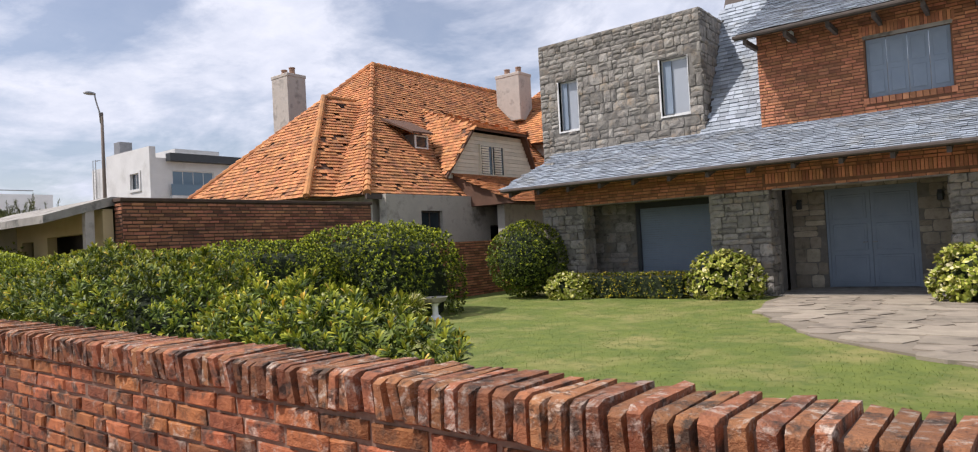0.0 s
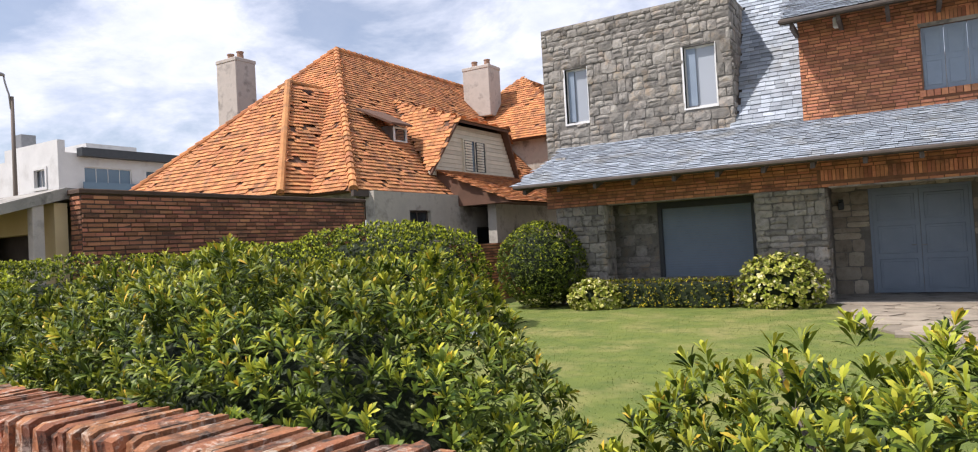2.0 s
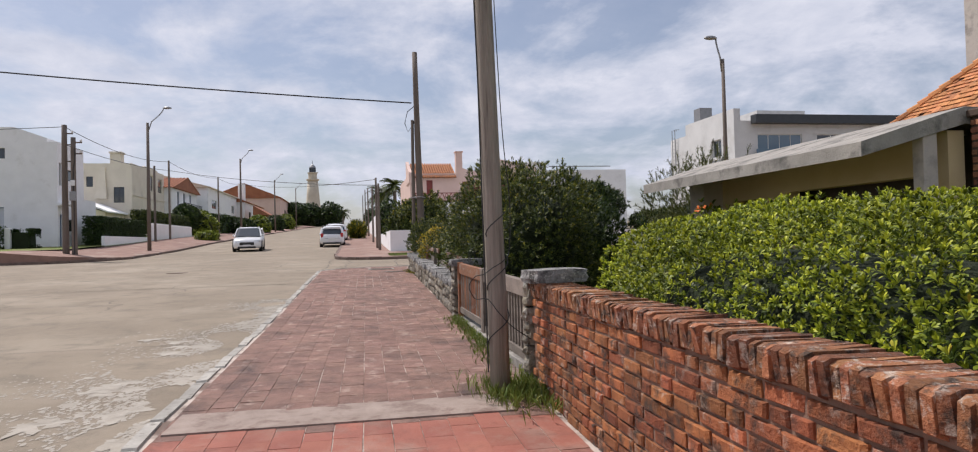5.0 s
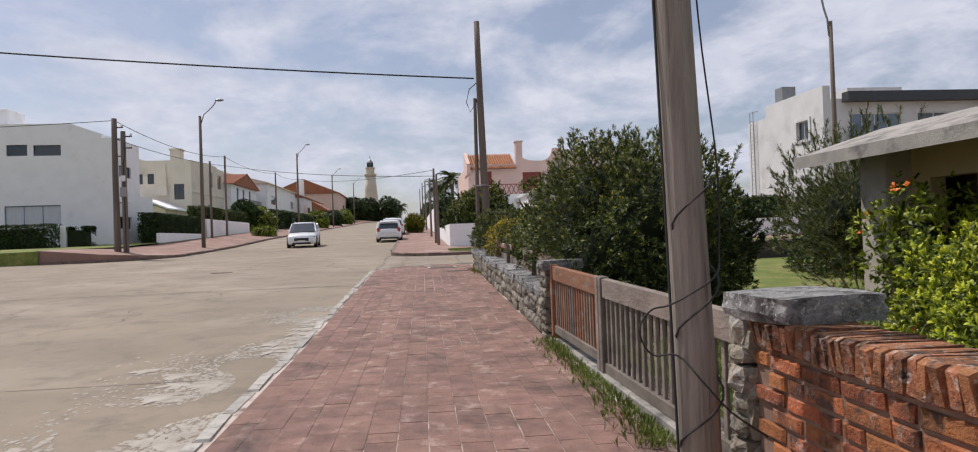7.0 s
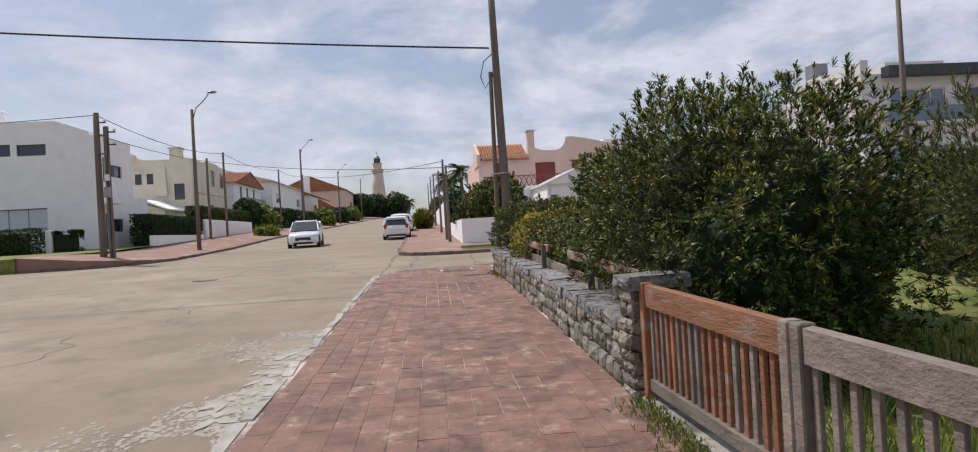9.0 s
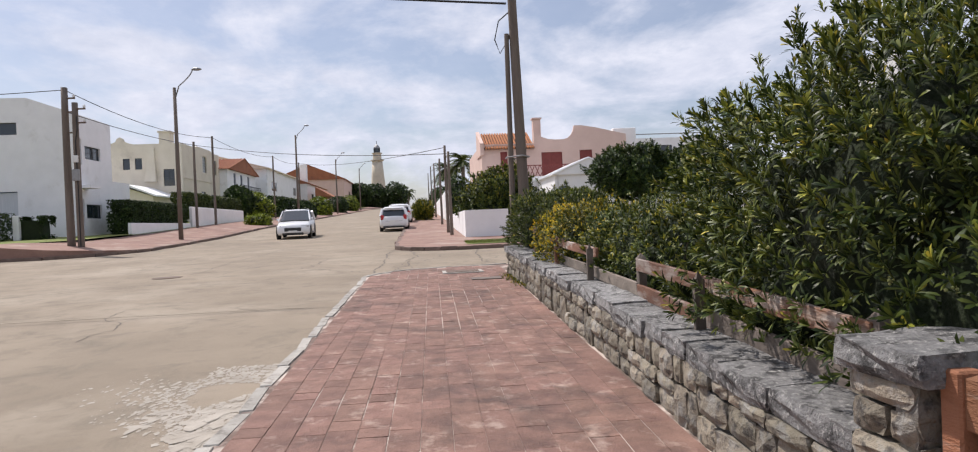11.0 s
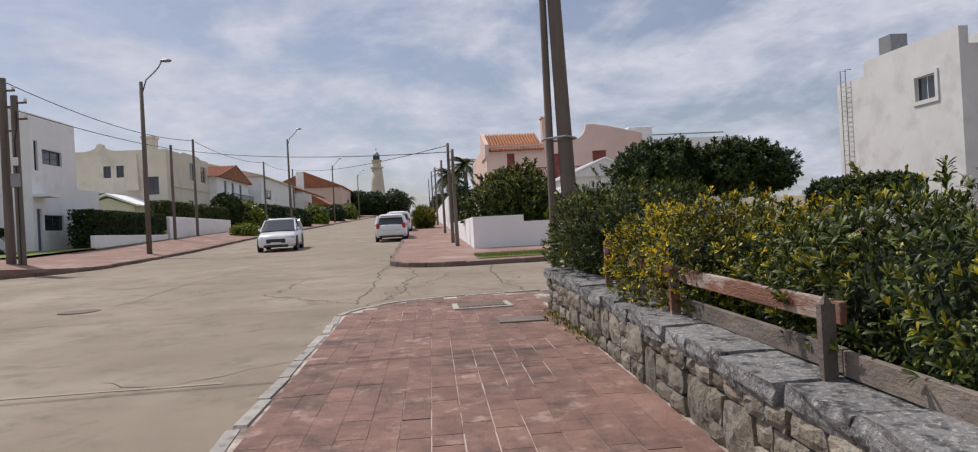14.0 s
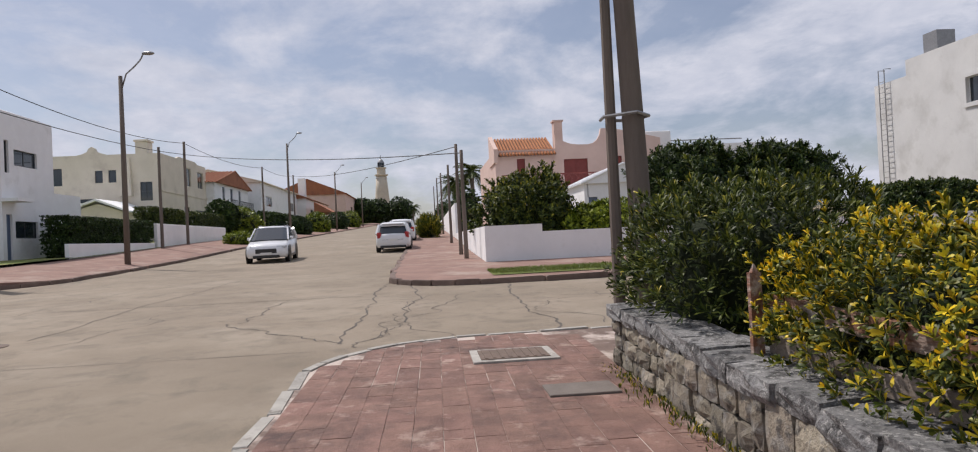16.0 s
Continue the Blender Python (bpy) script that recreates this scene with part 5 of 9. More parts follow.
    for k in range(n):
        a, b = z0 + (z1 - z0) * k / n, z0 + (z1 - z0) * (k + 1) / n
        q = (a - z0) / (z1 - z0)
        part("board", cuboid(f - 0.01, f + 0.03, y0 + (t0 - y0) * q, y1 - (y1 - t1) * q, a, b - 0.012), SIDING, face)

    def tiled_triangle(name, a, b, c, seed):
        """A triangular slope: a thin bed with courses of tiles over it."""
        a, b, c = Vector(a), Vector(b), Vector(c)
        nrm = (b - a).cross(c - a).normalized()
        if nrm.z < 0:
            nrm = -nrm
        bed = add(name, solid([a, b, c, a - nrm * 0.08, b - nrm * 0.08, c - nrm * 0.08], [(0, 1, 2), (3, 5, 4), (0, 3, 4, 1), (1, 4, 5, 2), (2, 5, 3, 0)]), ROOF_BED)
        al = Vector((0, 0, 1)).cross(nrm).normalized()
        rise = nrm.cross(al).normalized()
        us, vs2 = [(p - a).dot(al) for p in (a, b, c)], [(p - a).dot(rise) for p in (a, b, c)]
        u0, v0 = min(us), min(vs2)

        def within(x, q):
            x, q = x + u0, q + v0
            sides = [(us[(k + 1) % 3] - us[k]) * (q - vs2[k]) - (vs2[(k + 1) % 3] - vs2[k]) * (x - us[k]) for k in range(3)]
            return all(v > -0.02 for v in sides) or all(v < 0.02 for v in sides)

        slates(bed, a + al * u0 + rise * v0, al, rise, (max(us) - u0, max(vs2) - v0), int((max(vs2) - v0) / 0.16) + 1, 0.16, 0.2, seed, ROOF_TILE, "tiles", within, 0.02, 0.01, 0.04)

    apex, apex2 = (-19.08, 20.52, 6.62), (-19.08, 21.95, 6.62)
    tiled_triangle("dormer_slope", (f + 0.15, y0 - 0.2, z0 - 0.02), (f + 0.3, t0 - 0.08, z1 + 0.12), apex, 25)
    tiled_triangle("dormer_slope", (f + 0.15, y1 + 0.2, z0 - 0.02), (f + 0.3, t1 + 0.08, z1 + 0.12), apex2, 29)
    tiled_triangle("dormer_hip", (f + 0.35, t0 - 0.1, z1 + 0.09), (f + 0.35, t1 + 0.1, z1 + 0.09), apex, 35)
    tiled_triangle("dormer_hip", (f + 0.3, t1 + 0.1, z1 + 0.12), apex, apex2, 36)
    w = window_parts(root, Matrix.Translation(Vector((f + 0.10, 20.15, 3.72)) - base) @ pose(0, 0, 0, 0, 0, 90), 1.45, 1.15, SIDING, GLASS, (1, 0), 0.07)
    for k in range(2):
        bm = bmesh.new()
        y = 0.06 + k * 0.75
        for q in range(11):
            box(bm, y, y + 0.42, -0.03, -0.005, 0.07 + q * 0.093, 0.07 + q * 0.093 + 0.07)
        part("louvre_shutter", bm, SIDING, w, "weathered cream louvred shutter")
    # small eyebrow window
    sw = window_parts(root, Matrix.Translation(Vector((-17.15, 18.05, 4.72)) - base) @ pose(0, 0, 0, 0, 0, 90), 0.66, 0.48, FRAME_WHITE, GLASS, (0, 0), 0.12)
    add("eyebrow_cheek", solid([(-17.2, 18.02, 4.66), (-17.2, 18.74, 4.66), (-17.2, 18.74, 5.24), (-17.2, 18.02, 5.24), (-17.75, 18.02, 5.24), (-17.75, 18.74, 5.24)], [(0, 1, 2, 3), (0, 3, 4), (1, 5, 2), (3, 2, 5, 4), (0, 4, 5, 1)]), DARK_WOOD)
    add("eyebrow_roof", solid([(-17.0, 17.75, 5.22), (-17.0, 18.85, 5.24), (-18.2, 18.9, 5.80), (-18.2, 17.45, 5.80), (-17.0, 17.75, 5.29), (-17.0, 18.85, 5.30), (-18.2, 18.9, 5.90), (-18.2, 17.45, 5.88)], [(0, 1, 2, 3), (4, 5, 6, 7), (0, 1, 5, 4), (1, 2, 6, 5), (2, 3, 7, 6), (3, 0, 4, 7)]), ROOF_BED)
    # pent roof below the dormer
    pent = add("pent_roof", solid([(-16.6, 18.6, 3.95), (-16.6, 26, 3.95), (-13.3, 26, 2.5), (-13.3, 18.6, 2.5), (-16.6, 18.6, 2.5), (-16.6, 26, 2.5)], [(0, 1, 2, 3), (0, 3, 4), (1, 5, 2), (0, 4, 5, 1), (3, 2, 5, 4)]), ROOF_BED)
    slates(pent, (-13.25, 18.5, 2.5), (0, 1, 0), (-3.3, 0, 1.45), (7.6, 3.5), 22, 0.16, 0.2, 26, ROOF_TILE, "tiles", None, 0.02, 0.04, 0.05)
    # walls
    walls = part("wall_front", holed(11, 3.0, 0.3, [(6.8, 8.2, 1.2, 2.3)]), OLD_RENDER, root)
    walls.matrix_basis = Matrix.Translation(Vector((-26.8, 14.6, -0.15)) - base)
    sidew = part("wall_side", holed(17, 3.0, 0.3, [(1.5, 2.5, 1.5, 2.5), (5.0, 7.2, 1.25, 2.0), (8.2, 9.4, 1.2, 2.3)]), OLD_RENDER, root)
    sidew.matrix_basis = Matrix.Translation(Vector((-15.2, 14.6, -0.15)) - base) @ pose(0, 0, 0, 0, 0, 90)
    for y0, y1, z0, z1 in ((16.1, 17.1, 1.35, 2.35), (19.6, 21.8, 1.1, 1.85), (22.8, 24.0, 1.05, 2.15)):
        window_parts(root, Matrix.Translation(Vector((-15.32, y0, z0)) - base) @ pose(0, 0, 0, 0, 0, 90), y1 - y0, z1 - z0, DARK_WOOD, GLASS, (1, 0))
    window_parts(root, Matrix.Translation(Vector((-20.0, 14.7, 1.05)) - base), 1.4, 1.1, DARK_WOOD, GLASS, (1, 0))
    add("pent_wall", cuboid(-14.4, -14.1, 19.0, 25.8, -0.3, 2.6), OLD_RENDER)
    add("fascia", cuboid(-15.45, -15.36, 14.0, 18.6, 2.70, 2.86), DARK_WOOD)
    add("rear_wall", cuboid(-26.8, -15.3, 31.3, 31.6, -0.3, 2.9), OLD_RENDER)
    # second wing behind
    P, Q = Vector((-18.4, 29.5, 9.0)), Vector((-18.4, 38, 9.0))
    W1, W2, W3, W4 = Vector((-14.2, 26.3, 5.6)), Vector((-22.6, 26.3, 5.6)), Vector((-14.2, 40, 5.6)), Vector((-22.6, 40, 5.6))
    wing = add("wing_roof", solid([P, Q, W1, W2, W3, W4], [(0, 2, 3), (0, 1, 4, 2), (0, 3, 5, 1), (1, 5, 4), (2, 4, 5, 3)]), ROOF_BED)
    up = (P - (W1 + W2) / 2).normalized()
    hh = (P - (W1 + W2) / 2).length
    slates(wing, W2, (1, 0, 0), up, (8.4, hh), int(hh / 0.16), 0.16, 0.2, 27, ROOF_TILE, "tiles", lambda x, s: abs(x - 4.2) < 4.2 * (1 - s / hh), 0.02, 0.02, 0.05)
    up = Vector((P.x - W1.x, 0, P.z - W1.z)).normalized()
    hh = Vector((P.x - W1.x, 0, P.z - W1.z)).length
    slates(wing, W1, (0, 1, 0), up, (13.7, hh), int(hh / 0.16), 0.16, 0.2, 28, ROOF_TILE, "tiles", lambda x, s: x > 3.2 * s / hh, 0.02, 0.02, 0.05)
    bm = bmesh.new()
    box(bm, -22.0, -14.7, 26.8, 39, -0.2, 5.6)
    add("wing_wall", bm, OLD_RENDER)
    # chimneys
    for (x0, x1, y0, y1, z0, z1) in ((-27.2, -26.0, 19.3, 20.3, 5.0, 9.35), (-20.3, -18.9, 27.2, 28.2, 7.0, 9.3)):
        ch = add("chimney", cuboid(x0, x1, y0, y1, z0, z1, 0.03), CHIMNEY_RENDER, "pale grey rendered chimney stack")
        part("chimney_cap", cuboid(x0 - 0.02, x1 + 0.02, y0 - 0.02, y1 + 0.02, z1 - 0.15, z1 + 0.004, 0.02), CHIMNEY_RENDER, ch)
        for dx in (0.3, 0.85):
            pot = lathe([(0.15, 0), (0.14, 0.08), (0.13, 0.28), (0.155, 0.30), (0.15, 0.34)], 10)
            o = part("chimney_pot", pot, POT_CLAY, ch)
            o.location = (x0 + dx * (x1 - x0) / 1.15, (y0 + y1) / 2, z1)


old_house()


# ---------------------------------------------------------------- lean-to with the concrete roof
def lean_to():
    base = Vector((-17, 6, -0.1))
    root = thing("lean_to", base, "low ochre garage lean-to with a sloping concrete slab roof", "shed")
    back = Matrix.Translation(-base)
    pts = []
    for x in (-14.57, -20.0):
        pts += [(x, 5.2, 2.02), (x, 5.2, 2.17), (x, 6.45, 2.54), (x, 11, 2.38), (x, 11, 2.2), (x, 6.45, 2.36)]
    bm = solid(pts, [(0, 1, 2, 5), (5, 2, 3, 4), (6, 11, 8, 7), (11, 10, 9, 8), (0, 6, 7, 1), (1, 7, 8, 2), (2, 8, 9, 3), (3, 9, 10, 4), (4, 10, 11, 5), (5, 11, 6, 0)])
    part("roof_slab", bm, CONCRETE, root, "weathered concrete slab").matrix_basis = back
    wall = part("wall", holed(5.1, 2.4, 0.2, [(0.8, 1.5, 1.1, 1.9), (2.3, 4.7, 1.35, 1.95)]), YELLOW_RENDER, root)
    wall.matrix_basis = Matrix.Translation(Vector((-19.75, 6.3, -0.1)) - base)
    part("backing", cuboid(-19.7, -14.6, 6.9, 7.1, -0.1, 2.3), DARK_WOOD, root).matrix_basis = back
    part("side_wall", cuboid(-19.75, -19.55, 6.5, 11, -0.1, 2.2), YELLOW_RENDER, root).matrix_basis = back
    for x in (-14.75, -19.75):
        part("post", cuboid(x, x + (0.16 if x > -15 else 0.5), 5.95, 6.12 if x > -15 else 6.35, -0.1, 2.3 if x > -15 else 2.2, 0.01), CHIMNEY_RENDER, root).matrix_basis = back


lean_to()


# ---------------------------------------------------------------- stone wall, piers, rail fence and gate
def stone_wall():
    x0, x1, thick = -31.35, -19.66, 0.38
    root = thing("wall_stone", (0, 0, 0), "low wall of squared grey and buff stones with slab coping", "wall", kind="structure")
    n = 12
    pts, fs = [], []
    for k in range(n + 1):
        x = x0 + (x1 - x0) * k / n
        y, z = wall_line(x), ground_height(x)
        pts += [(x, y + 0.03, z - 0.3), (x, y + thick, z - 0.3), (x, y + thick, z + 0.42), (x, y + 0.03, z + 0.42)]
    for k in range(n):
        a, b = 4 * k, 4 * k + 4
        fs += [(a, a + 3, b + 3, b), (a + 1, b + 1, b + 2, a + 2), (a + 3, a + 2, b + 2, b + 3), (a, b, b + 1, a + 1)]
    fs += [(0, 1, 2, 3), (4 * n, 4 * n + 3, 4 * n + 2, 4 * n + 1)]
    part("core", solid(pts, fs), JOINT, root)
    part("return_core", cuboid(x0 + 0.03, x0 + thick, wall_line(x0) + thick, 12, 0.0, 0.83), JOINT, root)
    rng = random.Random(8)
    turn = math.degrees(math.atan(-0.015))
    # lower stones in short bays that step with the slope
    k = 0
    x = x0
    while x < x1 - 0.05:
        w = min(1.45, x1 - x)
        z = ground_height(x + w / 2)
        slope = math.degrees(math.atan((ground_height(x + w) - ground_height(x)) / w))
        m = Matrix.Translation((x, wall_line(x), ground_height(x) - 0.03)) @ pose(0, 0, 0, 0, -slope, turn)
        stone_face(root, m, w, 0.45, 100 + k, WALL_STONE_MESHES, deep=0.12, gap=0.009, row=(0.14, 0.33), run=(0.12, 0.40), proud=0.03)
        x += w
        k += 1
    stone_face(root, pose(x0, wall_line(x0) + 4.0, 0.37, 0, 0, -90), 4.0, 0.47, 140, WALL_STONE_MESHES, deep=0.12, gap=0.009, row=(0.14, 0.33), run=(0.12, 0.40), proud=0.03)
    x = x0 - 0.03
    while x < x1:
        w = min(rng.uniform(0.35, 0.75), x1 - x + 0.01)
        ob = new("coping_slab", rng.choice(SLAB_MESHES))
        ob.parent = root
        slope = math.degrees(math.atan((ground_height(x + w) - ground_height(x)) / w))
        ob.matrix_basis = Matrix.Translation((x + w / 2, wall_line(x) + thick / 2 - 0.01 + rng.uniform(-0.012, 0.012), ground_height(x + w / 2) + 0.47 + rng.uniform(-0.01, 0.01))) @ pose(0, 0, 0, rng.uniform(-2, 2), -slope + rng.uniform(-1, 1), turn) @ Matrix.Diagonal((w - 0.012, thick + 0.06 + rng.uniform(-0.02, 0.03), 0.125, 1))
        x += w
    y = wall_line(x0) + thick + 0.02
    while y < 5.6:
        w = rng.uniform(0.4, 0.7)
        ob = new("coping_slab", rng.choice(SLAB_MESHES))
        ob.parent = root
        ob.matrix_basis = Matrix.Translation((x0 + thick / 2, y + w / 2, 0.88)) @ pose(0, 0, 0, 0, 0, 90) @ Matrix.Diagonal((w - 0.012, thick + 0.06, 0.10, 1))
        y += w


SLAB_MESHES = [slab_mesh("coping_slab", SLAB_STONE, 80 + k) for k in range(8)]
stone_wall()


def gate_pier(x0, x1, z0, z1, label, seed, meshes, cap_from, cap_to, cap_deep):
    y0 = wall_line((x0 + x1) / 2) - 0.03
    root = thing("gate_pier", ((x0 + x1) / 2, y0 + 0.22, z0), label, "pier", "gate piers")
    m = Matrix.Translation(-root.location)
    part("core", cuboid(x0 + 0.04, x1 - 0.04, y0 + 0.04, y0 + 0.42, z0 - 0.1, z1), JOINT, root).matrix_basis = m
    h = z1 - z0
    stone_face(root, m @ pose(x0, y0, z0), x1 - x0, h, seed, meshes, row=(0.07, 0.20), run=(0.16, 0.46), deep=0.12)
    stone_face(root, m @ pose(x1, y0, z0, 0, 0, 90), 0.44, h, seed + 1, meshes, row=(0.07, 0.20), run=(0.16, 0.46), deep=0.12)
    stone_face(root, m @ pose(x0, y0 + 0.44, z0, 0, 0, -90), 0.44, h, seed + 2, meshes, row=(0.07, 0.20), run=(0.16, 0.46), deep=0.12)
    cap = new("cap_slab", SLAB_MESHES[seed % 6])
    cap.parent = root
    cap.matrix_basis = m @ Matrix.Translation(((cap_from + cap_to) / 2, y0 + 0.20, z1 + 0.05)) @ pose(0, 0, 0, 1, -1, 1) @ Matrix.Diagonal((cap_to - cap_from, cap_deep, 0.11, 1))


gate_pier(-19.62, -19.29, 0.06, 0.88, "rough stone gate pier with a granite cap slab", 200, WALL_STONE_MESHES, -19.68, -19.22, 0.50)
gate_pier(-14.36, -14.20, -0.02, 0.905, "narrow stone quoins and granite cap at the brick wall's end", 210, WALL_STONE_MESHES, -14.40, -13.84, 0.44)


GATE_RED = surface("faded_orange_red_wood", (0.15, 0.058, 0.026), (0.34, 0.150, 0.078), 6, 0.85, 0.9, 80, vary="object", amount=0.25, stain=(0.27, 0.21, 0.165), stain_scale=9, stain_cut=(0.55, 0.68), stretch=(0.25, 1, 1))


def gate():
    x0, x1, mid = -19.25, -14.40, -17.15
    root = thing("gate", ((x0 + x1) / 2, wall_line(mid) + 0.1, 0.0), "weathered wooden picket gate with flaking reddish paint", "gate")
    o = root.location.copy()
    m = Matrix.Translation(-o)

    def add(name, bm, mat, label=""):
        ob = part(name, bm, mat, root, label)
        ob.matrix_basis = m
        return ob

    def top(x):
        return 0.93 + (x - x0) * -0.012

    y = wall_line(mid) + 0.08
    for a, b, mat in ((x0, mid, GATE_RED), (mid, x1, OLD_WOOD)):
        add("top_rail", solid([(a, y - 0.02, top(a) - 0.16), (b, y - 0.02, top(b) - 0.16), (b, y + 0.03, top(b) - 0.16), (a, y + 0.03, top(a) - 0.16), (a, y - 0.02, top(a) - 0.008), (b, y - 0.02, top(b) - 0.008), (b, y + 0.03, top(b)), (a, y + 0.03, top(a))],
                              [(0, 1, 2, 3), (4, 5, 6, 7), (0, 1, 5, 4), (1, 2, 6, 5), (2, 3, 7, 6), (3, 0, 4, 7)]), OLD_WOOD if mat is OLD_WOOD else GATE_RED)
        add("bottom_rail", cuboid(a, b, y - 0.015, y + 0.03, 0.10 + (0.06 if a < mid else 0.0), 0.19 + (0.06 if a < mid else 0.0), 0.006), OLD_WOOD)
        n = 19 if a < mid else 20
        for k in range(n):
            x = a + 0.13 + (b - a - 0.26) * k / (n - 1)
            add("picket", cuboid(x - 0.024, x + 0.024, y + 0.003, y + 0.026, 0.15, top(x) - 0.08, 0.004), mat if random.random() < 0.7 else OLD_WOOD)
    for x, mat in ((x0 + 0.045, GATE_RED), (mid - 0.05, OLD_WOOD), (mid + 0.05, OLD_WOOD), (x1 - 0.045, OLD_WOOD)):
        add("stile", cuboid(x - 0.043, x + 0.043, y - 0.035, y + 0.05, 0.04, top(x) + 0.01, 0.008), mat)
    tagged(finish("plinth", cuboid(x0, x1, y - 0.06, y + 0.1, -0.2, 0.10, 0.01), CONCRETE), "low concrete sill under the gate", "sill", kind="structure")


gate()


def rail_fence():
    root = thing("rail_fence", (-25.5, 2.1, 0.7), "low weathered wooden rail fence on the stone wall", "fence")
    m = Matrix.Translation(-root.location)
    posts = [-20.0, -21.7, -23.35, -24.87, -26.9, -28.85]
    for x in posts:
        stout = x in (-20.0, -23.35)
        y, z = wall_line(x) + (0.34 if stout else 0.22), ground_height(x) + 0.50
        w = 0.040 if stout else 0.020
        bm = bmesh.new()
        tall = 0.13 if x < -28 else 0.0
        box(bm, x - w, x + w, y - 0.035, y + 0.035, z, z + 0.37 + tall)
        bmesh.ops.create_cone(bm, cap_ends=False, segments=4, radius1=w * 1.41, radius2=0.004, depth=0.05, matrix=pose(x, y, z + 0.395 + tall, 0, 0, 45))
        part("post", bm, RED_WOOD if x < -26 else OLD_WOOD, root).matrix_basis = m
    for a, b in zip(posts, posts[1:]):
        for k, (lo, hi) in enumerate(((0.03, 0.15), (0.26, 0.37))):
            if k == 1 and a == -23.35:
                continue
            pts = []
            for x in (a, b):
                y, z = wall_line(x) + 0.31, ground_height(x) + 0.50 + random.uniform(-0.012, 0.012)
                pts += [(x, y - 0.02, z + lo), (x, y + 0.015, z + lo), (x, y + 0.015, z + hi), (x, y - 0.02, z + hi)]
            bm = solid(pts, [(0, 1, 2, 3), (4, 7, 6, 5), (0, 3, 7, 4), (1, 5, 6, 2), (3, 2, 6, 7), (0, 4, 5, 1)])
            bmesh.ops.bevel(bm, geom=bm.edges[:], offset=0.005, segments=1, affect="EDGES")
            part("rail", bm, RED_WOOD if k == 1 or -23 < a < -21 else OLD_WOOD, root).matrix_basis = m


rail_fence()


# ---------------------------------------------------------------- poles, lamps and wires
def wood_pole(at, top, r0, r1, material, label, group="utility poles", lean=(0, 0)):
    z = ground_height(at[0])
    root = thing("utility_pole", (at[0], at[1], z), label, "pole", group)
    pts, rs = [], []
    for k in range(9):
        f = k / 8
        pts.append((lean[0] * f + 0.012 * math.sin(3 * f + at[0]), lean[1] * f + 0.012 * math.cos(4 * f), -0.25 + (top - z + 0.25) * f))
        rs.append(r0 + (r1 - r0) * f)
    part("shaft", tube(pts, rs, 14), material, root, smooth=True)
    return root


def eased(points, fine=5):
    """The points with a smooth curve run through them."""
    pts = [Vector(p) for p in points]
    out = []
    for k in range(len(pts) - 1):
        a, b, c, d = pts[max(k - 1, 0)], pts[k], pts[k + 1], pts[min(k + 2, len(pts) - 1)]
        for q in range(fine):
            t = q / fine
            out.append(0.5 * (2 * b + (c - a) * t + (2 * a - 5 * b + 4 * c - d) * t * t + (3 * b - a - 3 * c + d) * t ** 3))
    return out + [pts[-1]]


p1 = wood_pole((-13.98, 1.30), 8.6, 0.084, 0.068, POLE_WOOD, "weathered grey wooden utility pole beside the brick wall", lean=(-0.34, -0.09))
bm = tube([(-0.088 * math.cos(a * 0.5), -0.088 * math.sin(a * 0.5), 0.35 + 0.035 * a) for a in range(34)], 0.005, 6)
part("cable_wrap", bm, BLACK_RUBBER, p1)
part("cable_end", tube(eased([(-0.17, 0.03, 4.6), (-0.13, 0.06, 3.2), (-0.09, 0.09, 2.2), (-0.06, 0.13, 1.6), (-0.02, 0.11, 1.22), (0.07, 0.05, 1.12), (0.07, -0.06, 1.05), (-0.03, -0.11, 1.00), (-0.05, -0.18, 0.98), (-0.05, -0.23, 0.90), (-0.05, -0.18, 0.80), (0.0, -0.09, 0.80), (0.09, -0.02, 0.70), (0.08, 0.09, 0.58), (0.03, 0.26, 0.46)]), 0.004, 6), BLACK_RUBBER, p1, "loose black cable looped round the pole")
part("riser_cable", tube([(-0.02, -0.092, 0.2), (-0.05, -0.098, 1.2), (-0.10, -0.105, 2.6), (-0.22, -0.15, 5.5)], 0.006, 6), BLACK_RUBBER, p1)
p2 = wood_pole((-31.75, 2.36), 7.75, 0.125, 0.085, DARK_POLE, "tall brown wooden utility pole at the wall's corner", lean=(-0.45, -0.05))
part("brace_pole", tube([(-0.1, -0.26, -0.2), (-0.32, -0.20, 5.0)], [0.065, 0.05], 10), DARK_POLE, p2, "thinner wooden pole strapped alongside")
part("strap", tube([(-0.26 + 0.02, -0.33, 2.35), (-0.1, -0.33, 2.36), (0.03, -0.02, 2.38), (-0.1, 0.14, 2.36), (-0.26, 0.02, 2.34), (-0.28, -0.25, 2.35)], 0.018, 6), METAL, p2)
cable = [(-31.5 + 0.3 * f, 2.1 - 27 * f, 5.88 + 2.2 * f - 0.96 * f * (1 - f)) for f in [k / 24 for k in range(25)]]
tagged(finish("overhead_cable", tube(cable, 0.022, 6), BLACK_RUBBER), "black overhead cable spanning the street from a pole", "cable")
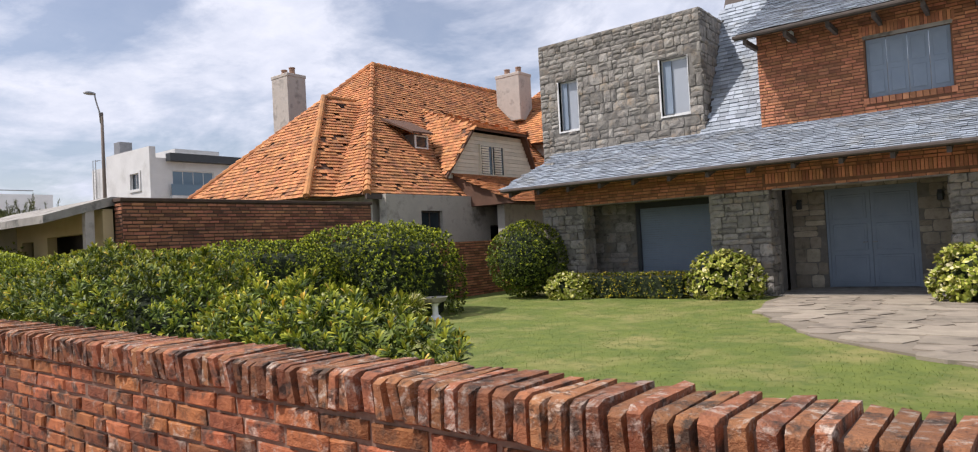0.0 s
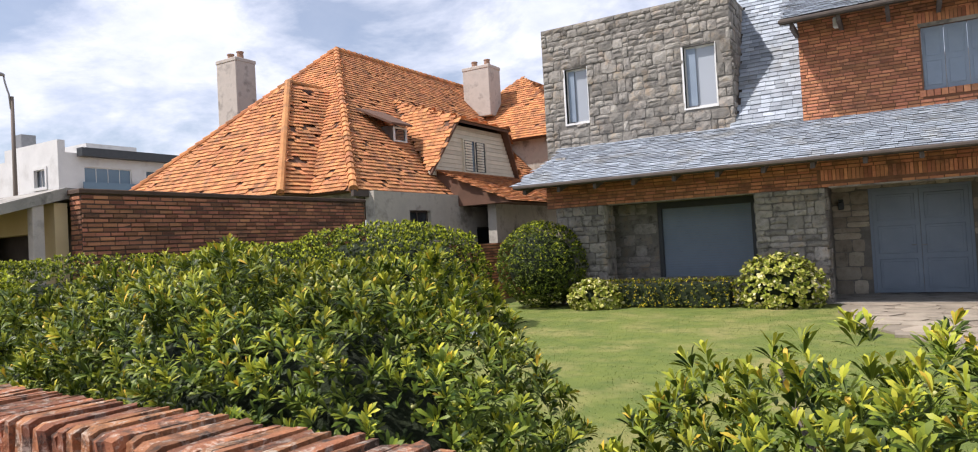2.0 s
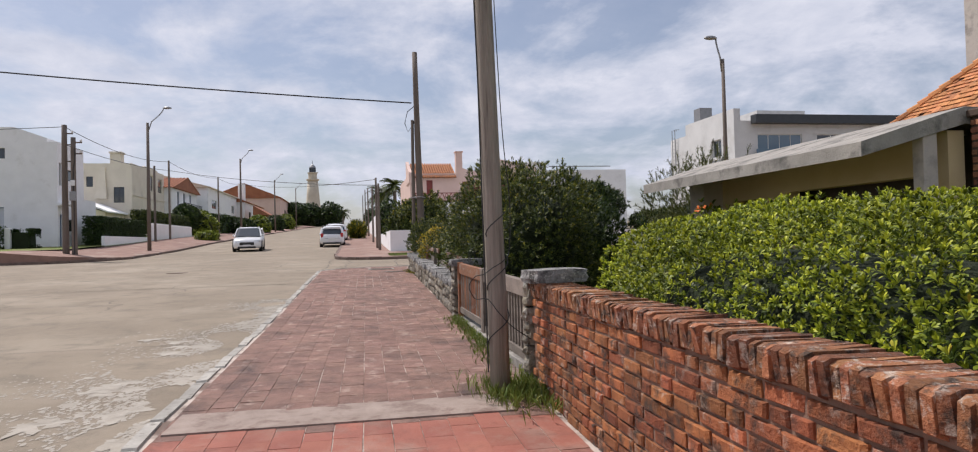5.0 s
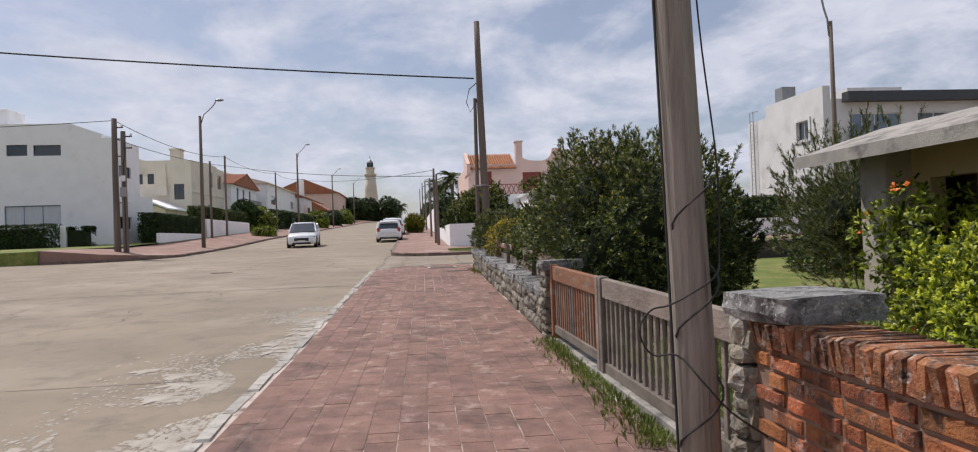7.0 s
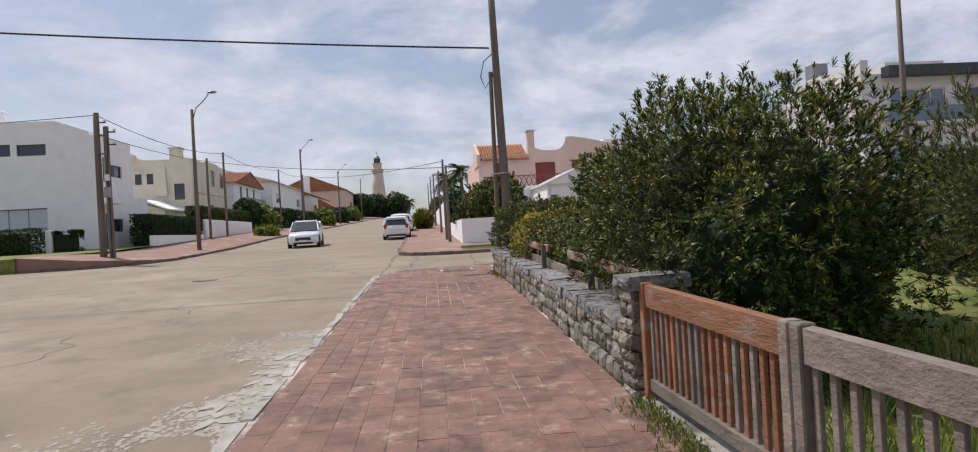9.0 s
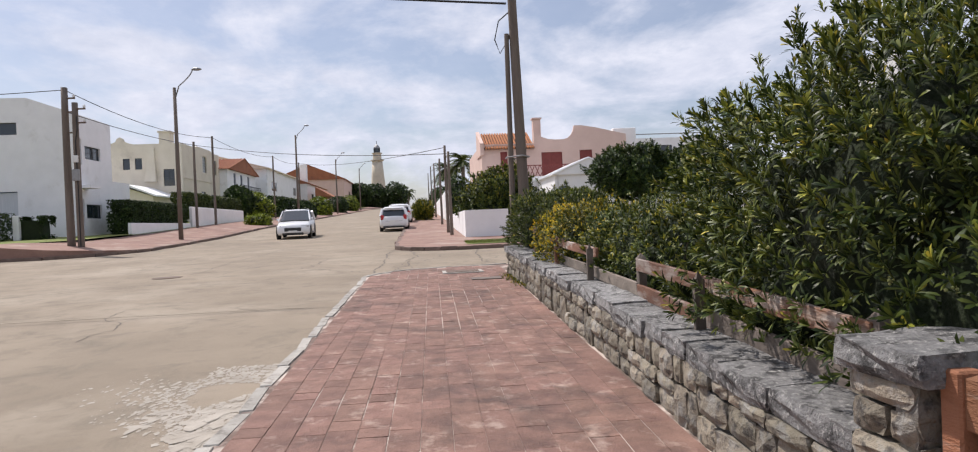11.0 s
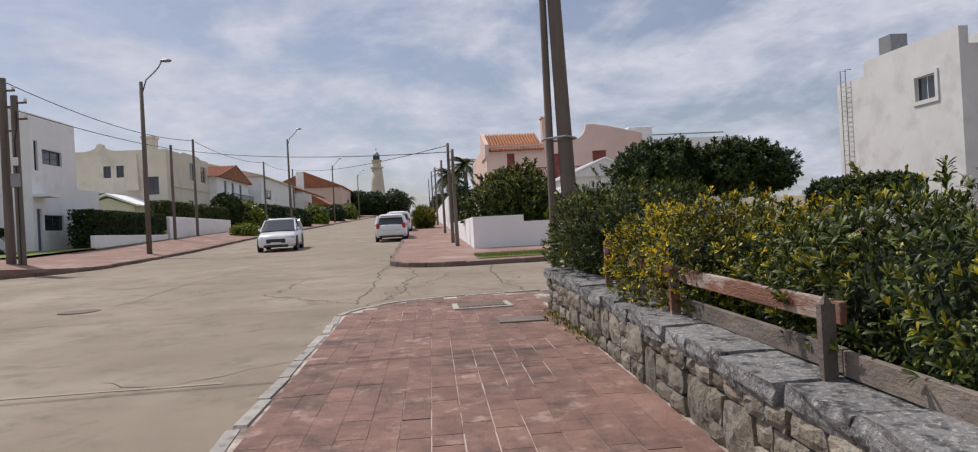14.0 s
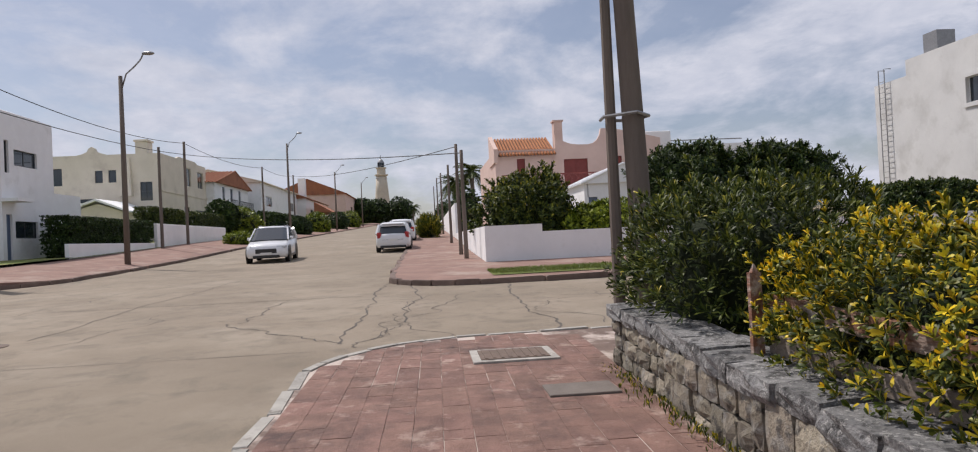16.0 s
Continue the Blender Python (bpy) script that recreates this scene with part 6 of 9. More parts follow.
part("cable_loop", tube([(-0.35, -0.1, 5.5), (-0.4, -0.35, 5.3), (-0.38, -0.45, 4.9), (-0.36, -0.35, 4.6), (-0.35, -0.15, 4.9), (-0.33, -0.08, 5.2)], 0.014, 6), BLACK_RUBBER, p2)
def pole_hardware(root, levels):
    for k, h in enumerate(levels):
        part("bracket", cuboid(-0.05, 0.05, 0.08, 0.42, h, h + 0.06, 0.006), IRON, root)
        part("insulator", lathe([(0.02, 0), (0.06, 0.02), (0.05, 0.07), (0.065, 0.09), (0.03, 0.14)], 10), FRAME_WHITE, root, "pale ceramic insulator").location = (0, 0.38, h + 0.06)


p3 = wood_pole((-49.4, -15.0), 8.05, 0.17, 0.13, DARK_POLE, "thick brown wooden utility pole across the street")
pole_hardware(p3, (5.2, 6.1, 6.7))
p4 = wood_pole((-49.2, -14.5), 7.35, 0.14, 0.12, DARK_POLE, "second brown wooden pole standing beside a thicker one")
part("meter_box", cuboid(0.10, 0.26, -0.14, 0.14, 3.1, 3.6, 0.02), METAL, p4, "small grey meter box")
part("meter_box", cuboid(0.10, 0.22, -0.10, 0.10, 3.9, 4.2, 0.02), FRAME_WHITE, p4, "small white junction box")
part("riser_cable", tube([(0.15, 0.05, 0.1), (0.15, 0.05, 3.1), (0.14, 0.02, 4.8), (0.22, 0.15, 5.3), (0.10, 0.1, 5.9)], 0.025, 6), BLACK_RUBBER, p4)
pole_hardware(p4, (5.6, 6.2))
for x, y, top in ((-72.6, -15.4, 8.85), (-68.1, -15.4, 7.9), (-94.8, -15.4, 9.5), (-111, -15.4, 10.2)):
    wood_pole((x, y), top, 0.10, 0.08, DARK_POLE, "slim weathered wooden pole on the footway across the street")
for x, y, top in ((-53.0, 1.55, 5.4), (-50.2, 1.6, 4.8), (-64.5, 1.6, 5.8), (-82, 1.6, 7.0), (-100, 1.6, 8.2), (-125, 1.6, 9.2)):
    wood_pole((x, y), top, 0.085, 0.06, DARK_POLE, "dark wooden pole on the footway beyond the junction")


def wire(a, b, sag, name="overhead_wire", r=0.018):
    a, b = Vector(a), Vector(b)
    pts = [a.lerp(b, k / 14) - Vector((0, 0, 4 * sag * (k / 14) * (1 - k / 14))) for k in range(15)]
    tagged(finish(name, tube(pts, r, 5), BLACK_RUBBER), "thin black wire strung between poles", "wire", "street wires")


wire((-49.4, -15.0, 7.95), (-72.6, -15.4, 8.75), 0.5)
wire((-49.4, -15.0, 7.0), (-72.6, -15.4, 8.0), 0.25)
wire((-72.6, -15.4, 8.75), (-94.8, -15.4, 9.4), 0.4)
wire((-94.8, -15.4, 9.4), (-111, -15.4, 10.1), 0.3)
wire((-49.4, -15.0, 7.95), (-49.0, -42, 8.0), 0.4)
wire((-72.6, -15.4, 8.0), (-50.2, 1.6, 4.7), 0.3)
wire((-111, -15.4, 10.1), (-53.0, 1.55, 5.3), 0.5)


def street_lamp(x, y, top, towards=1, material=None, arm=0.95, rise=1.05, slim=1.0):
    z = ground_height(x)
    root = thing("street_lamp", (x, y, z), "tall street lamp with a curved arm on a dark pole", "street lamp", "street lamps")
    h = top - z
    part("pole", tube([(0, 0, -0.3), (0, 0, h * 0.5), (0, 0, h)], [0.13 * slim, 0.11 * slim, 0.085 * slim], 12), material or DARK_POLE, root, smooth=True)
    pts = [(0.0, towards * 0.06, h - 0.5)] + [(0.0, towards * (0.06 + arm * math.sin(a * math.pi / 16)), h - 0.1 + rise * (a / 7) ** 0.9) for a in range(1, 8)]
    part("arm", tube(pts, 0.035, 8), METAL, root, smooth=True)
    p = pts[-1]
    head = bmesh.new()
    bmesh.ops.create_uvsphere(head, u_segments=12, v_segments=8, radius=1)
    for v in head.verts:
        v.co = Vector((p[0] + v.co.x * 0.13, p[1] + towards * 0.22 + v.co.y * 0.28, p[2] + 0.02 + v.co.z * (0.10 if v.co.z > 0 else 0.07)))
    part("lamp_head", head, METAL, root, smooth=True)


street_lamp(-56.9, -12.85, 9.45)
street_lamp(-93.5, -12.7, 11.5)
street_lamp(-129, -12.7, 12.2)
street_lamp(-172, -12.7, 14.2)
street_lamp(-33.75, 14.65, 8.22, -1, arm=0.22, rise=0.9, slim=0.75)


# ---------------------------------------------------------------- houses along the street
def building(name, x0, x1, y0, y1, z1, material, label, windows=(), parapet=0.3, z0=None, frame_mat=None, glass=None):
    """Four walls with real openings, a flat roof inside a parapet; windows: (face, a0, a1, z0, z1, bars) in world metres along the face."""
    z0 = ground_height((x0 + x1) / 2) - 1.2 if z0 is None else z0
    base = Vector(((x0 + x1) / 2, (y0 + y1) / 2, z0))
    root = thing(name, base, label, "house")
    faces = {"+y": (Matrix.Translation(Vector((x1, y1, z0)) - base) @ pose(0, 0, 0, 0, 0, 180), x1 - x0, lambda a, b: (x1 - b, x1 - a)),
             "-y": (Matrix.Translation(Vector((x0, y0, z0)) - base), x1 - x0, lambda a, b: (a - x0, b - x0)),
             "+x": (Matrix.Translation(Vector((x1, y0, z0)) - base) @ pose(0, 0, 0, 0, 0, 90), y1 - y0, lambda a, b: (a - y0, b - y0)),
             "-x": (Matrix.Translation(Vector((x0, y1, z0)) - base) @ pose(0, 0, 0, 0, 0, -90), y1 - y0, lambda a, b: (y1 - b, y1 - a))}
    for key, (m, width, conv) in faces.items():
        mine = [(w, conv(w[1], w[2])) for w in windows if w[0] == key]
        inset = 0.25 if key in ("+x", "-x") else 0.0
        mine = [(w, (c[0] - inset, c[1] - inset)) for w, c in mine]
        m, width = m @ Matrix.Translation((inset, 0, 0)), width - 2 * inset
        wall = part("wall", holed(width, z1 - z0, 0.25, [(c[0], c[1], w[3] - z0, w[4] - z0) for w, c in mine]), material, root)
        wall.matrix_basis = m
        for w, c in mine:
            fm = w[6] if len(w) > 6 else frame_mat
            gm = w[7] if len(w) > 7 else glass
            window_parts(root, m @ Matrix.Translation((c[0], 0.10, w[3] - z0)), c[1] - c[0], w[4] - w[3], fm, gm, w[5])
    part("roof", cuboid(x0 - base.x + 0.25, x1 - base.x - 0.25, y0 - base.y + 0.25, y1 - base.y - 0.25, z1 - z0 - parapet - 0.2, z1 - z0 - parapet), CONCRETE, root)
    return root


# white corner house
wh = building("white_house", -62.7, -58.2, -40, -18.7, 8.4, WHITE, "flat-roofed white rendered house on the corner", [
    ("+y", -61.2, -59.25, 6.0, 6.75, (1, 0)), ("+y", -61.1, -59.2, 2.6, 3.4, (1, 0)), ("+y", -58.85, -58.5, 5.6, 7.1, (0, 0)), ("+y", -58.95, -58.5, 1.3, 3.7, (0, 0), BLUE_JOINERY, BLUE_JOINERY),
    ("+x", -25.0, -23.75, 7.35, 8.05, (0, 0)), ("+x", -23.4, -21.75, 7.33, 8.0, (0, 0)), ("+x", -25.2, -21.85, 2.1, 4.2, (2, 0), BLUE_JOINERY, CURTAIN)], frame_mat=FRAME_DARK)
o = wh.location
bm = solid([Vector(p) - o for x in (-58.2, -62.7) for p in ((x, -40, 8.4), (x, -19.3, 8.4), (x, -19.3, 8.65), (x, -21.2, 9.35), (x, -40, 9.4))], [(0, 1, 2, 3, 4), (9, 8, 7, 6, 5), (0, 5, 6, 1), (1, 6, 7, 2), (2, 7, 8, 3), (3, 8, 9, 4), (4, 9, 5, 0)])
part("raked_parapet", bm, WHITE, wh)
o = wh.location
part("wing", cuboid(-66.5 - o.x, -62.72 - o.x, -30 - o.y, -19.2 - o.y, 0, 5.0 - o.z), WHITE, wh)
part("canopy", cuboid(-59.3 - o.x, -58.0 - o.x, -18.7 - o.y, -17.9 - o.y, 4.25 - o.z, 4.4 - o.z), WHITE, wh)
part("roof_tank", cuboid(-61.5 - o.x, -59.5 - o.x, -29 - o.y, -25.5 - o.y, 9.3 - o.z, 10.6 - o.z, 0.05), WHITE, wh)

# cream house: broad end towards the junction, long front along the street
ch = building("cream_house", -106.3, -92.8, -42, -24.2, 10.95, CREAM, "large cream rendered house with a curved gable and small square windows", [
    ("+x", -30.1, -29.4, 8.35, 9.5, (0, 0)), ("+x", -28.9, -28.2, 8.35, 9.5, (0, 0)), ("+x", -26.1, -25.0, 6.55, 8.3, (1, 1)), ("+x", -33.9, -33.0, 8.2, 9.8, (0, 0)), ("+x", -32.4, -29.8, 6.3, 6.9, (2, 0)),
    ("+y", -101.3, -99.7, 8.4, 10.3, (1, 0), CREAM), ("+y", -105.3, -103.4, 8.4, 10.2, (1, 0), CREAM), ("+y", -100.6, -98.9, 4.6, 6.2, (1, 0)), ("+y", -105.5, -102.5, 4.6, 6.0, (2, 0))], frame_mat=FRAME_DARK)
o = ch.location


def scroll_gable(across, profile, m):
    bm = prism([(y, -z) for y, z in profile], 0, 0.25)
    g = part("curved_gable", bm, CREAM, ch)
    g.matrix_basis = m


bump = [(-1.4, 0), (-0.9, 0.12), (-0.45, 0.3), (-0.3, 0.62), (0.0, 0.78), (0.3, 0.62), (0.45, 0.3), (0.9, 0.12), (1.4, 0)]
scroll_gable("y", bump, Matrix.Translation(Vector((-92.8, -30.3, 10.95)) - o) @ pose(0, 0, 0, 0, 0, 90) @ pose(0, 0, 0, -90, 0, 0))
low = [(-3.4, 0), (-3.1, 0.15), (-2.4, 0.22), (2.2, 0.22), (2.6, 0.1), (3.0, 0)]
scroll_gable("x", low, Matrix.Translation(Vector((-100.0, -24.45, 10.95)) - o) @ pose(0, 0, 0, -90, 0, 0))
part("string_course", cuboid(-106.3 - o.x, -92.9 - o.x, -24.2 - o.y, -24.12 - o.y, 7.35 - o.z, 7.5 - o.z), CREAM, ch)
st = part("chimney", cuboid(-94.3 - o.x, -93.0 - o.x, -26.5 - o.y, -25.4 - o.y, 10.6 - o.z, 12.1 - o.z, 0.03), CREAM, ch)
part("chimney_cap", cuboid(-94.4 - o.x, -92.9 - o.x, -26.6 - o.y, -25.3 - o.y, 12.1 - o.z, 12.3 - o.z, 0.02), CREAM, ch)
part("flue_wall", solid([Vector(p) - o for p in ((-92.8, -27.4, 10.5), (-92.8, -26.9, 10.5), (-92.8, -26.7, 7.0), (-92.8, -27.9, 7.0), (-92.55, -27.4, 10.5), (-92.55, -26.9, 10.5), (-92.3, -26.7, 7.0), (-92.3, -27.9, 7.0))], [(0, 1, 2, 3), (4, 7, 6, 5), (0, 4, 5, 1), (1, 5, 6, 2), (2, 6, 7, 3), (3, 7, 4, 0)]), CREAM, ch)
part("garage", cuboid(-92.75 - o.x, -86.5 - o.x, -34 - o.y, -28.6 - o.y, 0, 6.1 - o.z), WHITE, ch, "low white annexe")
part("annexe_roof", solid([Vector(p) - o for p in ((-86.2, -30.2, 5.40), (-86.2, -27.2, 6.40), (-86.2, -24.6, 5.30), (-92.7, -30.2, 5.40), (-92.7, -27.2, 6.40), (-92.7, -24.6, 5.30), (-86.2, -30.2, 5.25), (-86.2, -27.2, 6.20), (-86.2, -24.6, 5.15), (-92.7, -30.2, 5.25), (-92.7, -27.2, 6.20), (-92.7, -24.6, 5.15))],
                          [(0, 1, 4, 3), (1, 2, 5, 4), (6, 9, 10, 7), (7, 10, 11, 8), (0, 6, 7, 1), (1, 7, 8, 2), (3, 4, 10, 9), (4, 5, 11, 10), (0, 3, 9, 6), (2, 8, 11, 5)]), WHITE, ch)
part("annexe_wall", solid([Vector(p) - o for p in ((-86.6, -28.6, 1.5), (-86.6, -25.0, 1.5), (-86.6, -25.0, 5.20), (-86.6, -27.2, 6.00), (-86.6, -28.6, 5.60), (-92.7, -28.6, 1.5), (-92.7, -25.0, 1.5), (-92.7, -25.0, 5.20), (-92.7, -27.2, 6.00), (-92.7, -28.6, 5.60))],
                          [(0, 1, 2, 3, 4), (9, 8, 7, 6, 5), (0, 5, 6, 1), (1, 6, 7, 2), (2, 7, 8, 3), (3, 8, 9, 4), (4, 9, 5, 0)]), CREAM, ch)


def pitched(root, x0, x1, y0, y1, z0, z1, along="y", material=None, over=0.4):
    """A gable roof with a ribbed tile surface as a part of a house."""
    o = root.location
    if along == "y":
        xm = (x0 + x1) / 2
        pts = [(x0 - over, y0 - over, z0), (xm, y0 - over, z1), (x1 + over, y0 - over, z0), (x0 - over, y1 + over, z0), (xm, y1 + over, z1), (x1 + over, y1 + over, z0)]
    else:
        ym = (y0 + y1) / 2
        pts = [(x0 - over, y0 - over, z0), (x0 - over, ym, z1), (x0 - over, y1 + over, z0), (x1 + over, y0 - over, z0), (x1 + over, ym, z1), (x1 + over, y1 + over, z0)]
    roof = part("roof", solid([Vector(p) - o for p in pts], [(0, 1, 2), (3, 5, 4), (0, 3, 4, 1), (1, 4, 5, 2), (0, 2, 5, 3)]), material or ROOF_TILE, root)
    bm = bmesh.new()
    for i0, i1, j0, j1 in ((0, 3, 1, 4), (2, 5, 1, 4)):
        a, b, c, d = (Vector(pts[k]) - o for k in (i0, i1, j0, j1))
        n = max(4, int((b - a).length / 0.45))
        for k in range(n + 1):
            t = tube([a.lerp(b, k / n) + Vector((0, 0, 0.03)), c.lerp(d, k / n) + Vector((0, 0, 0.03))], 0.09, 6)
            me = bpy.data.meshes.new("tmp")
            t.to_mesh(me)
            t.free()
            bm.from_mesh(me)
            bpy.data.meshes.remove(me)
    part("tile_ribs", bm, material or ROOF_TILE, roof)["kind"] = "stuff"


RED_TILE = surface("red_clay_tile", (0.24, 0.085, 0.045), (0.42, 0.17, 0.085), 1.2, 0.9, 0.3, 30, stain=(0.25, 0.1, 0.06), stain_scale=0.8)
h3 = building("gabled_white_house", -113, -98, -27, -21, 8.4, WHITE, "white house with a red tiled gable roof and a balcony", [
    ("+y", -102.2, -101.0, 6.0, 8.1, (0, 0)), ("+y", -105.6, -104.4, 6.0, 8.1, (0, 0)), ("+y", -109.4, -108.2, 6.0, 8.1, (0, 0)), ("+y", -108, -103, 3.0, 4.8, (2, 0)), ("+x", -25, -23.5, 5.5, 7, (1, 0))], 0.1, frame_mat=BLUE_JOINERY)
pitched(h3, -113, -98, -27, -21, 8.4, 10.3, "y", RED_TILE)
o = h3.location
bal = part("balcony", cuboid(-111 - o.x, -100 - o.x, -21 - o.y, -19.8 - o.y, 5.5 - o.z, 5.7 - o.z), WHITE, h3)
for k in range(22):
    part("baluster", cuboid(-111 + k * 0.5 - o.x, -110.94 + k * 0.5 - o.x, -19.9 - o.y, -19.85 - o.y, 5.7 - o.z, 6.5 - o.z), FRAME_DARK, bal)
part("handrail", cuboid(-111 - o.x, -100 - o.x, -19.93 - o.y, -19.83 - o.y, 6.5 - o.z, 6.56 - o.z), FRAME_DARK, bal)
h3.location += Vector((-8.3, -2.3, 0.9))
h4 = building("low_white_house", -144, -117, -34, -20.5, 10.2, WHITE, "white rendered house with a shallow gable", [
    ("+y", -124, -120, 7.0, 8.4, (1, 0)), ("+y", -136, -128, 3.6, 6, (3, 0)), ("+y", -141, -138, 7, 8.4, (1, 0))], 0.1, frame_mat=FRAME_WHITE)
pitched(h4, -144, -117, -34, -20.5, 10.1, 12.0, "x", CREAM)
h4.location += Vector((-6.0, -1.5, 0.5))
h5 = building("far_red_roof_house", -176, -150, -34, -20.5, 10.0, WHITE, "far white house under a steep red tile roof", [("+y", -168, -164, 6.5, 8.2, (1, 0)), ("+y", -158, -155, 6.5, 8.2, (1, 0))], 0.1, frame_mat=FRAME_DARK)
pitched(h5, -176, -150, -34, -20.5, 9.9, 12.6, "x", RED_TILE)
o = h5.location
part("porch_roof", solid([Vector(p) - o for p in ((-158, -18.5, 9.0), (-146, -18.5, 9.0), (-146, -15.5, 7.2), (-158, -15.5, 7.2), (-158, -18.5, 7.2), (-146, -18.5, 7.2))], [(0, 1, 2, 3), (0, 3, 4), (1, 5, 2), (0, 4, 5, 1), (3, 2, 5, 4)]), RED_TILE, h5)
part("chimney", cuboid(-153 - o.x, -151.6 - o.x, -22 - o.y, -20.8 - o.y, 9 - o.z, 13.6 - o.z), WHITE, h5)
h6 = building("far_pink_house", -215, -185, -34, -17.5, 13.0, PINK, "far salmon rendered house", [("+y", -200, -196, 8.5, 10.5, (1, 0)), ("+x", -26, -23, 9, 11, (1, 0))], 0.1, frame_mat=FRAME_DARK)
pitched(h6, -215, -185, -34, -17.5, 12.9, 16.5, "x", RED_TILE)

# garden walls and hedges across the street
for x0, x1, top in ((-68.6, -58.4, 2.22), (-83.6, -69.0, 3.4)):
    tagged(finish("wall_white_low", cuboid(x0, x1, -16.2, -16.0, 0.5, top, 0.02), WHITE), "white rendered garden wall along the footway", "wall", kind="structure")
tagged(finish("lawn_strip", solid([(-46.6, -40, 0.95), (-46.62, -17.5, 1.30), (-49.3, -17.2, 1.345), (-49.3, -40, 1.30), (-51.5, -15.75, 1.40), (-58.4, -15.7, 1.60), (-58.4, -40, 1.60), (-46.58, -40, 0.6), (-46.58, -17.5, 0.6)], [(0, 1, 2, 3), (2, 4, 5), (2, 5, 6, 3), (7, 8, 1, 0)]), LAWN), "green lawn in front of the white house", "lawn", kind="structure")
tagged(finish("far_gardens", solid([(-58.2, -60, 1.54), (-58.2, -15.75, 1.54), (-72.5, -15.75, 2.08), (-240, -15.75, 7.6), (-240, -60, 7.6), (-72.5, -60, 2.08)], [(0, 1, 2, 5), (5, 2, 3, 4)]), LAWN), "garden ground across the street", "ground", kind="structure")
tagged(finish("next_gardens", solid([(-47.9, 2.1, 0.7), (-47.9, 60, 0.7), (-72.5, 60, 1.65), (-240, 60, 7.1), (-240, 2.1, 7.1), (-72.5, 2.1, 1.65)], [(0, 1, 2, 5), (5, 2, 3, 4)]), EARTH), "garden ground beyond the junction", "ground", kind="structure")
tagged(finish("verge", solid([(-42.2, 1.8, 0.67), (-42.2, 30, 0.67), (-44.2, 30, 0.72), (-44.2, 1.8, 0.72)], [(0, 1, 2, 3)]), LAWN), "narrow grass verge in the corner pavement", "verge", kind="structure")

# white wall on the far corner
nx = -47.7
bm = prism([(nx, 2.1), (nx, 4.0), (nx - 0.2, 4.0), (nx - 0.2, 2.3), (-72, 2.45), (-72, 2.2)], 0.4, 1.97)
tagged(finish("wall_corner", bm, WHITE), "plain white rendered corner garden wall", "wall", kind="structure")
tagged(finish("wall_corner_low", cuboid(nx - 0.2, nx, 4.0, 40, 0.4, 1.72), WHITE), "lower run of the white corner wall", "wall", kind="structure")
tagged(finish("wall_far_white", cuboid(-130, -72.0, 2.2, 2.4, 1.2, 4.0), WHITE), "white garden wall running up the street", "wall", kind="structure")

# pink house
ph = building("pink_house", -90, -76, 5.5, 18.0, 7.9, PINK, "salmon-pink house with a curved gable and an orange tiled roof", [
    ("+x", 7.1, 7.7, 5.9, 7.25, (0, 0)), ("+x", 10.6, 12.4, 5.0, 7.1, (1, 0)), ("+x", 13.9, 15.0, 6.0, 7.2, (1, 0))], 0.1, frame_mat=RED_JOINERY, glass=RED_JOINERY)
o = ph.location
part("terrace", cuboid(-76 - o.x, -73.0 - o.x, 5.5 - o.y, 14 - o.y, 0, 4.9 - o.z), WHITE, ph)
rail = part("railing", cuboid(-73.05 - o.x, -72.98 - o.x, 5.6 - o.y, 12.4 - o.y, 5.75 - o.z, 5.82 - o.z), RED_JOINERY, ph)
for k in range(16):
    y = 5.7 + k * 0.42
    part("baluster", solid([Vector(p) - o for p in ((-73.03, y, 4.9), (-73.03, y + 0.06, 4.9), (-73.03, y + 0.42, 5.76), (-73.03, y + 0.36, 5.76), (-72.99, y, 4.9), (-72.99, y + 0.06, 4.9), (-72.99, y + 0.42, 5.76), (-72.99, y + 0.36, 5.76))], [(0, 1, 2, 3), (4, 5, 6, 7), (0, 1, 5, 4), (1, 2, 6, 5), (2, 3, 7, 6), (3, 0, 4, 7)]), RED_JOINERY, rail)
    part("baluster", solid([Vector(p) - o for p in ((-73.03, y + 0.36, 4.9), (-73.03, y + 0.42, 4.9), (-73.03, y + 0.06, 5.76), (-73.03, y, 5.76), (-72.98, y + 0.36, 4.9), (-72.98, y + 0.42, 4.9), (-72.98, y + 0.06, 5.76), (-72.98, y, 5.76))], [(0, 1, 2, 3), (4, 5, 6, 7), (0, 1, 5, 4), (1, 2, 6, 5), (2, 3, 7, 6), (3, 0, 4, 7)]), RED_JOINERY, rail)
roof = part("tiled_roof", solid([Vector(p) - o for p in ((-75.6, 5.75, 7.45), (-75.6, 10.0, 7.45), (-79.5, 10.0, 9.15), (-79.5, 5.75, 9.15), (-79.5, 5.75, 7.45), (-79.5, 10.0, 7.45))], [(0, 1, 2, 3), (0, 3, 4), (1, 5, 2), (2, 5, 4, 3), (0, 4, 5, 1)]), ROOF_BED, ph)
for k in range(18):
    y = 5.9 + k * 0.235
    part("tile_rib", tube([Vector((-75.55, y, 7.5)) - o, Vector((-79.5, y, 9.2)) - o], 0.088, 6), ROOF_TILE, roof)
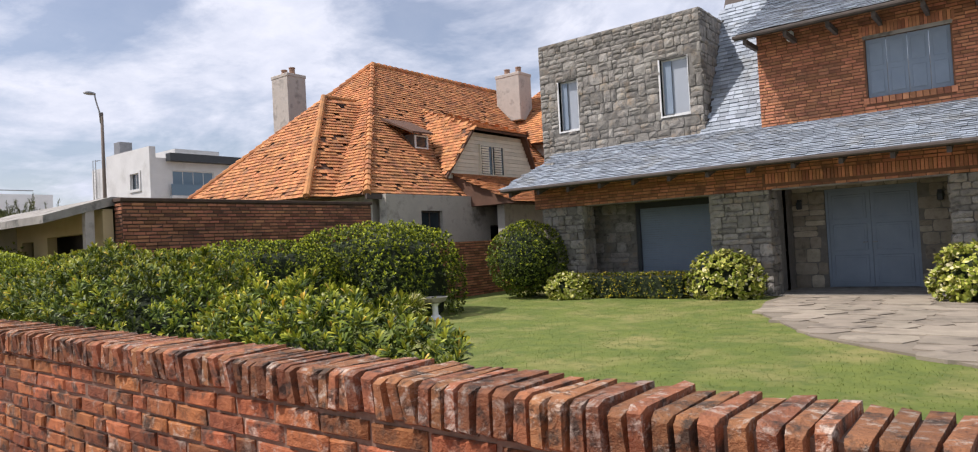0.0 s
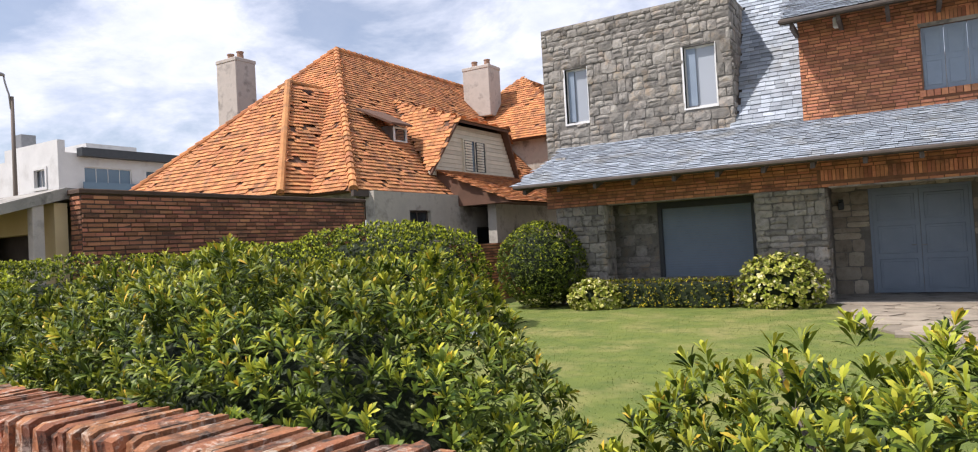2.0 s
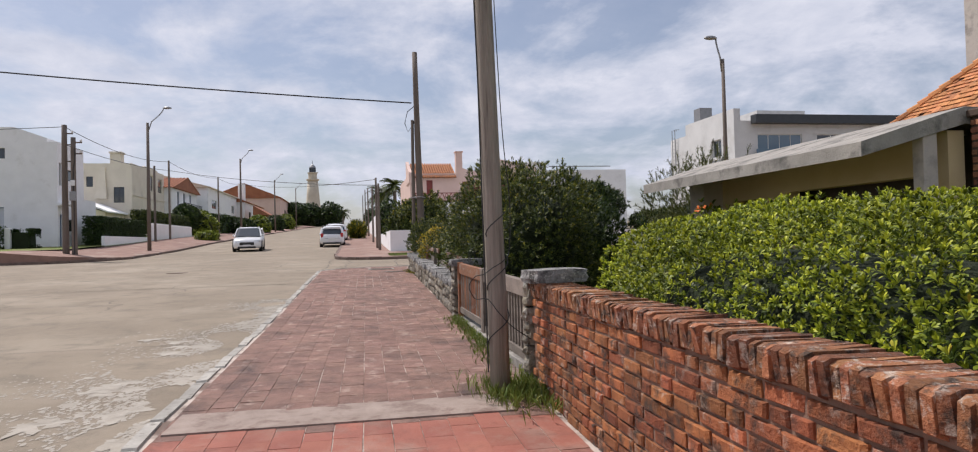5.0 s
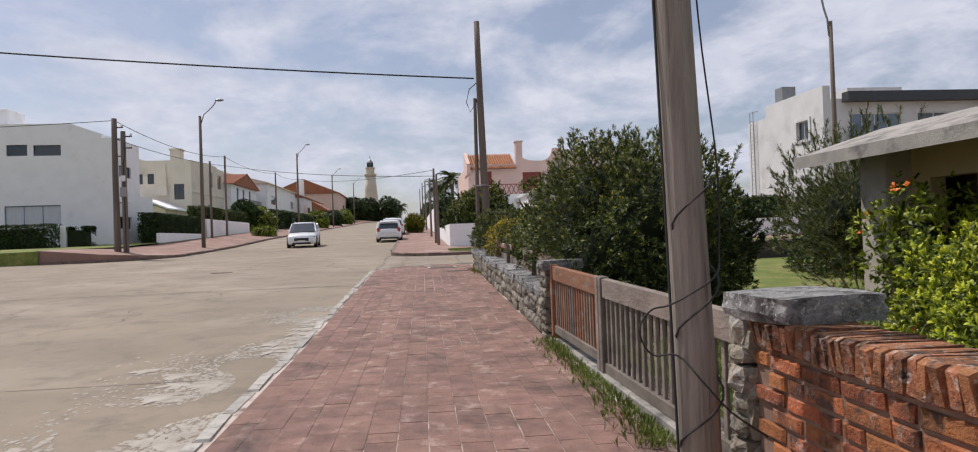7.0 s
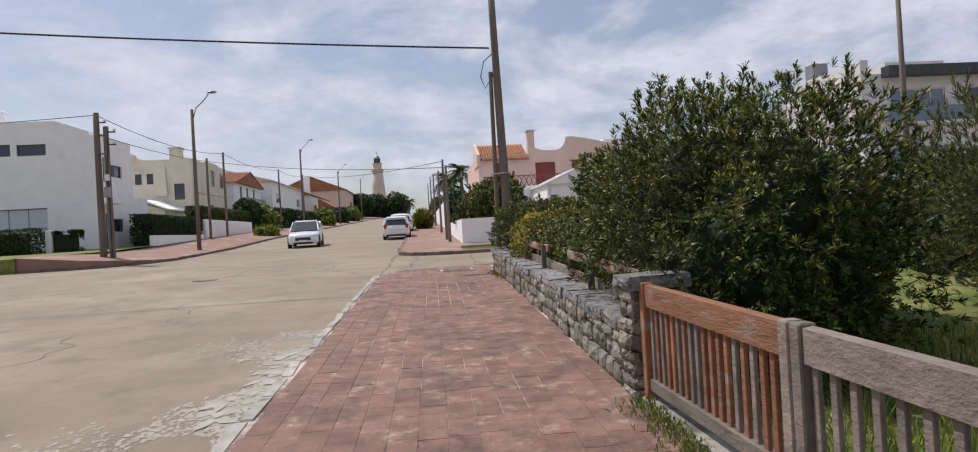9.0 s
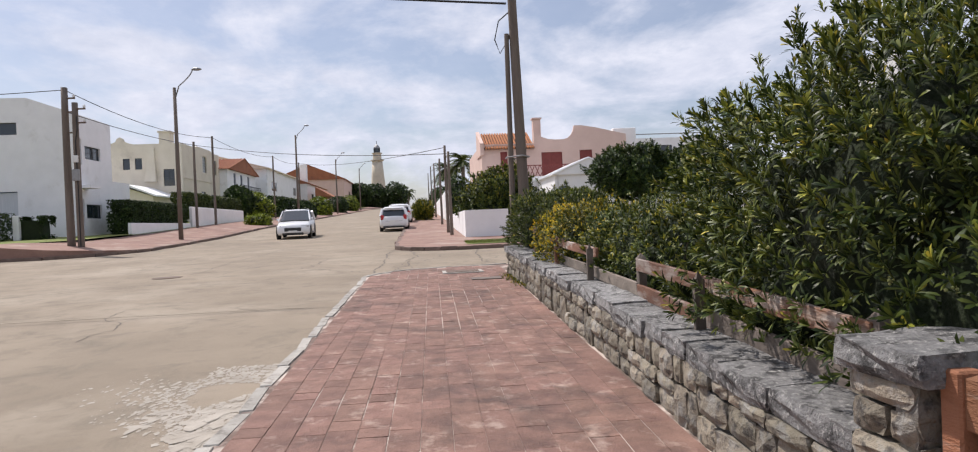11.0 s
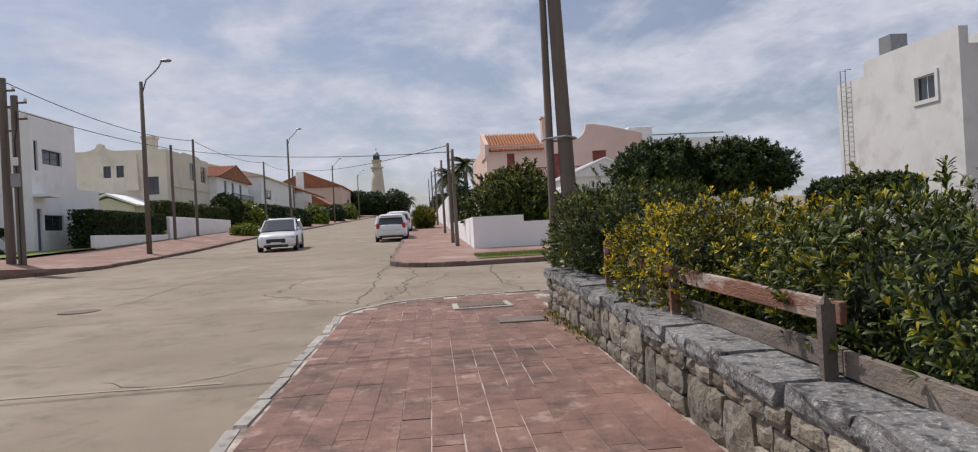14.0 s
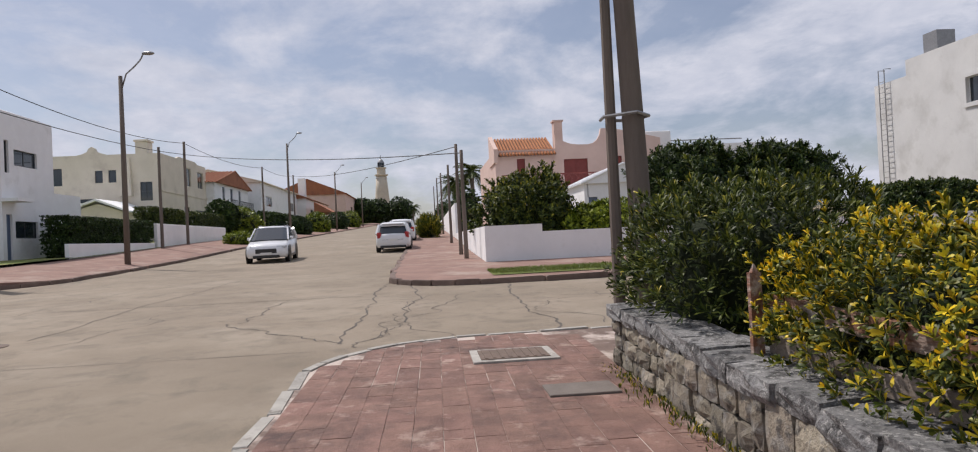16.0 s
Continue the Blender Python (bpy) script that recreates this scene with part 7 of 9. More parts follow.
part("side_parapet", solid([Vector(p) - o for p in ((-75.8, 5.4, 7.0), (-75.8, 5.7, 7.0), (-79.7, 5.7, 7.0), (-79.7, 5.4, 7.0), (-75.8, 5.4, 8.0), (-75.8, 5.7, 8.0), (-79.7, 5.7, 9.45), (-79.7, 5.4, 9.45))], [(0, 1, 2, 3), (4, 5, 6, 7), (0, 1, 5, 4), (1, 2, 6, 5), (2, 3, 7, 6), (3, 0, 4, 7)]), PINK, ph)
part("chimney", cuboid(-78 - o.x, -77.2 - o.x, 10.2 - o.y, 10.85 - o.y, 7.5 - o.z, 10.1 - o.z, 0.03), PINK, ph)
part("chimney_cap", cuboid(-78.08 - o.x, -77.12 - o.x, 10.12 - o.y, 10.93 - o.y, 10.1 - o.z, 10.22 - o.z), PINK, ph)
prof = [(10.0, 0), (10.0, 1.0), (10.3, 0.75), (10.7, 0.5), (11.2, 0.32), (11.8, 0.25), (12.5, 0.25), (12.9, 0.35), (13.2, 0.6), (13.4, 0.95), (13.5, 1.4), (14.1, 1.4), (15.3, 1.2), (18.0, 0.55), (18.0, 0)]
vs = [Vector((x, y, 7.9 + z)) - o for x in (-76, -76.3) for y, z in prof]
n = len(prof)
bm = solid(vs, [tuple(range(n)), tuple(range(2 * n - 1, n - 1, -1))] + [(k, (k + 1) % n, n + (k + 1) % n, n + k) for k in range(n)])
part("curved_gable", bm, PINK, ph)
part("roof_block", cuboid(-79 - o.x, -77 - o.x, 17.2 - o.y, 19.2 - o.y, 6 - o.z, 9.1 - o.z, 0.05), WHITE, ph)
# small white gabled outbuilding
sw = building("white_outbuilding", -72.6, -66, 9.7, 14.5, 4.6, WHITE, "small white gabled outbuilding with a blue-grey door", [("+x", 9.9, 10.5, 2.0, 3.7, (0, 0), BLUE_JOINERY, BLUE_JOINERY)], 0.1)
pitched(sw, -72.6, -66, 9.7, 14.5, 4.5, 5.6, "x", WHITE, 0.2)
fr = building("far_terrace_house", -110, -92, 22, 34, 9.8, WHITE, "far pale house with a roof terrace", [("+x", 26, 28, 7.5, 9, (1, 0))], 0.2, frame_mat=FRAME_DARK)
o = fr.location
part("upper_block", cuboid(-108 - o.x, -98 - o.x, 22.5 - o.y, 25 - o.y, 9 - o.z, 11.1 - o.z), CREAM, fr)
part("rail", cuboid(-92.2 - o.x, -92.1 - o.x, 24 - o.y, 32 - o.y, 10.2 - o.z, 10.3 - o.z), METAL, fr)

# white apartment block on the cross street
ab = building("apartment_block", -63.3, -53.3, 26.5, 44, 9.25, AGED_WHITE, "tall white rendered apartment block with roof parapets", [
    ("-y", -56.4, -54.95, 6.95, 8.2, (1, 0)), ("+x", 28.3, 31.8, 6.6, 8.3, (3, 0), FRAME_WHITE, BLUE_GLASS), ("+x", 33.0, 36.5, 6.6, 8.3, (2, 0)), ("+x", 28.3, 31.8, 3.2, 4.9, (3, 0), FRAME_WHITE, BLUE_GLASS)], 0.4, frame_mat=FRAME_WHITE)
o = ab.location
part("parapet", cuboid(-60.6 - o.x, -53.3 - o.x, 26.5 - o.y, 27 - o.y, 9.25 - o.z, 10.1 - o.z), AGED_WHITE, ab)
part("roof_block", cuboid(-60 - o.x, -56 - o.x, 30 - o.y, 34 - o.y, 9 - o.z, 10.5 - o.z), AGED_WHITE, ab)
part("tank", cuboid(-59.3 - o.x, -58.3 - o.x, 26.6 - o.y, 27.6 - o.y, 10.1 - o.z, 11.1 - o.z), METAL, ab)
part("cornice", cuboid(-53.3 - o.x, -52.6 - o.x, 27.8 - o.y, 44 - o.y, 9.0 - o.z, 9.6 - o.z), FRAME_DARK, ab)
part("window_surround", box(box(box(box(bmesh.new(), -56.6 - o.x, -56.4 - o.x, 26.42 - o.y, 26.5 - o.y, 6.75 - o.z, 8.4 - o.z), -54.95 - o.x, -54.75 - o.x, 26.42 - o.y, 26.5 - o.y, 6.75 - o.z, 8.4 - o.z), -56.4 - o.x, -54.95 - o.x, 26.42 - o.y, 26.5 - o.y, 6.75 - o.z, 6.95 - o.z), -56.4 - o.x, -54.95 - o.x, 26.42 - o.y, 26.5 - o.y, 8.2 - o.z, 8.4 - o.z), AGED_WHITE, ab)
lad = part("ladder", tube([Vector((-62.6, 26.3, 3.4)) - o, Vector((-62.6, 26.3, 10.0)) - o, Vector((-62.6, 26.7, 10.0)) - o], 0.03, 6), METAL, ab)
part("ladder_rail", tube([Vector((-62.1, 26.3, 3.4)) - o, Vector((-62.1, 26.3, 10.0)) - o, Vector((-62.1, 26.7, 10.0)) - o], 0.03, 6), METAL, lad)
for k in range(20):
    part("rung", tube([Vector((-62.6, 26.3, 3.6 + 0.3 * k)) - o, Vector((-62.1, 26.3, 3.6 + 0.3 * k)) - o], 0.015, 5), METAL, lad)
part("balcony_glass", cuboid(-53.0 - o.x, -52.95 - o.x, 28 - o.y, 37 - o.y, 6.3 - o.z, 7.2 - o.z), BLUE_GLASS, ab)
part("balcony_slab", cuboid(-53.3 - o.x, -52.9 - o.x, 28 - o.y, 44 - o.y, 6.1 - o.z, 6.3 - o.z), AGED_WHITE, ab)


# lighthouse
def lighthouse():
    x, y, z = -300, -16.0, 7.0
    root = thing("lighthouse", (x, y, z), "tall tapered stone lighthouse with a lantern room", "lighthouse")
    part("tower", lathe([(3.5, 0), (3.0, 8), (2.45, 15), (2.05, 20.0)], 20), TAN_STONE, root, smooth=True)
    part("gallery", lathe([(1.8, 20.0), (2.6, 20.5), (2.6, 20.9), (1.7, 20.9), (1.7, 23.2), (2.1, 23.3), (2.1, 23.6), (1.2, 23.6)], 20), TAN_STONE, root)
    part("lantern", lathe([(1.15, 23.6), (1.15, 25.4)], 12), GLASS, root)
    part("dome", lathe([(1.35, 25.4), (1.2, 25.9), (0.7, 26.6), (0.12, 27.0), (0.1, 28.4)], 12), METAL, root)
    for k in range(8):
        a = k * math.pi / 4
        part("mullion", tube([(1.2 * math.cos(a), 1.2 * math.sin(a), 23.6), (1.2 * math.cos(a), 1.2 * math.sin(a), 25.5)], 0.1, 6), FRAME_DARK, root)


lighthouse()


# ---------------------------------------------------------------- cars
def loft(sections):
    """A closed skin over cross sections; each section is a list of points running round."""
    bm = bmesh.new()
    rings = [[bm.verts.new(p) for p in s] for s in sections]
    n = len(rings[0])
    for a, b in zip(rings, rings[1:]):
        for k in range(n):
            bm.faces.new((a[k], a[(k + 1) % n], b[(k + 1) % n], b[k]))
    bm.faces.new(rings[0])
    bm.faces.new(rings[-1])
    bmesh.ops.recalc_face_normals(bm, faces=bm.faces)
    return bm


def car(x, y, turn, length, width, height, label, suv=False, group="cars"):
    """A car with its nose towards local +x."""
    z = ground_height(x) - 0.12
    root = thing("car", (x, y, z), label, "car", group)
    slope = math.degrees(math.atan((ground_height(x + 2) - ground_height(x - 2)) / 4))
    root.rotation_euler = Euler((0, radians(-slope), 0)).to_matrix().to_4x4().to_euler()
    root.matrix_basis = Matrix.Translation((x, y, z)) @ pose(0, 0, 0, 0, -slope, 0) @ pose(0, 0, 0, 0, 0, turn)
    L, W, H = length, width / 2, height
    belt = H * 0.64

    def ring(px, low, top, w):
        return [(px, -w * 0.92, low), (px, -w, low + 0.12), (px, -w, (low + top) / 2), (px, -w * 0.97, top - 0.08), (px, -w * 0.86, top), (px, 0, top + 0.025), (px, w * 0.86, top), (px, w * 0.97, top - 0.08), (px, w, (low + top) / 2), (px, w, low + 0.12), (px, w * 0.92, low)]

    nose = 0.90 if suv else 0.78
    body = [ring(-L / 2, 0.42, belt - 0.12, W * 0.80), ring(-L / 2 + 0.06, 0.30, belt - 0.02, W * 0.93), ring(-L / 2 + 0.35, 0.24, belt + 0.02, W), ring(-L * 0.2, 0.22, belt, W), ring(L * 0.1, 0.22, belt - 0.02, W),
            ring(L * 0.24, 0.22, belt - 0.04, W), ring(L * 0.38, 0.22, nose * H * 0.60, W * 0.98), ring(L / 2 - 0.12, 0.24, nose * H * 0.56, W * 0.92), ring(L / 2, 0.34, nose * H * 0.46, W * 0.78)]
    b = part("body", loft(body), CAR_WHITE, root, smooth=True)

    def cab(px, low, top, w0, w1):
        return [(px, -w0, low), (px, -(w0 + w1) / 2 - 0.01, (low + top) / 2), (px, -w1, top - 0.03), (px, -w1 * 0.8, top), (px, w1 * 0.8, top), (px, w1, top - 0.03), (px, (w0 + w1) / 2 + 0.01, (low + top) / 2), (px, w0, low)]

    rear = -L * 0.47
    cabin = [cab(rear, belt - 0.03, belt + 0.02, W * 0.86, W * 0.80), cab(rear + 0.34, belt - 0.03, H * 0.93, W * 0.9, W * 0.70), cab(rear + 0.5, belt - 0.03, H - 0.03, W * 0.93, W * 0.76), cab(-L * 0.08, belt - 0.03, H, W * 0.94, W * 0.78), cab(L * 0.04, belt - 0.03, H - 0.05, W * 0.93, W * 0.74), cab(L * 0.27, belt - 0.07, belt + 0.0, W * 0.88, W * 0.82)]
    part("glasshouse", loft(cabin), GLASS, root, smooth=False)
    roof = [[(px, -w, z0 - 0.05), (px, -w * 0.85, z0 + 0.012), (px, 0, z0 + 0.03), (px, w * 0.85, z0 + 0.012), (px, w, z0 - 0.05), (px, 0, z0 - 0.04)] for px, w, z0 in ((rear + 0.22, W * 0.74, H * 0.92), (rear + 0.5, W * 0.79, H - 0.02), (-L * 0.08, W * 0.80, H + 0.005), (L * 0.04, W * 0.765, H - 0.045))]
    part("roof", loft(roof), CAR_WHITE, root, smooth=True)
    if suv:
        for side_of in (-1, 1):
            part("roof_rail", tube([(-L * 0.36, side_of * W * 0.66, H - 0.01), (-L * 0.2, side_of * W * 0.67, H + 0.055), (-L * 0.02, side_of * W * 0.66, H + 0.04), (L * 0.04, side_of * W * 0.65, H - 0.02)], 0.016, 6), METAL, root)
            part("fog_lamp", cuboid(L / 2 - 0.16, L / 2 - 0.01, side_of * W * 0.70 - 0.08, side_of * W * 0.70 + 0.08, 0.38, 0.46, 0.02), CAR_DARK, root)
            part("sill_trim", cuboid(-L * 0.20, L * 0.20, side_of * W - 0.02, side_of * W + 0.015, 0.22, 0.34, 0.02), CAR_DARK, root)
    part("rear_spoiler", cuboid(rear + 0.16, rear + 0.42, -W * 0.66, W * 0.66, H * 0.955, H * 0.985, 0.012), CAR_WHITE, root)
    part("tailgate_line", cuboid(-L / 2 + 0.0, -L / 2 + 0.07, -W * 0.62, W * 0.62, belt - 0.30, belt - 0.285), CAR_DARK, root)
    for s in (-1, 1):
        for px, qx, zt, r in ((rear + 0.03, rear + 0.33, H * 0.93, 0.10), (L * 0.265, L * 0.04, H - 0.06, 0.035), (-L * 0.09, -L * 0.09, H - 0.03, 0.035)):
            part("pillar", tube([(px, s * W * 0.93, belt - 0.02), (qx, s * W * 0.79, zt)], r, 6), CAR_WHITE if px < -L * 0.2 or px > 0 else CAR_DARK, root)
        for px in (-L * 0.30, L * 0.31):
            r = 0.34 if suv else 0.29
            wheel = part("wheel", lathe([(r * 0.7, -0.1), (r, -0.08), (r, 0.08), (r * 0.7, 0.1)], 24), BLACK_RUBBER, root, smooth=False)
            wheel.matrix_basis = Matrix.Translation((px, s * (W - 0.09), r)) @ pose(0, 0, 0, 90, 0, 0)
            rim = part("rim", lathe([(r * 0.66, -0.104), (r * 0.55, -0.108), (0.05, -0.10), (0.05, 0.10), (r * 0.55, 0.108), (r * 0.66, 0.104)], 10), METAL, wheel)
            arch = part("wheel_arch", lathe([(r + 0.06, -0.025), (r + 0.06, 0.025), (r + 0.01, 0.025), (r + 0.01, -0.025)], 24), CAR_DARK, root)
            arch.matrix_basis = Matrix.Translation((px, s * (W + 0.0), r + 0.01)) @ pose(0, 0, 0, 90, 0, 0)
        part("headlight", cuboid(L / 2 - 0.34, L / 2 - 0.05, s * W * 0.62 - 0.12, s * W * 0.62 + 0.16 * s + 0.12, nose * H * 0.46, nose * H * 0.53, 0.02), CAR_LAMP, root)
        part("tail_light", cuboid(-L / 2 + 0.0, -L / 2 + 0.22, s * W * 0.80 - 0.10, s * W * 0.80 + 0.10, belt - 0.22, belt + 0.08, 0.03), CAR_RED, root)
        part("mirror", cuboid(L * 0.14, L * 0.19, s * (W + 0.02) - 0.07, s * (W + 0.02) + 0.07, belt, belt + 0.12, 0.03), CAR_WHITE, root)
    part("grille", cuboid(L / 2 - 0.06, L / 2 + 0.012, -W * 0.5, W * 0.5, 0.42, nose * H * 0.45, 0.02), CAR_DARK, root)
    part("lower_bumper", cuboid(L / 2 - 0.25, L / 2 + 0.02, -W * 0.62, W * 0.62, 0.22, 0.36, 0.03), CAR_DARK, root)
    part("rear_bumper", cuboid(-L / 2 - 0.02, -L / 2 + 0.3, -W * 0.75, W * 0.75, 0.24, 0.36, 0.03), CAR_DARK, root)
    part("number_plate", cuboid(-L / 2 - 0.02, -L / 2 + 0.05, -0.24, 0.24, 0.58, 0.70), FRAME_WHITE, root)
    part("number_plate", cuboid(L / 2 - 0.02, L / 2 + 0.028, -0.24, 0.24, 0.37, 0.47), FRAME_WHITE, root)


car(-62.2, -1.45, 180, 4.1, 1.72, 1.47, "small white hatchback parked at the kerb", group="white cars")
car(-58.0, -6.85, 4, 4.3, 1.80, 1.56, "white compact crossover with a dark roof in the roadway", True, "white cars")
car(-72.0, -1.35, 180, 4.2, 1.72, 1.45, "white car parked further up the kerb", group="white cars")
car(-84.0, -1.9, 180, 4.2, 1.72, 1.45, "pale car parked far up the street", group="white cars")

# ---------------------------------------------------------------- planting in the front garden
W_ANGLE = (25, 80)
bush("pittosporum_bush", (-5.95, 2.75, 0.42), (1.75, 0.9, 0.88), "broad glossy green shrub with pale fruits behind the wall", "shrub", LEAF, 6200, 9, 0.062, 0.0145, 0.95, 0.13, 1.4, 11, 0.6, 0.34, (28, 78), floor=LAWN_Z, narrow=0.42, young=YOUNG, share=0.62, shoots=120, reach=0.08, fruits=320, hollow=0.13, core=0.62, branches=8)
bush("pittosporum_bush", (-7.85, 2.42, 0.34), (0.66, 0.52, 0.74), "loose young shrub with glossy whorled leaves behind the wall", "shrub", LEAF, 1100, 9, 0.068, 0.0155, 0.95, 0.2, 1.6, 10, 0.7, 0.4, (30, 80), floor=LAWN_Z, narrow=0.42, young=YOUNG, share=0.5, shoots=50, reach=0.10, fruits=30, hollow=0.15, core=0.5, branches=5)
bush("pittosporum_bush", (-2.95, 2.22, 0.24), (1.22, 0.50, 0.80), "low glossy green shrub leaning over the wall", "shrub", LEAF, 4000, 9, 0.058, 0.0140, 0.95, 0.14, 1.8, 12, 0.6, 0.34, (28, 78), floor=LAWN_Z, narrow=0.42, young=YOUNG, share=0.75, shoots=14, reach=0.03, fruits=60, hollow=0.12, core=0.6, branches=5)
bush("clipped_hedge", (-12.35, 3.15, 0.5), (2.25, 1.2, 0.99), "clipped bright green hedge behind the brick wall", "hedge", CLIPPED, 18000, 7, 0.038, 0.0135, 0.78, 0.07, 0.9, 13, 0.7, 0.22, W_ANGLE, floor=LAWN_Z, core=0.66, young=YOUNG_SUNLIT, share=1.0, hollow=0.06)
bush("side_hedge", (-13.05, 6.2, 0.42), (0.98, 2.6, 0.98), "clipped green hedge running back along the brick side wall", "hedge", CLIPPED_SHADED, 6500, 7, 0.052, 0.019, 0.75, 0.07, 0.9, 14, 0.7, 0.22, W_ANGLE, floor=LAWN_Z, core=0.68, young=YOUNG_SUNLIT, share=0.9, hollow=0.06)
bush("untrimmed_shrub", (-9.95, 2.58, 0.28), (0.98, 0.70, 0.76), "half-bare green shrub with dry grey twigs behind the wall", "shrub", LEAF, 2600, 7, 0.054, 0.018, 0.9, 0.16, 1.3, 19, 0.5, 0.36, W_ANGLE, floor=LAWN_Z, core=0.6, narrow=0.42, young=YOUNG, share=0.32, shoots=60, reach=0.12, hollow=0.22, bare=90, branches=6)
bush("clipped_dome", (-12.2, 11.2, 0.25), (2.2, 1.5, 1.5), "large dome-shaped clipped green shrub", "shrub", CLIPPED_SHADED, 6500, 7, 0.068, 0.026, 0.8, 0.08, 0.9, 15, 0.6, 0.15, W_ANGLE, floor=LAWN_Z, young=YOUNG_SUNLIT, share=0.9, core=0.8)
bush("clipped_mound", (-12.6, 8.6, 0.3), (1.15, 1.5, 1.18), "broad clipped green mound before the brick side wall", "shrub", CLIPPED_SHADED, 4200, 7, 0.065, 0.024, 0.75, 0.08, 0.9, 18, 0.6, 0.15, W_ANGLE, floor=LAWN_Z, young=YOUNG_SUNLIT, share=0.9, core=0.8)
bush("topiary_ball", (-11.0, 15.75, 0.72), (1.08, 1.08, 1.02), "dark green shrub clipped to a ball", "shrub", CLIPPED_SHADED, 3200, 6, 0.06, 0.024, 1.0, 0.06, 1.2, 16, 0.5, 0.15, W_ANGLE, floor=LAWN_Z, young=YOUNG_SUNLIT, share=0.4)
bush("low_hedge", (-7.9, 15.75, -0.05), (1.85, 0.32, 0.33), "low clipped yellow-green hedge before the window", "hedge", GOLD_LEAF, 1500, 6, 0.05, 0.02, 0.0, 0.03, 1.5, 17, 0.5, 0.2, W_ANGLE, floor=LAWN_Z)
for k, (x, y, rx, rz) in enumerate(((-5.55, 15.6, 0.85, 0.62), (-9.5, 15.35, 0.6, 0.36), (-0.9, 15.1, 0.7, 0.62))):
    bush("hydrangea", (x, y, LAWN_Z + rz * 0.7), (rx, 0.5, rz), "pale yellow-green hydrangea bush in flower", "shrub", PALE_LEAF, 520, 7, 0.10, 0.06, 1.0, 0.12, 2.2, 30 + k, 0.5, 0.25, W_ANGLE, "hydrangeas", LAWN_Z)

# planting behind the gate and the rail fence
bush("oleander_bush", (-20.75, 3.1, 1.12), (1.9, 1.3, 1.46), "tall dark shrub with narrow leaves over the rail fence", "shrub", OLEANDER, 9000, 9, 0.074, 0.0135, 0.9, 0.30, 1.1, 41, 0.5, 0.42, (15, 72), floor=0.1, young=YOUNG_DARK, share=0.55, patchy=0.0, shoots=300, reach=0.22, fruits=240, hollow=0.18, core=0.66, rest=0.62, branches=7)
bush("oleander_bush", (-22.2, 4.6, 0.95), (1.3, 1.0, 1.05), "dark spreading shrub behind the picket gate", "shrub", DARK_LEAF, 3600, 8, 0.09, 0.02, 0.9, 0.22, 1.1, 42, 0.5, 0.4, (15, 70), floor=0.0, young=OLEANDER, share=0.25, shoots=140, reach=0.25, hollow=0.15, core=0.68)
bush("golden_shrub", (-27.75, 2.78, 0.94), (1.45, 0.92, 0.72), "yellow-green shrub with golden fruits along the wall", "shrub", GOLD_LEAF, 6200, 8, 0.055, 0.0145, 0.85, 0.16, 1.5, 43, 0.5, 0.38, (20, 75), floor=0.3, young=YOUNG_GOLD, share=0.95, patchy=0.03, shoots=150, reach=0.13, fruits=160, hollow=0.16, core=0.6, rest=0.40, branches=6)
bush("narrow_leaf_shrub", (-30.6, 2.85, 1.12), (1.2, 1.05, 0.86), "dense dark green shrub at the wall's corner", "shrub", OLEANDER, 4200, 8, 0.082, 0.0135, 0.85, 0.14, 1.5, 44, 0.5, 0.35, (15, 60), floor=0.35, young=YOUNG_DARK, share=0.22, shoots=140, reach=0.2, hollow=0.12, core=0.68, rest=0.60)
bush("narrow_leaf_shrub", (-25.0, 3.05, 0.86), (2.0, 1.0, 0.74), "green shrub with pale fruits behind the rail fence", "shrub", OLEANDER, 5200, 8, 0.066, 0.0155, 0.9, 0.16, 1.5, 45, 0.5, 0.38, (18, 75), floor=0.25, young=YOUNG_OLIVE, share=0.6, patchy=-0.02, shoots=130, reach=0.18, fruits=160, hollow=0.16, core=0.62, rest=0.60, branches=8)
FEATHER = leaf_material("feathery_leaf", (0.022, 0.032, 0.008), (0.075, 0.090, 0.020), (0.17, 0.175, 0.045))
bush("feathery_shrub", (-21.8, 7.4, 1.40), (1.6, 1.4, 1.40), "tall olive-green feathery shrub in the back garden", "shrub", FEATHER, 2600, 9, 0.11, 0.010, 1.0, 0.3, 1.2, 46, 0.9, 0.7, (5, 50), floor=0.1, core=0.42, shoots=160, reach=0.45, branches=6)
bush("back_shrub", (-25.2, 10.2, 1.0), (3.2, 1.5, 1.3), "dark evergreen shrub at the back of the garden", "shrub", DARK_LEAF, 3600, 8, 0.12, 0.035, 0.9, 0.25, 0.8, 39, 0.6, 0.35, W_ANGLE, floor=0.0, young=OLEANDER, share=0.5, shoots=120, reach=0.3, hollow=0.14, core=0.68)

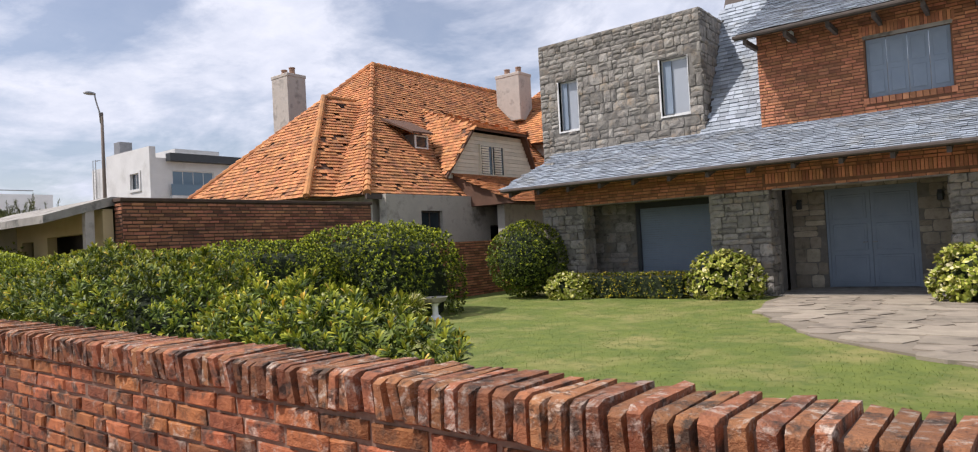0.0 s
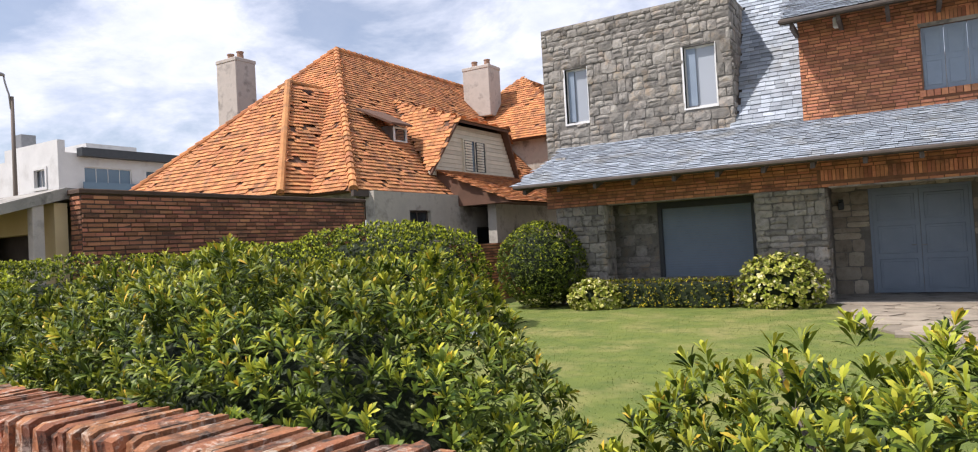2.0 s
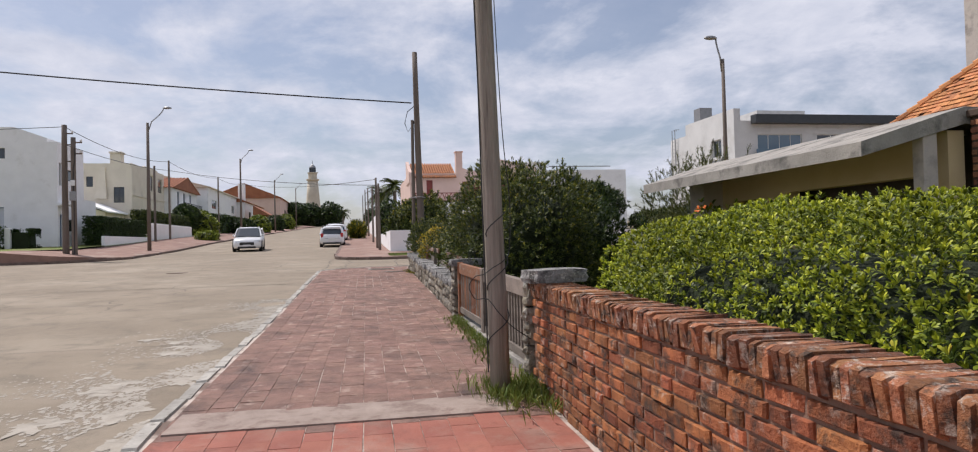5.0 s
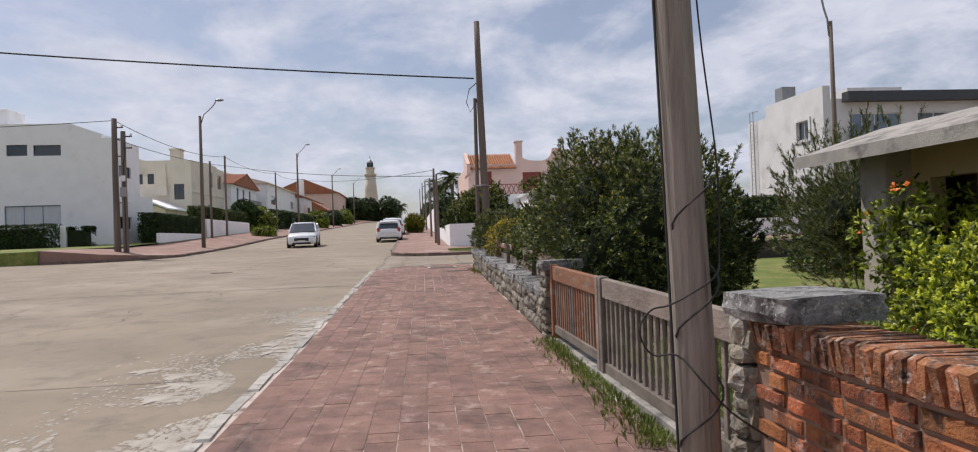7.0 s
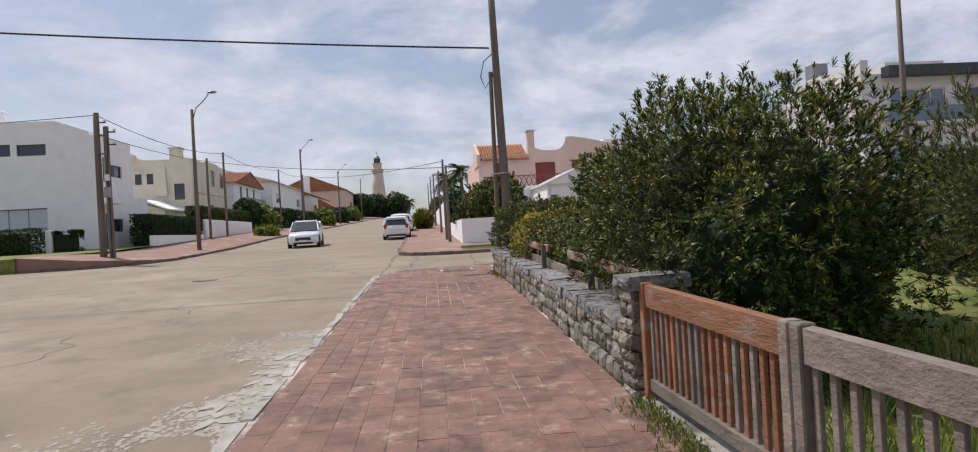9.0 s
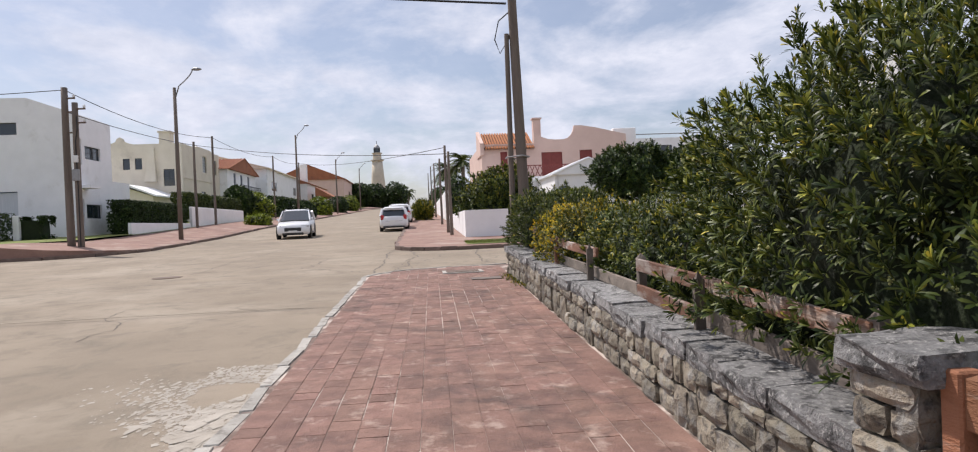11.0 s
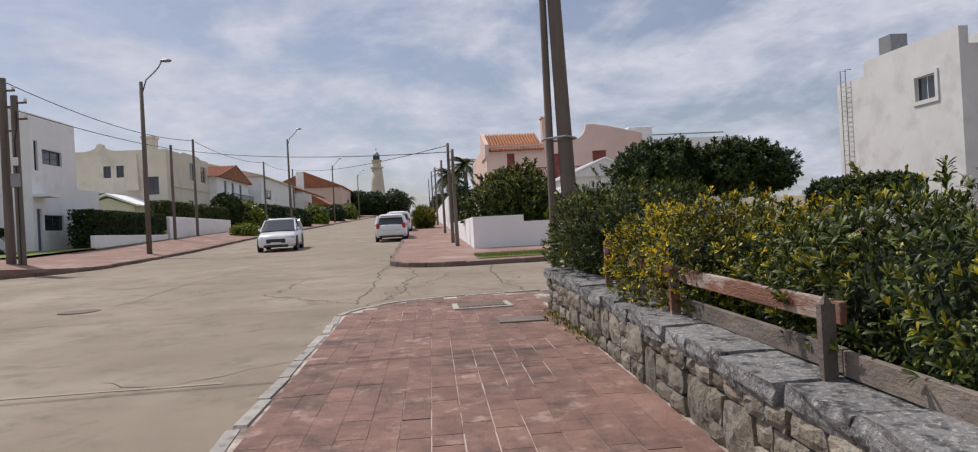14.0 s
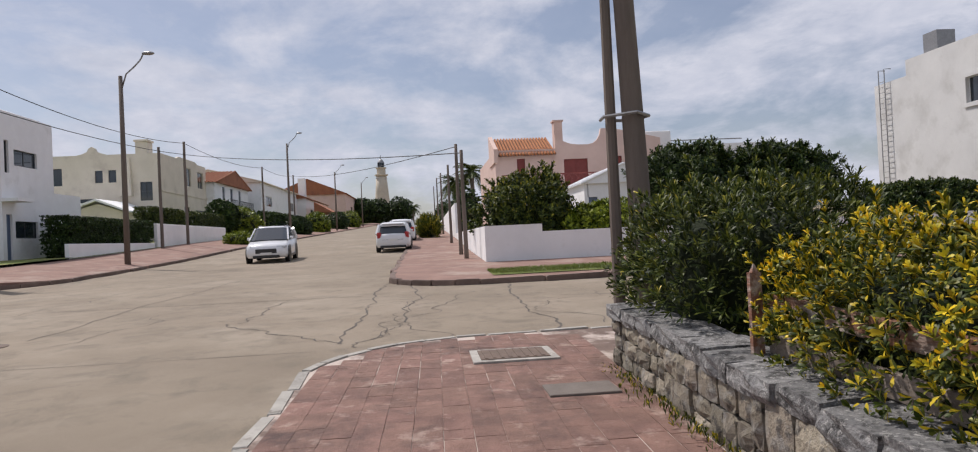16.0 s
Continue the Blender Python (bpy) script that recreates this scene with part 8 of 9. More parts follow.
bush("ivy_bush", (-14.35, 14.7, 1.0), (0.5, 1.1, 0.9), "bright green climbing shrub at the old house", "shrub", CLIPPED, 900, 7, 0.08, 0.04, 1.0, 0.3, 1.5, 47, 0.6, 0.35, W_ANGLE, floor=-0.1)
fs = bush("flowering_shrub", (-18.2, 5.6, 0.9), (0.7, 0.6, 0.85), "loose green shrub with a few orange flowers", "shrub", CLIPPED, 700, 7, 0.09, 0.03, 1.0, 0.3, 1.5, 48, 0.6, 0.6, W_ANGLE, floor=-0.1, core=0.4)
ORANGE_PETAL = surface("orange_petal", (0.75, 0.16, 0.02), (0.85, 0.28, 0.04), 9, 0.6, 0.1)
rng_f = np.random.default_rng(9)
cf = rng_f.normal(size=(14, 3))
cf /= np.linalg.norm(cf, axis=1, keepdims=True)
leaf_mesh("blossom", cf * [0.7, 0.6, 0.85] + [0, 0, 1.0], cf, 7, 0.06, 0.035, ORANGE_PETAL, fs, rng_f, (20, 80))["kind"] = "stuff"
bush("front_hedge", (-54.6, -23.6, 2.05), (0.55, 3.2, 0.78), "dark clipped hedge before the white house", "hedge", DARK_LEAF, 4000, 7, 0.10, 0.04, 0.0, 0.03, 0.6, 49, 0.5, 0.15, W_ANGLE, floor=1.3)

bush("front_hedge", (-55.4, -19.6, 1.95), (0.5, 0.8, 0.72), "small dark clipped hedge before the white house", "hedge", DARK_LEAF, 1600, 7, 0.09, 0.04, 0.2, 0.05, 0.8, 50, 0.5, 0.15, W_ANGLE, floor=1.3)
tagged(finish("gatepost_white", cuboid(-55.2, -54.8, -20.35, -20.05, 1.2, 2.75, 0.02), WHITE), "short white gatepost between dark hedges", "gatepost", kind="structure")
# shrubs and trees beyond the junction
bush("corner_tree", (-53.0, 4.3, 2.45), (1.8, 1.9, 1.6), "rounded dense tree behind the white corner wall", "tree", OLEANDER, 3000, 8, 0.19, 0.06, 1.0, 0.42, 0.9, 51, 0.5, 0.35, W_ANGLE, floor=0.9, young=YOUNG_DARK, share=0.6, shoots=90, reach=0.35, hollow=0.16, core=0.66)
bush("corner_shrub", (-52.0, 7.5, 1.9), (1.6, 2.2, 0.9), "green shrub behind the white corner wall", "shrub", CLIPPED, 1500, 8, 0.22, 0.08, 1.0, 0.2, 0.9, 52, 0.5, 0.3, W_ANGLE, floor=0.9)
for k, (y, rz, ry) in enumerate(((11.9, 1.35, 2.1), (16.2, 1.2, 2.7))):
    bush("umbrella_tree", (-55.5, y, 3.75), (2.4, ry, rz), "wide dark flat-topped tree behind the junction", "tree", DARK_LEAF, 3600, 8, 0.22, 0.06, 0.95, 0.36, 0.7, 53 + k, 0.6, 0.35, W_ANGLE, floor=1.0, young=OLEANDER, share=0.5, shoots=140, reach=0.4, hollow=0.16, core=0.66)
bush("low_tree", (-53.7, 21.5, 2.15), (2.2, 2.45, 0.90), "low dark flat-topped tree before the white apartment block", "tree", DARK_LEAF, 3000, 8, 0.20, 0.055, 0.9, 0.24, 0.7, 57, 0.6, 0.35, W_ANGLE, floor=0.8, young=OLEANDER, share=0.6, shoots=80, reach=0.2, hollow=0.12, core=0.68)
bush("street_hedge", (-64.2, -17.0, 2.6), (5.0, 0.6, 0.92), "dark clipped hedge on a low white wall", "hedge", DARK_LEAF, 9000, 7, 0.11, 0.045, 0.0, 0.03, 0.6, 61, 0.5, 0.15, W_ANGLE, floor=1.2)
bush("street_hedge", (-73.4, -17.3, 3.6), (2.9, 0.6, 0.9), "clipped green hedge in a front garden", "hedge", OLEANDER, 4000, 7, 0.12, 0.05, 0.0, 0.03, 0.6, 62, 0.5, 0.15, W_ANGLE, floor=1.7)
bush("street_hedge", (-82.0, -17.3, 3.6), (3.8, 0.6, 0.9), "clipped green hedge behind a white wall", "hedge", OLEANDER, 4000, 7, 0.12, 0.05, 0.0, 0.03, 0.6, 63, 0.5, 0.15, W_ANGLE, floor=1.9)
bush("street_tree", (-88.0, -17.5, 4.6), (1.5, 1.3, 1.3), "round dark tree in a front garden", "tree", DARK_LEAF, 1300, 7, 0.3, 0.12, 1.0, 0.15, 0.6, 64, 0.5, 0.25, W_ANGLE, floor=2.0)
bush("kerb_shrub", (-77.5, -13.3, 2.15), (1.9, 0.9, 0.6), "low round shrub at the kerb across the street", "shrub", CLIPPED, 700, 7, 0.2, 0.07, 0.8, 0.1, 0.8, 65, 0.5, 0.25, W_ANGLE, floor=1.75)
bush("street_hedge", (-112, -16.5, 4.2), (14, 0.8, 1.0), "long dark hedge by the footway", "hedge", DARK_LEAF, 2600, 7, 0.3, 0.12, 0.0, 0.03, 0.4, 66, 0.5, 0.15, W_ANGLE, floor=2.8)
for k, (x, y, z, r) in enumerate(((-92, -17, 3.6, 1.9), (-105, -14, 3.6, 1.3), (-118, -14, 4.2, 1.7), (-140, -14, 5.0, 1.8), (-160, -14, 5.8, 2.0))):
    bush("street_shrub", (x, y, z), (r * 1.3, r, r), "rounded green shrub beside the footway", "shrub", DARK_LEAF if k % 2 else CLIPPED, 700, 7, 0.3, 0.12, 1.0, 0.15, 0.6, 70 + k, 0.5, 0.25, W_ANGLE, "street shrubs", ground_height(x))
rng = random.Random(77)
for k in range(18):
    x, y = -200 - rng.uniform(0, 75), -2.5 - rng.uniform(2, 26)
    r = rng.uniform(2.6, 4.2)
    bush("far_tree", (x, y, 8.6 + r * 0.6), (r * 1.5, r * 1.1, r), "dark far tree below the lighthouse", "tree", DARK_LEAF, 500, 7, 0.6, 0.22, 1.0, 0.25, 0.4, 90 + k, 0.5, 0.3, W_ANGLE, "far trees", ground_height(x))
for k in range(7):
    x = -95 - k * 14
    bush("far_shrub", (x, 3.6 + rng.uniform(0, 1.5), ground_height(x) + 1.6), (3.5, 1.4, 1.6 + rng.uniform(0, 0.8)), "dark shrub over a garden wall up the street", "shrub", DARK_LEAF, 600, 7, 0.4, 0.14, 1.0, 0.25, 0.5, 120 + k, 0.5, 0.3, W_ANGLE, "far shrubs", ground_height(x))
bush("verge_grass_clump", (-74.5, 0.45, 2.3), (1.3, 0.7, 0.85), "dry ornamental grass clump at the kerb", "grass clump", GOLD_LEAF, 600, 9, 0.5, 0.03, 1.0, 0.2, 0.8, 130, 1.4, 0.5, (5, 45), floor=1.7)


def palm(x, y, height, spread, label="tall palm tree with drooping fronds", seed=1):
    rng = random.Random(seed)
    z = ground_height(x)
    root = thing("palm_tree", (x, y, z), label, "palm tree", "palm trees")
    part("trunk", tube([(0, 0, -0.2), (0.1, 0, height * 0.5), (0.05, 0, height)], [0.32, 0.24, 0.2], 10), TWIG, root)
    for k in range(44):
        a, lift = rng.uniform(0, 2 * math.pi), rng.uniform(-0.7, 1.1)
        pts = []
        for s in range(6):
            f = s / 5
            pts.append(Vector((math.cos(a) * spread * f * math.cos(lift * 0.6), math.sin(a) * spread * f * math.cos(lift * 0.6), height + spread * (math.sin(lift) * f - 0.55 * f * f))))
        vs, fs = [], []
        for s in range(5):
            p, q = pts[s], pts[s + 1]
            side = (q - p).cross(Vector((0, 0, 1))).normalized()
            for j in range(5):
                b = p.lerp(q, j / 5)
                ln = spread * 0.26 * (1 - abs((s + j / 5) / 5 - 0.45))
                for sg in (-1, 1):
                    o = len(vs)
                    vs += [b, b + (q - p) * 0.2, b + side * sg * ln + (q - p) * 0.5 + Vector((0, 0, -ln * 0.35))]
                    fs.append((o, o + 1, o + 2))
        raw_part("frond", vs, fs, OLEANDER, root)


palm(-100, 5.4, 6.2, 2.3, seed=3)
palm(-128, 4.6, 6.6, 2.6, seed=4)
palm(-255, -6.5, 6.0, 3.0, "far palm tree at the top of the street", 5)
palm(-250, -3.5, 5.0, 2.8, "far palm tree at the top of the street", 6)

# ---------------------------------------------------------------- garden details
fl = thing("flagstone_path", (-1.5, 12.5, LAWN_Z), "irregular pale flagstone path curving to the door", "path", kind="structure")
bm = prism([(-4.45, 16.3), (-4.45, 14.8), (-4.05, 13.0), (-2.5, 10.2), (-0.5, 8.5), (3.0, 7.2), (9, 6.6), (9, 11.0), (4.0, 12.0), (0.5, 14.0), (-0.4, 16.3)], LAWN_Z - 0.1, LAWN_Z + 0.03)
o = part("bed", bm, FLAG_BED, fl)
o.location = -fl.location


def flagstones():
    rng = random.Random(12)
    def inside(x, y):
        if y > 13:
            left = -4.4 + (14.8 - y) * 0.2
        else:
            left = -4.05 + (13.0 - y) * 0.55 if y > 10.2 else -2.5 + (10.2 - y) * 1.25
        right = -0.45 + max(0, 15.5 - y) * 0.75
        return left + 0.15 < x < min(right, 5) and 8.6 < y < 16.2
    y = 8.6
    while y < 16.2:
        x = -4.4 + rng.uniform(0, 0.3)
        h = rng.uniform(0.45, 0.7)
        while x < 5:
            w = rng.uniform(0.5, 0.95)
            if inside(x + w / 2, y + h / 2):
                n, dy = rng.choice((5, 6, 7)), rng.uniform(-0.16, 0.16)
                pts = []
                for k in range(n):
                    a = 2 * math.pi * (k + rng.uniform(-0.25, 0.25)) / n
                    c, s = math.cos(a), math.sin(a)
                    f = 1 / max(abs(c), abs(s)) ** 0.6
                    pts.append((x + w / 2 + c * f * w * 0.54 - fl.location.x, y + dy + h / 2 + s * f * h * 0.56 - fl.location.y))
                part("flagstone", prism(pts, 0.0, 0.045 + rng.uniform(-0.004, 0.004)), FLAG, fl)
            x += w
        y += h


flagstones()


def birdbath():
    root = thing("bird_bath", (-9.95, 10.85, LAWN_Z), "small white stone bird bath with a potted plant on the lawn", "bird bath")
    root.location = (-9.9, 10.75, LAWN_Z)
    part("pedestal", lathe([(0.13, 0), (0.13, 0.05), (0.07, 0.1), (0.06, 0.28), (0.10, 0.34)], 14), WHITE, root)
    part("basin", lathe([(0.10, 0.34), (0.22, 0.38), (0.28, 0.47), (0.25, 0.47), (0.19, 0.41), (0.02, 0.40)], 18), CONCRETE, root)


birdbath()
bush("spiky_plant", (-10.3, 10.3, LAWN_Z + 0.2), (0.35, 0.3, 0.3), "spiky pale green plant beside the bird bath", "plant", PALE_LEAF, 60, 9, 0.25, 0.03, 1.0, 0.1, 1.0, 140, 1.0, 0.4, (10, 60), floor=LAWN_Z, core=0.3)


def grass_strip(name, pts_fn, count, height, label, material, seed, parent=None):
    rng = np.random.default_rng(seed)
    c = np.array([pts_fn(rng) for _ in range(count)])
    ax = np.tile([0, 0, 1.0], (count, 1)) + rng.normal(size=(count, 3)) * 0.25
    ax /= np.linalg.norm(ax, axis=1, keepdims=True)
    ob = leaf_mesh(name, c, ax, 4, height, 0.004 if height < 0.03 else 0.008, material, None, rng, (5, 40), 0.5, 0.1)
    return tagged(ob, label, "grass", kind="stuff")


def tuft_point(rng):
    x = -13.95 + rng.normal() * 0.28
    return (x, 1.38 + rng.normal() * 0.12 if rng.random() < 0.5 else wall_line(x) - abs(rng.normal()) * 0.1, ground_height(x))


grass_strip("weeds", tuft_point, 420, 0.13, "green weeds round the foot of the pole", GRASS, 1)


def gate_weeds(rng):
    x = rng.uniform(-19.2, -15.2)
    return (x, wall_line(x) + 0.02 - abs(rng.normal()) * 0.11, ground_height(x))


grass_strip("weeds_gate", gate_weeds, 700, 0.07, "thin yellow-green grass along the gate sill", GRASS, 2)


def lawn_point(rng):
    y = 2.0 + 13.5 * rng.random() ** 1.3
    return (rng.uniform(-13, 3) if y > 4 else rng.uniform(-5, 1), y, LAWN_Z)


grass_strip("lawn_grass", lawn_point, 34000, 0.018, "short mown lawn grass", GRASS, 3)


def garden_point(rng):
    return (rng.uniform(-21, -15.1), rng.uniform(2.2, 9), -0.1 + rng.random() * 0.02)


grass_strip("garden_grass", garden_point, 6000, 0.28, "long uncut grass behind the gate", GRASS, 4)

# ---------------------------------------------------------------- pavement pieces
grate = thing("drain_cover", (-31.95, 1.0, ground_height(-31.95)), "rusty rectangular drain cover in a concrete surround", "drain cover")
part("surround", cuboid(-0.36, 0.36, -0.42, 0.42, -0.05, 0.012, 0.004), KERB, grate)
part("plate", cuboid(-0.28, 0.28, -0.34, 0.34, -0.03, 0.020, 0.004), IRON, grate)
for k in range(8):
    part("grating_bar", cuboid(-0.25, 0.25, -0.30 + k * 0.08, -0.27 + k * 0.08, 0.019, 0.026), IRON, grate)
cover = thing("utility_cover", (-30.4, 1.35, ground_height(-30.4)), "pale square concrete utility cover", "utility cover")
part("lid", cuboid(-0.2, 0.2, -0.28, 0.28, -0.05, 0.014, 0.004), JOINT_GREY, cover)
mh = thing("manhole_cover", (-35.5, -6.2, ground_height(-35.5) - 0.12), "round dark iron manhole cover in the road", "manhole cover")
part("lid", lathe([(0.36, -0.05), (0.36, 0.008), (0.30, 0.014), (0.0, 0.014)], 20), IRON, mh)


STRIPS = ((-14.1, -13.52),)
WORN_CEMENT = surface("worn_cement_strip", (0.22, 0.165, 0.135), (0.40, 0.32, 0.27), 4, 0.92, 0.7, 60, grime=(0.16, 0.10, 0.08), grime_scale=3, grime_cut=(0.5, 0.68))


def tiles():
    """Ribbed red tiles: those on the middle stretch as single pieces, the rest joined."""
    pav = bpy.data.objects["pavement"]
    bm = cuboid(-0.5, 0.5, -0.5, 0.5, -0.5, 0.5)
    bmesh.ops.bevel(bm, geom=[e for e in bm.edges if all(v.co.z > 0 for v in e.verts)], offset=0.012, segments=1, affect="EDGES")
    me = bpy.data.meshes.new("tile")
    bm.to_mesh(me)
    bm.free()
    me.materials.append(PAVING)
    rng = random.Random(4)
    vs, fs, bright_v, bright_f = [], [], [], []
    singles = 0
    wide = 0.20
    for column in range(15):
        x = -33.3 - rng.uniform(0, 0.4)
        while x < 6.0:
            step = rng.choice((0.2, 0.4, 0.4, 0.4))
            cx = x + step / 2
            x += step
            cy = kerb_line(cx) + 0.09 + wide * (column + 0.5)
            if cy > wall_line(cx) - 0.05 or cx < -33.1:
                continue
            if cx < -31.4 and math.hypot(cx + 31.4, min(0, cy - 0.85)) > 1.78:
                continue
            if abs(cx + 31.95) < 0.14 and abs(cy - 1.0) < 0.3:
                continue
            z = ground_height(cx)
            worn = 0.010 * max(0.0, min(1.0, 0.15 + 4.0 * noise.noise(Vector((cx * 0.55, cy * 0.9, 2.0))))) * rng.random()
            slope = math.degrees(math.atan((ground_height(cx + 0.2) - ground_height(cx - 0.2)) / 0.4))
            m = Matrix.Translation((cx, cy, z - 0.02 + rng.uniform(-0.0015, 0.0015))) @ pose(0, 0, 0, rng.uniform(-0.3, 0.3), -slope + rng.uniform(-0.2, 0.2), -0.87 + rng.uniform(-0.3, 0.3)) @ Matrix.Diagonal((step - rng.uniform(0.0005, 0.0045) - worn, wide - rng.uniform(0.0005, 0.0045) - worn, 0.04, 1))
            if -26.5 < cx < -19 and 1 < column < 11 and singles < 300:
                ob = new("tile", me)
                ob.parent = pav
                ob.matrix_basis = m
                singles += 1
            else:
                tv, tf = (bright_v, bright_f) if cx > -13.5 else (vs, fs)
                o = len(tv)
                tv += [m @ v.co for v in me.vertices]
                tf += [[o + k for k in f.vertices] for f in me.polygons]
    for x0, x1 in STRIPS:
        xm = (x0 + x1) / 2
        bm = solid([(x, y, ground_height(xm) + z) for z in (-0.04, 0.006) for x, y in ((x0, kerb_line(x0) + 0.12), (x1, kerb_line(x1) + 0.12), (x1, wall_line(x1) - 0.3), (x0, wall_line(x0) - 0.3))], [(0, 1, 2, 3), (4, 5, 6, 7), (0, 1, 5, 4), (1, 2, 6, 5), (2, 3, 7, 6), (3, 0, 4, 7)])
        part("cement_strip", bm, WORN_CEMENT, pav, "worn pale pinkish cement strip across the tiles")
    raw_part("tiling", vs, fs, PAVING_ISLAND, pav)["kind"] = "stuff"
    raw_part("tiling_fresh", bright_v, bright_f, BRIGHT_PAVING, pav)["kind"] = "stuff"


tiles()


# ---------------------------------------------------------------- wear on the road
CRACK = surface("crack_filling", (0.07, 0.06, 0.05), (0.15, 0.13, 0.11), 8, 0.95, 0.3)
FLAKE = surface("pale_worn_cement", (0.29, 0.255, 0.205), (0.47, 0.43, 0.37), 5, 0.95, 0.5, 60)


PALE_JOINT = surface("pale_joint_filling", (0.27, 0.225, 0.165), (0.36, 0.31, 0.24), 3, 0.92, 0.4, 60)


def ribbon(points, width, lift=0.004):
    bm = bmesh.new()
    rows = []
    for i, (x, y) in enumerate(points):
        a, b = points[max(i - 1, 0)], points[min(i + 1, len(points) - 1)]
        d = Vector((b[0] - a[0], b[1] - a[1], 0)).normalized()
        n = Vector((-d.y, d.x, 0)) * width * 0.5 * (0.5 + random.random())
        z = ground_height(x) - 0.12 + lift
        rows.append((bm.verts.new((x + n.x, y + n.y, z)), bm.verts.new((x - n.x, y - n.y, z))))
    for p, q in zip(rows, rows[1:]):
        bm.faces.new((p[0], q[0], q[1], p[1]))
    bmesh.ops.recalc_face_normals(bm, faces=bm.faces)
    for f in bm.faces:
        if f.normal.z < 0:
            f.normal_flip()
    return bm


def cracks():
    rng = random.Random(21)
    road = bpy.data.objects["road_crossing"]
    for x, y, turn, n, w in ((-34.2, -0.6, 175, 26, 0.016), (-34.0, 0.4, 170, 26, 0.014), (-34.5, 2.6, 150, 22, 0.014), (-37, -3.5, 100, 18, 0.012), (-35, -5.2, 200, 16, 0.012), (-40, -2, 250, 14, 0.012), (-38.5, -8, 190, 20, 0.014), (-43.5, -9, 100, 16, 0.014), (-39, 1.5, 60, 16, 0.014)):
        pts, a = [(x, y)], radians(turn)
        for k in range(int(n * 1.6)):
            a += rng.uniform(-0.9, 0.9)
            a += (radians(turn) - a) * 0.25
            pts.append((pts[-1][0] + 0.16 * math.cos(a), pts[-1][1] + 0.16 * math.sin(a)))
        pts = [p for p in pts if -49 < p[0] < -33.9 or p[1] < -1.2]
        if len(pts) > 3:
            part("crack", ribbon(pts, w), CRACK, road)
    for a, b, w in (((-43.4, -0.74), (-34.0, -0.95), 0.030), ((-43.5, -0.25), (-35.6, -0.22), 0.030), ((-35.6, -0.22), (-33.6, -0.8), 0.022), ((-41.2, 2.05), (-33.8, 1.95), 0.032), ((-39.7, -2.65), (-36.6, -3.05), 0.026), ((-36.6, -3.05), (-34.0, -1.1), 0.022), ((-47, -5.4), (-36, -5.9), 0.022), ((-40.2, -7.4), (-40.0, -0.5), 0.020), ((-46, 1.2), (-43, 4.5), 0.022)):
        n, wander, pts = 36, 0.0, []
        for k in range(n + 1):
            wander = wander * 0.86 + rng.uniform(-0.075, 0.075)
            f = k / n
            pts.append((a[0] + (b[0] - a[0]) * f + rng.uniform(-0.03, 0.03), a[1] + (b[1] - a[1]) * f + wander))
        pts = [p for p in pts if p[0] < -33.6 and not (p[0] < -42.6 and p[1] > 0.2) and not (p[0] < -45.8 and p[1] > -0.9)]
        if len(pts) > 3:
            part("crack", ribbon(pts, w), CRACK, road)
    near = bpy.data.objects["road"]
    for x, y, turn, n, w in ((-22.5, -5.5, 178, 16, 0.014), (-26.5, -4.2, 190, 14, 0.014), (-29.0, -3.0, 95, 20, 0.012), (-24.0, -7.5, 185, 14, 0.014)):
        pts, a = [(x, y)], radians(turn)
        for k in range(int(n * 1.6)):
            a += rng.uniform(-0.9, 0.9)
            a += (radians(turn) - a) * 0.25
            pts.append((pts[-1][0] + 0.14 * math.cos(a), pts[-1][1] + 0.14 * math.sin(a)))
        part("crack", ribbon(pts, w), CRACK, near)
    for x in (-33.6, -40.2, -47.5):
        part("joint", ribbon([(x + 0.004 * k, -11.8 + k * 0.53) for k in range(21)], 0.014), CRACK, road)
    part("joint", ribbon([(-28.6, -11.8 + k * 0.53) for k in range(20)], 0.07), PALE_JOINT, near)
    part("joint", ribbon([(-18.6, -11.8 + k * 0.53) for k in range(20)], 0.014), CRACK, near)


cracks()


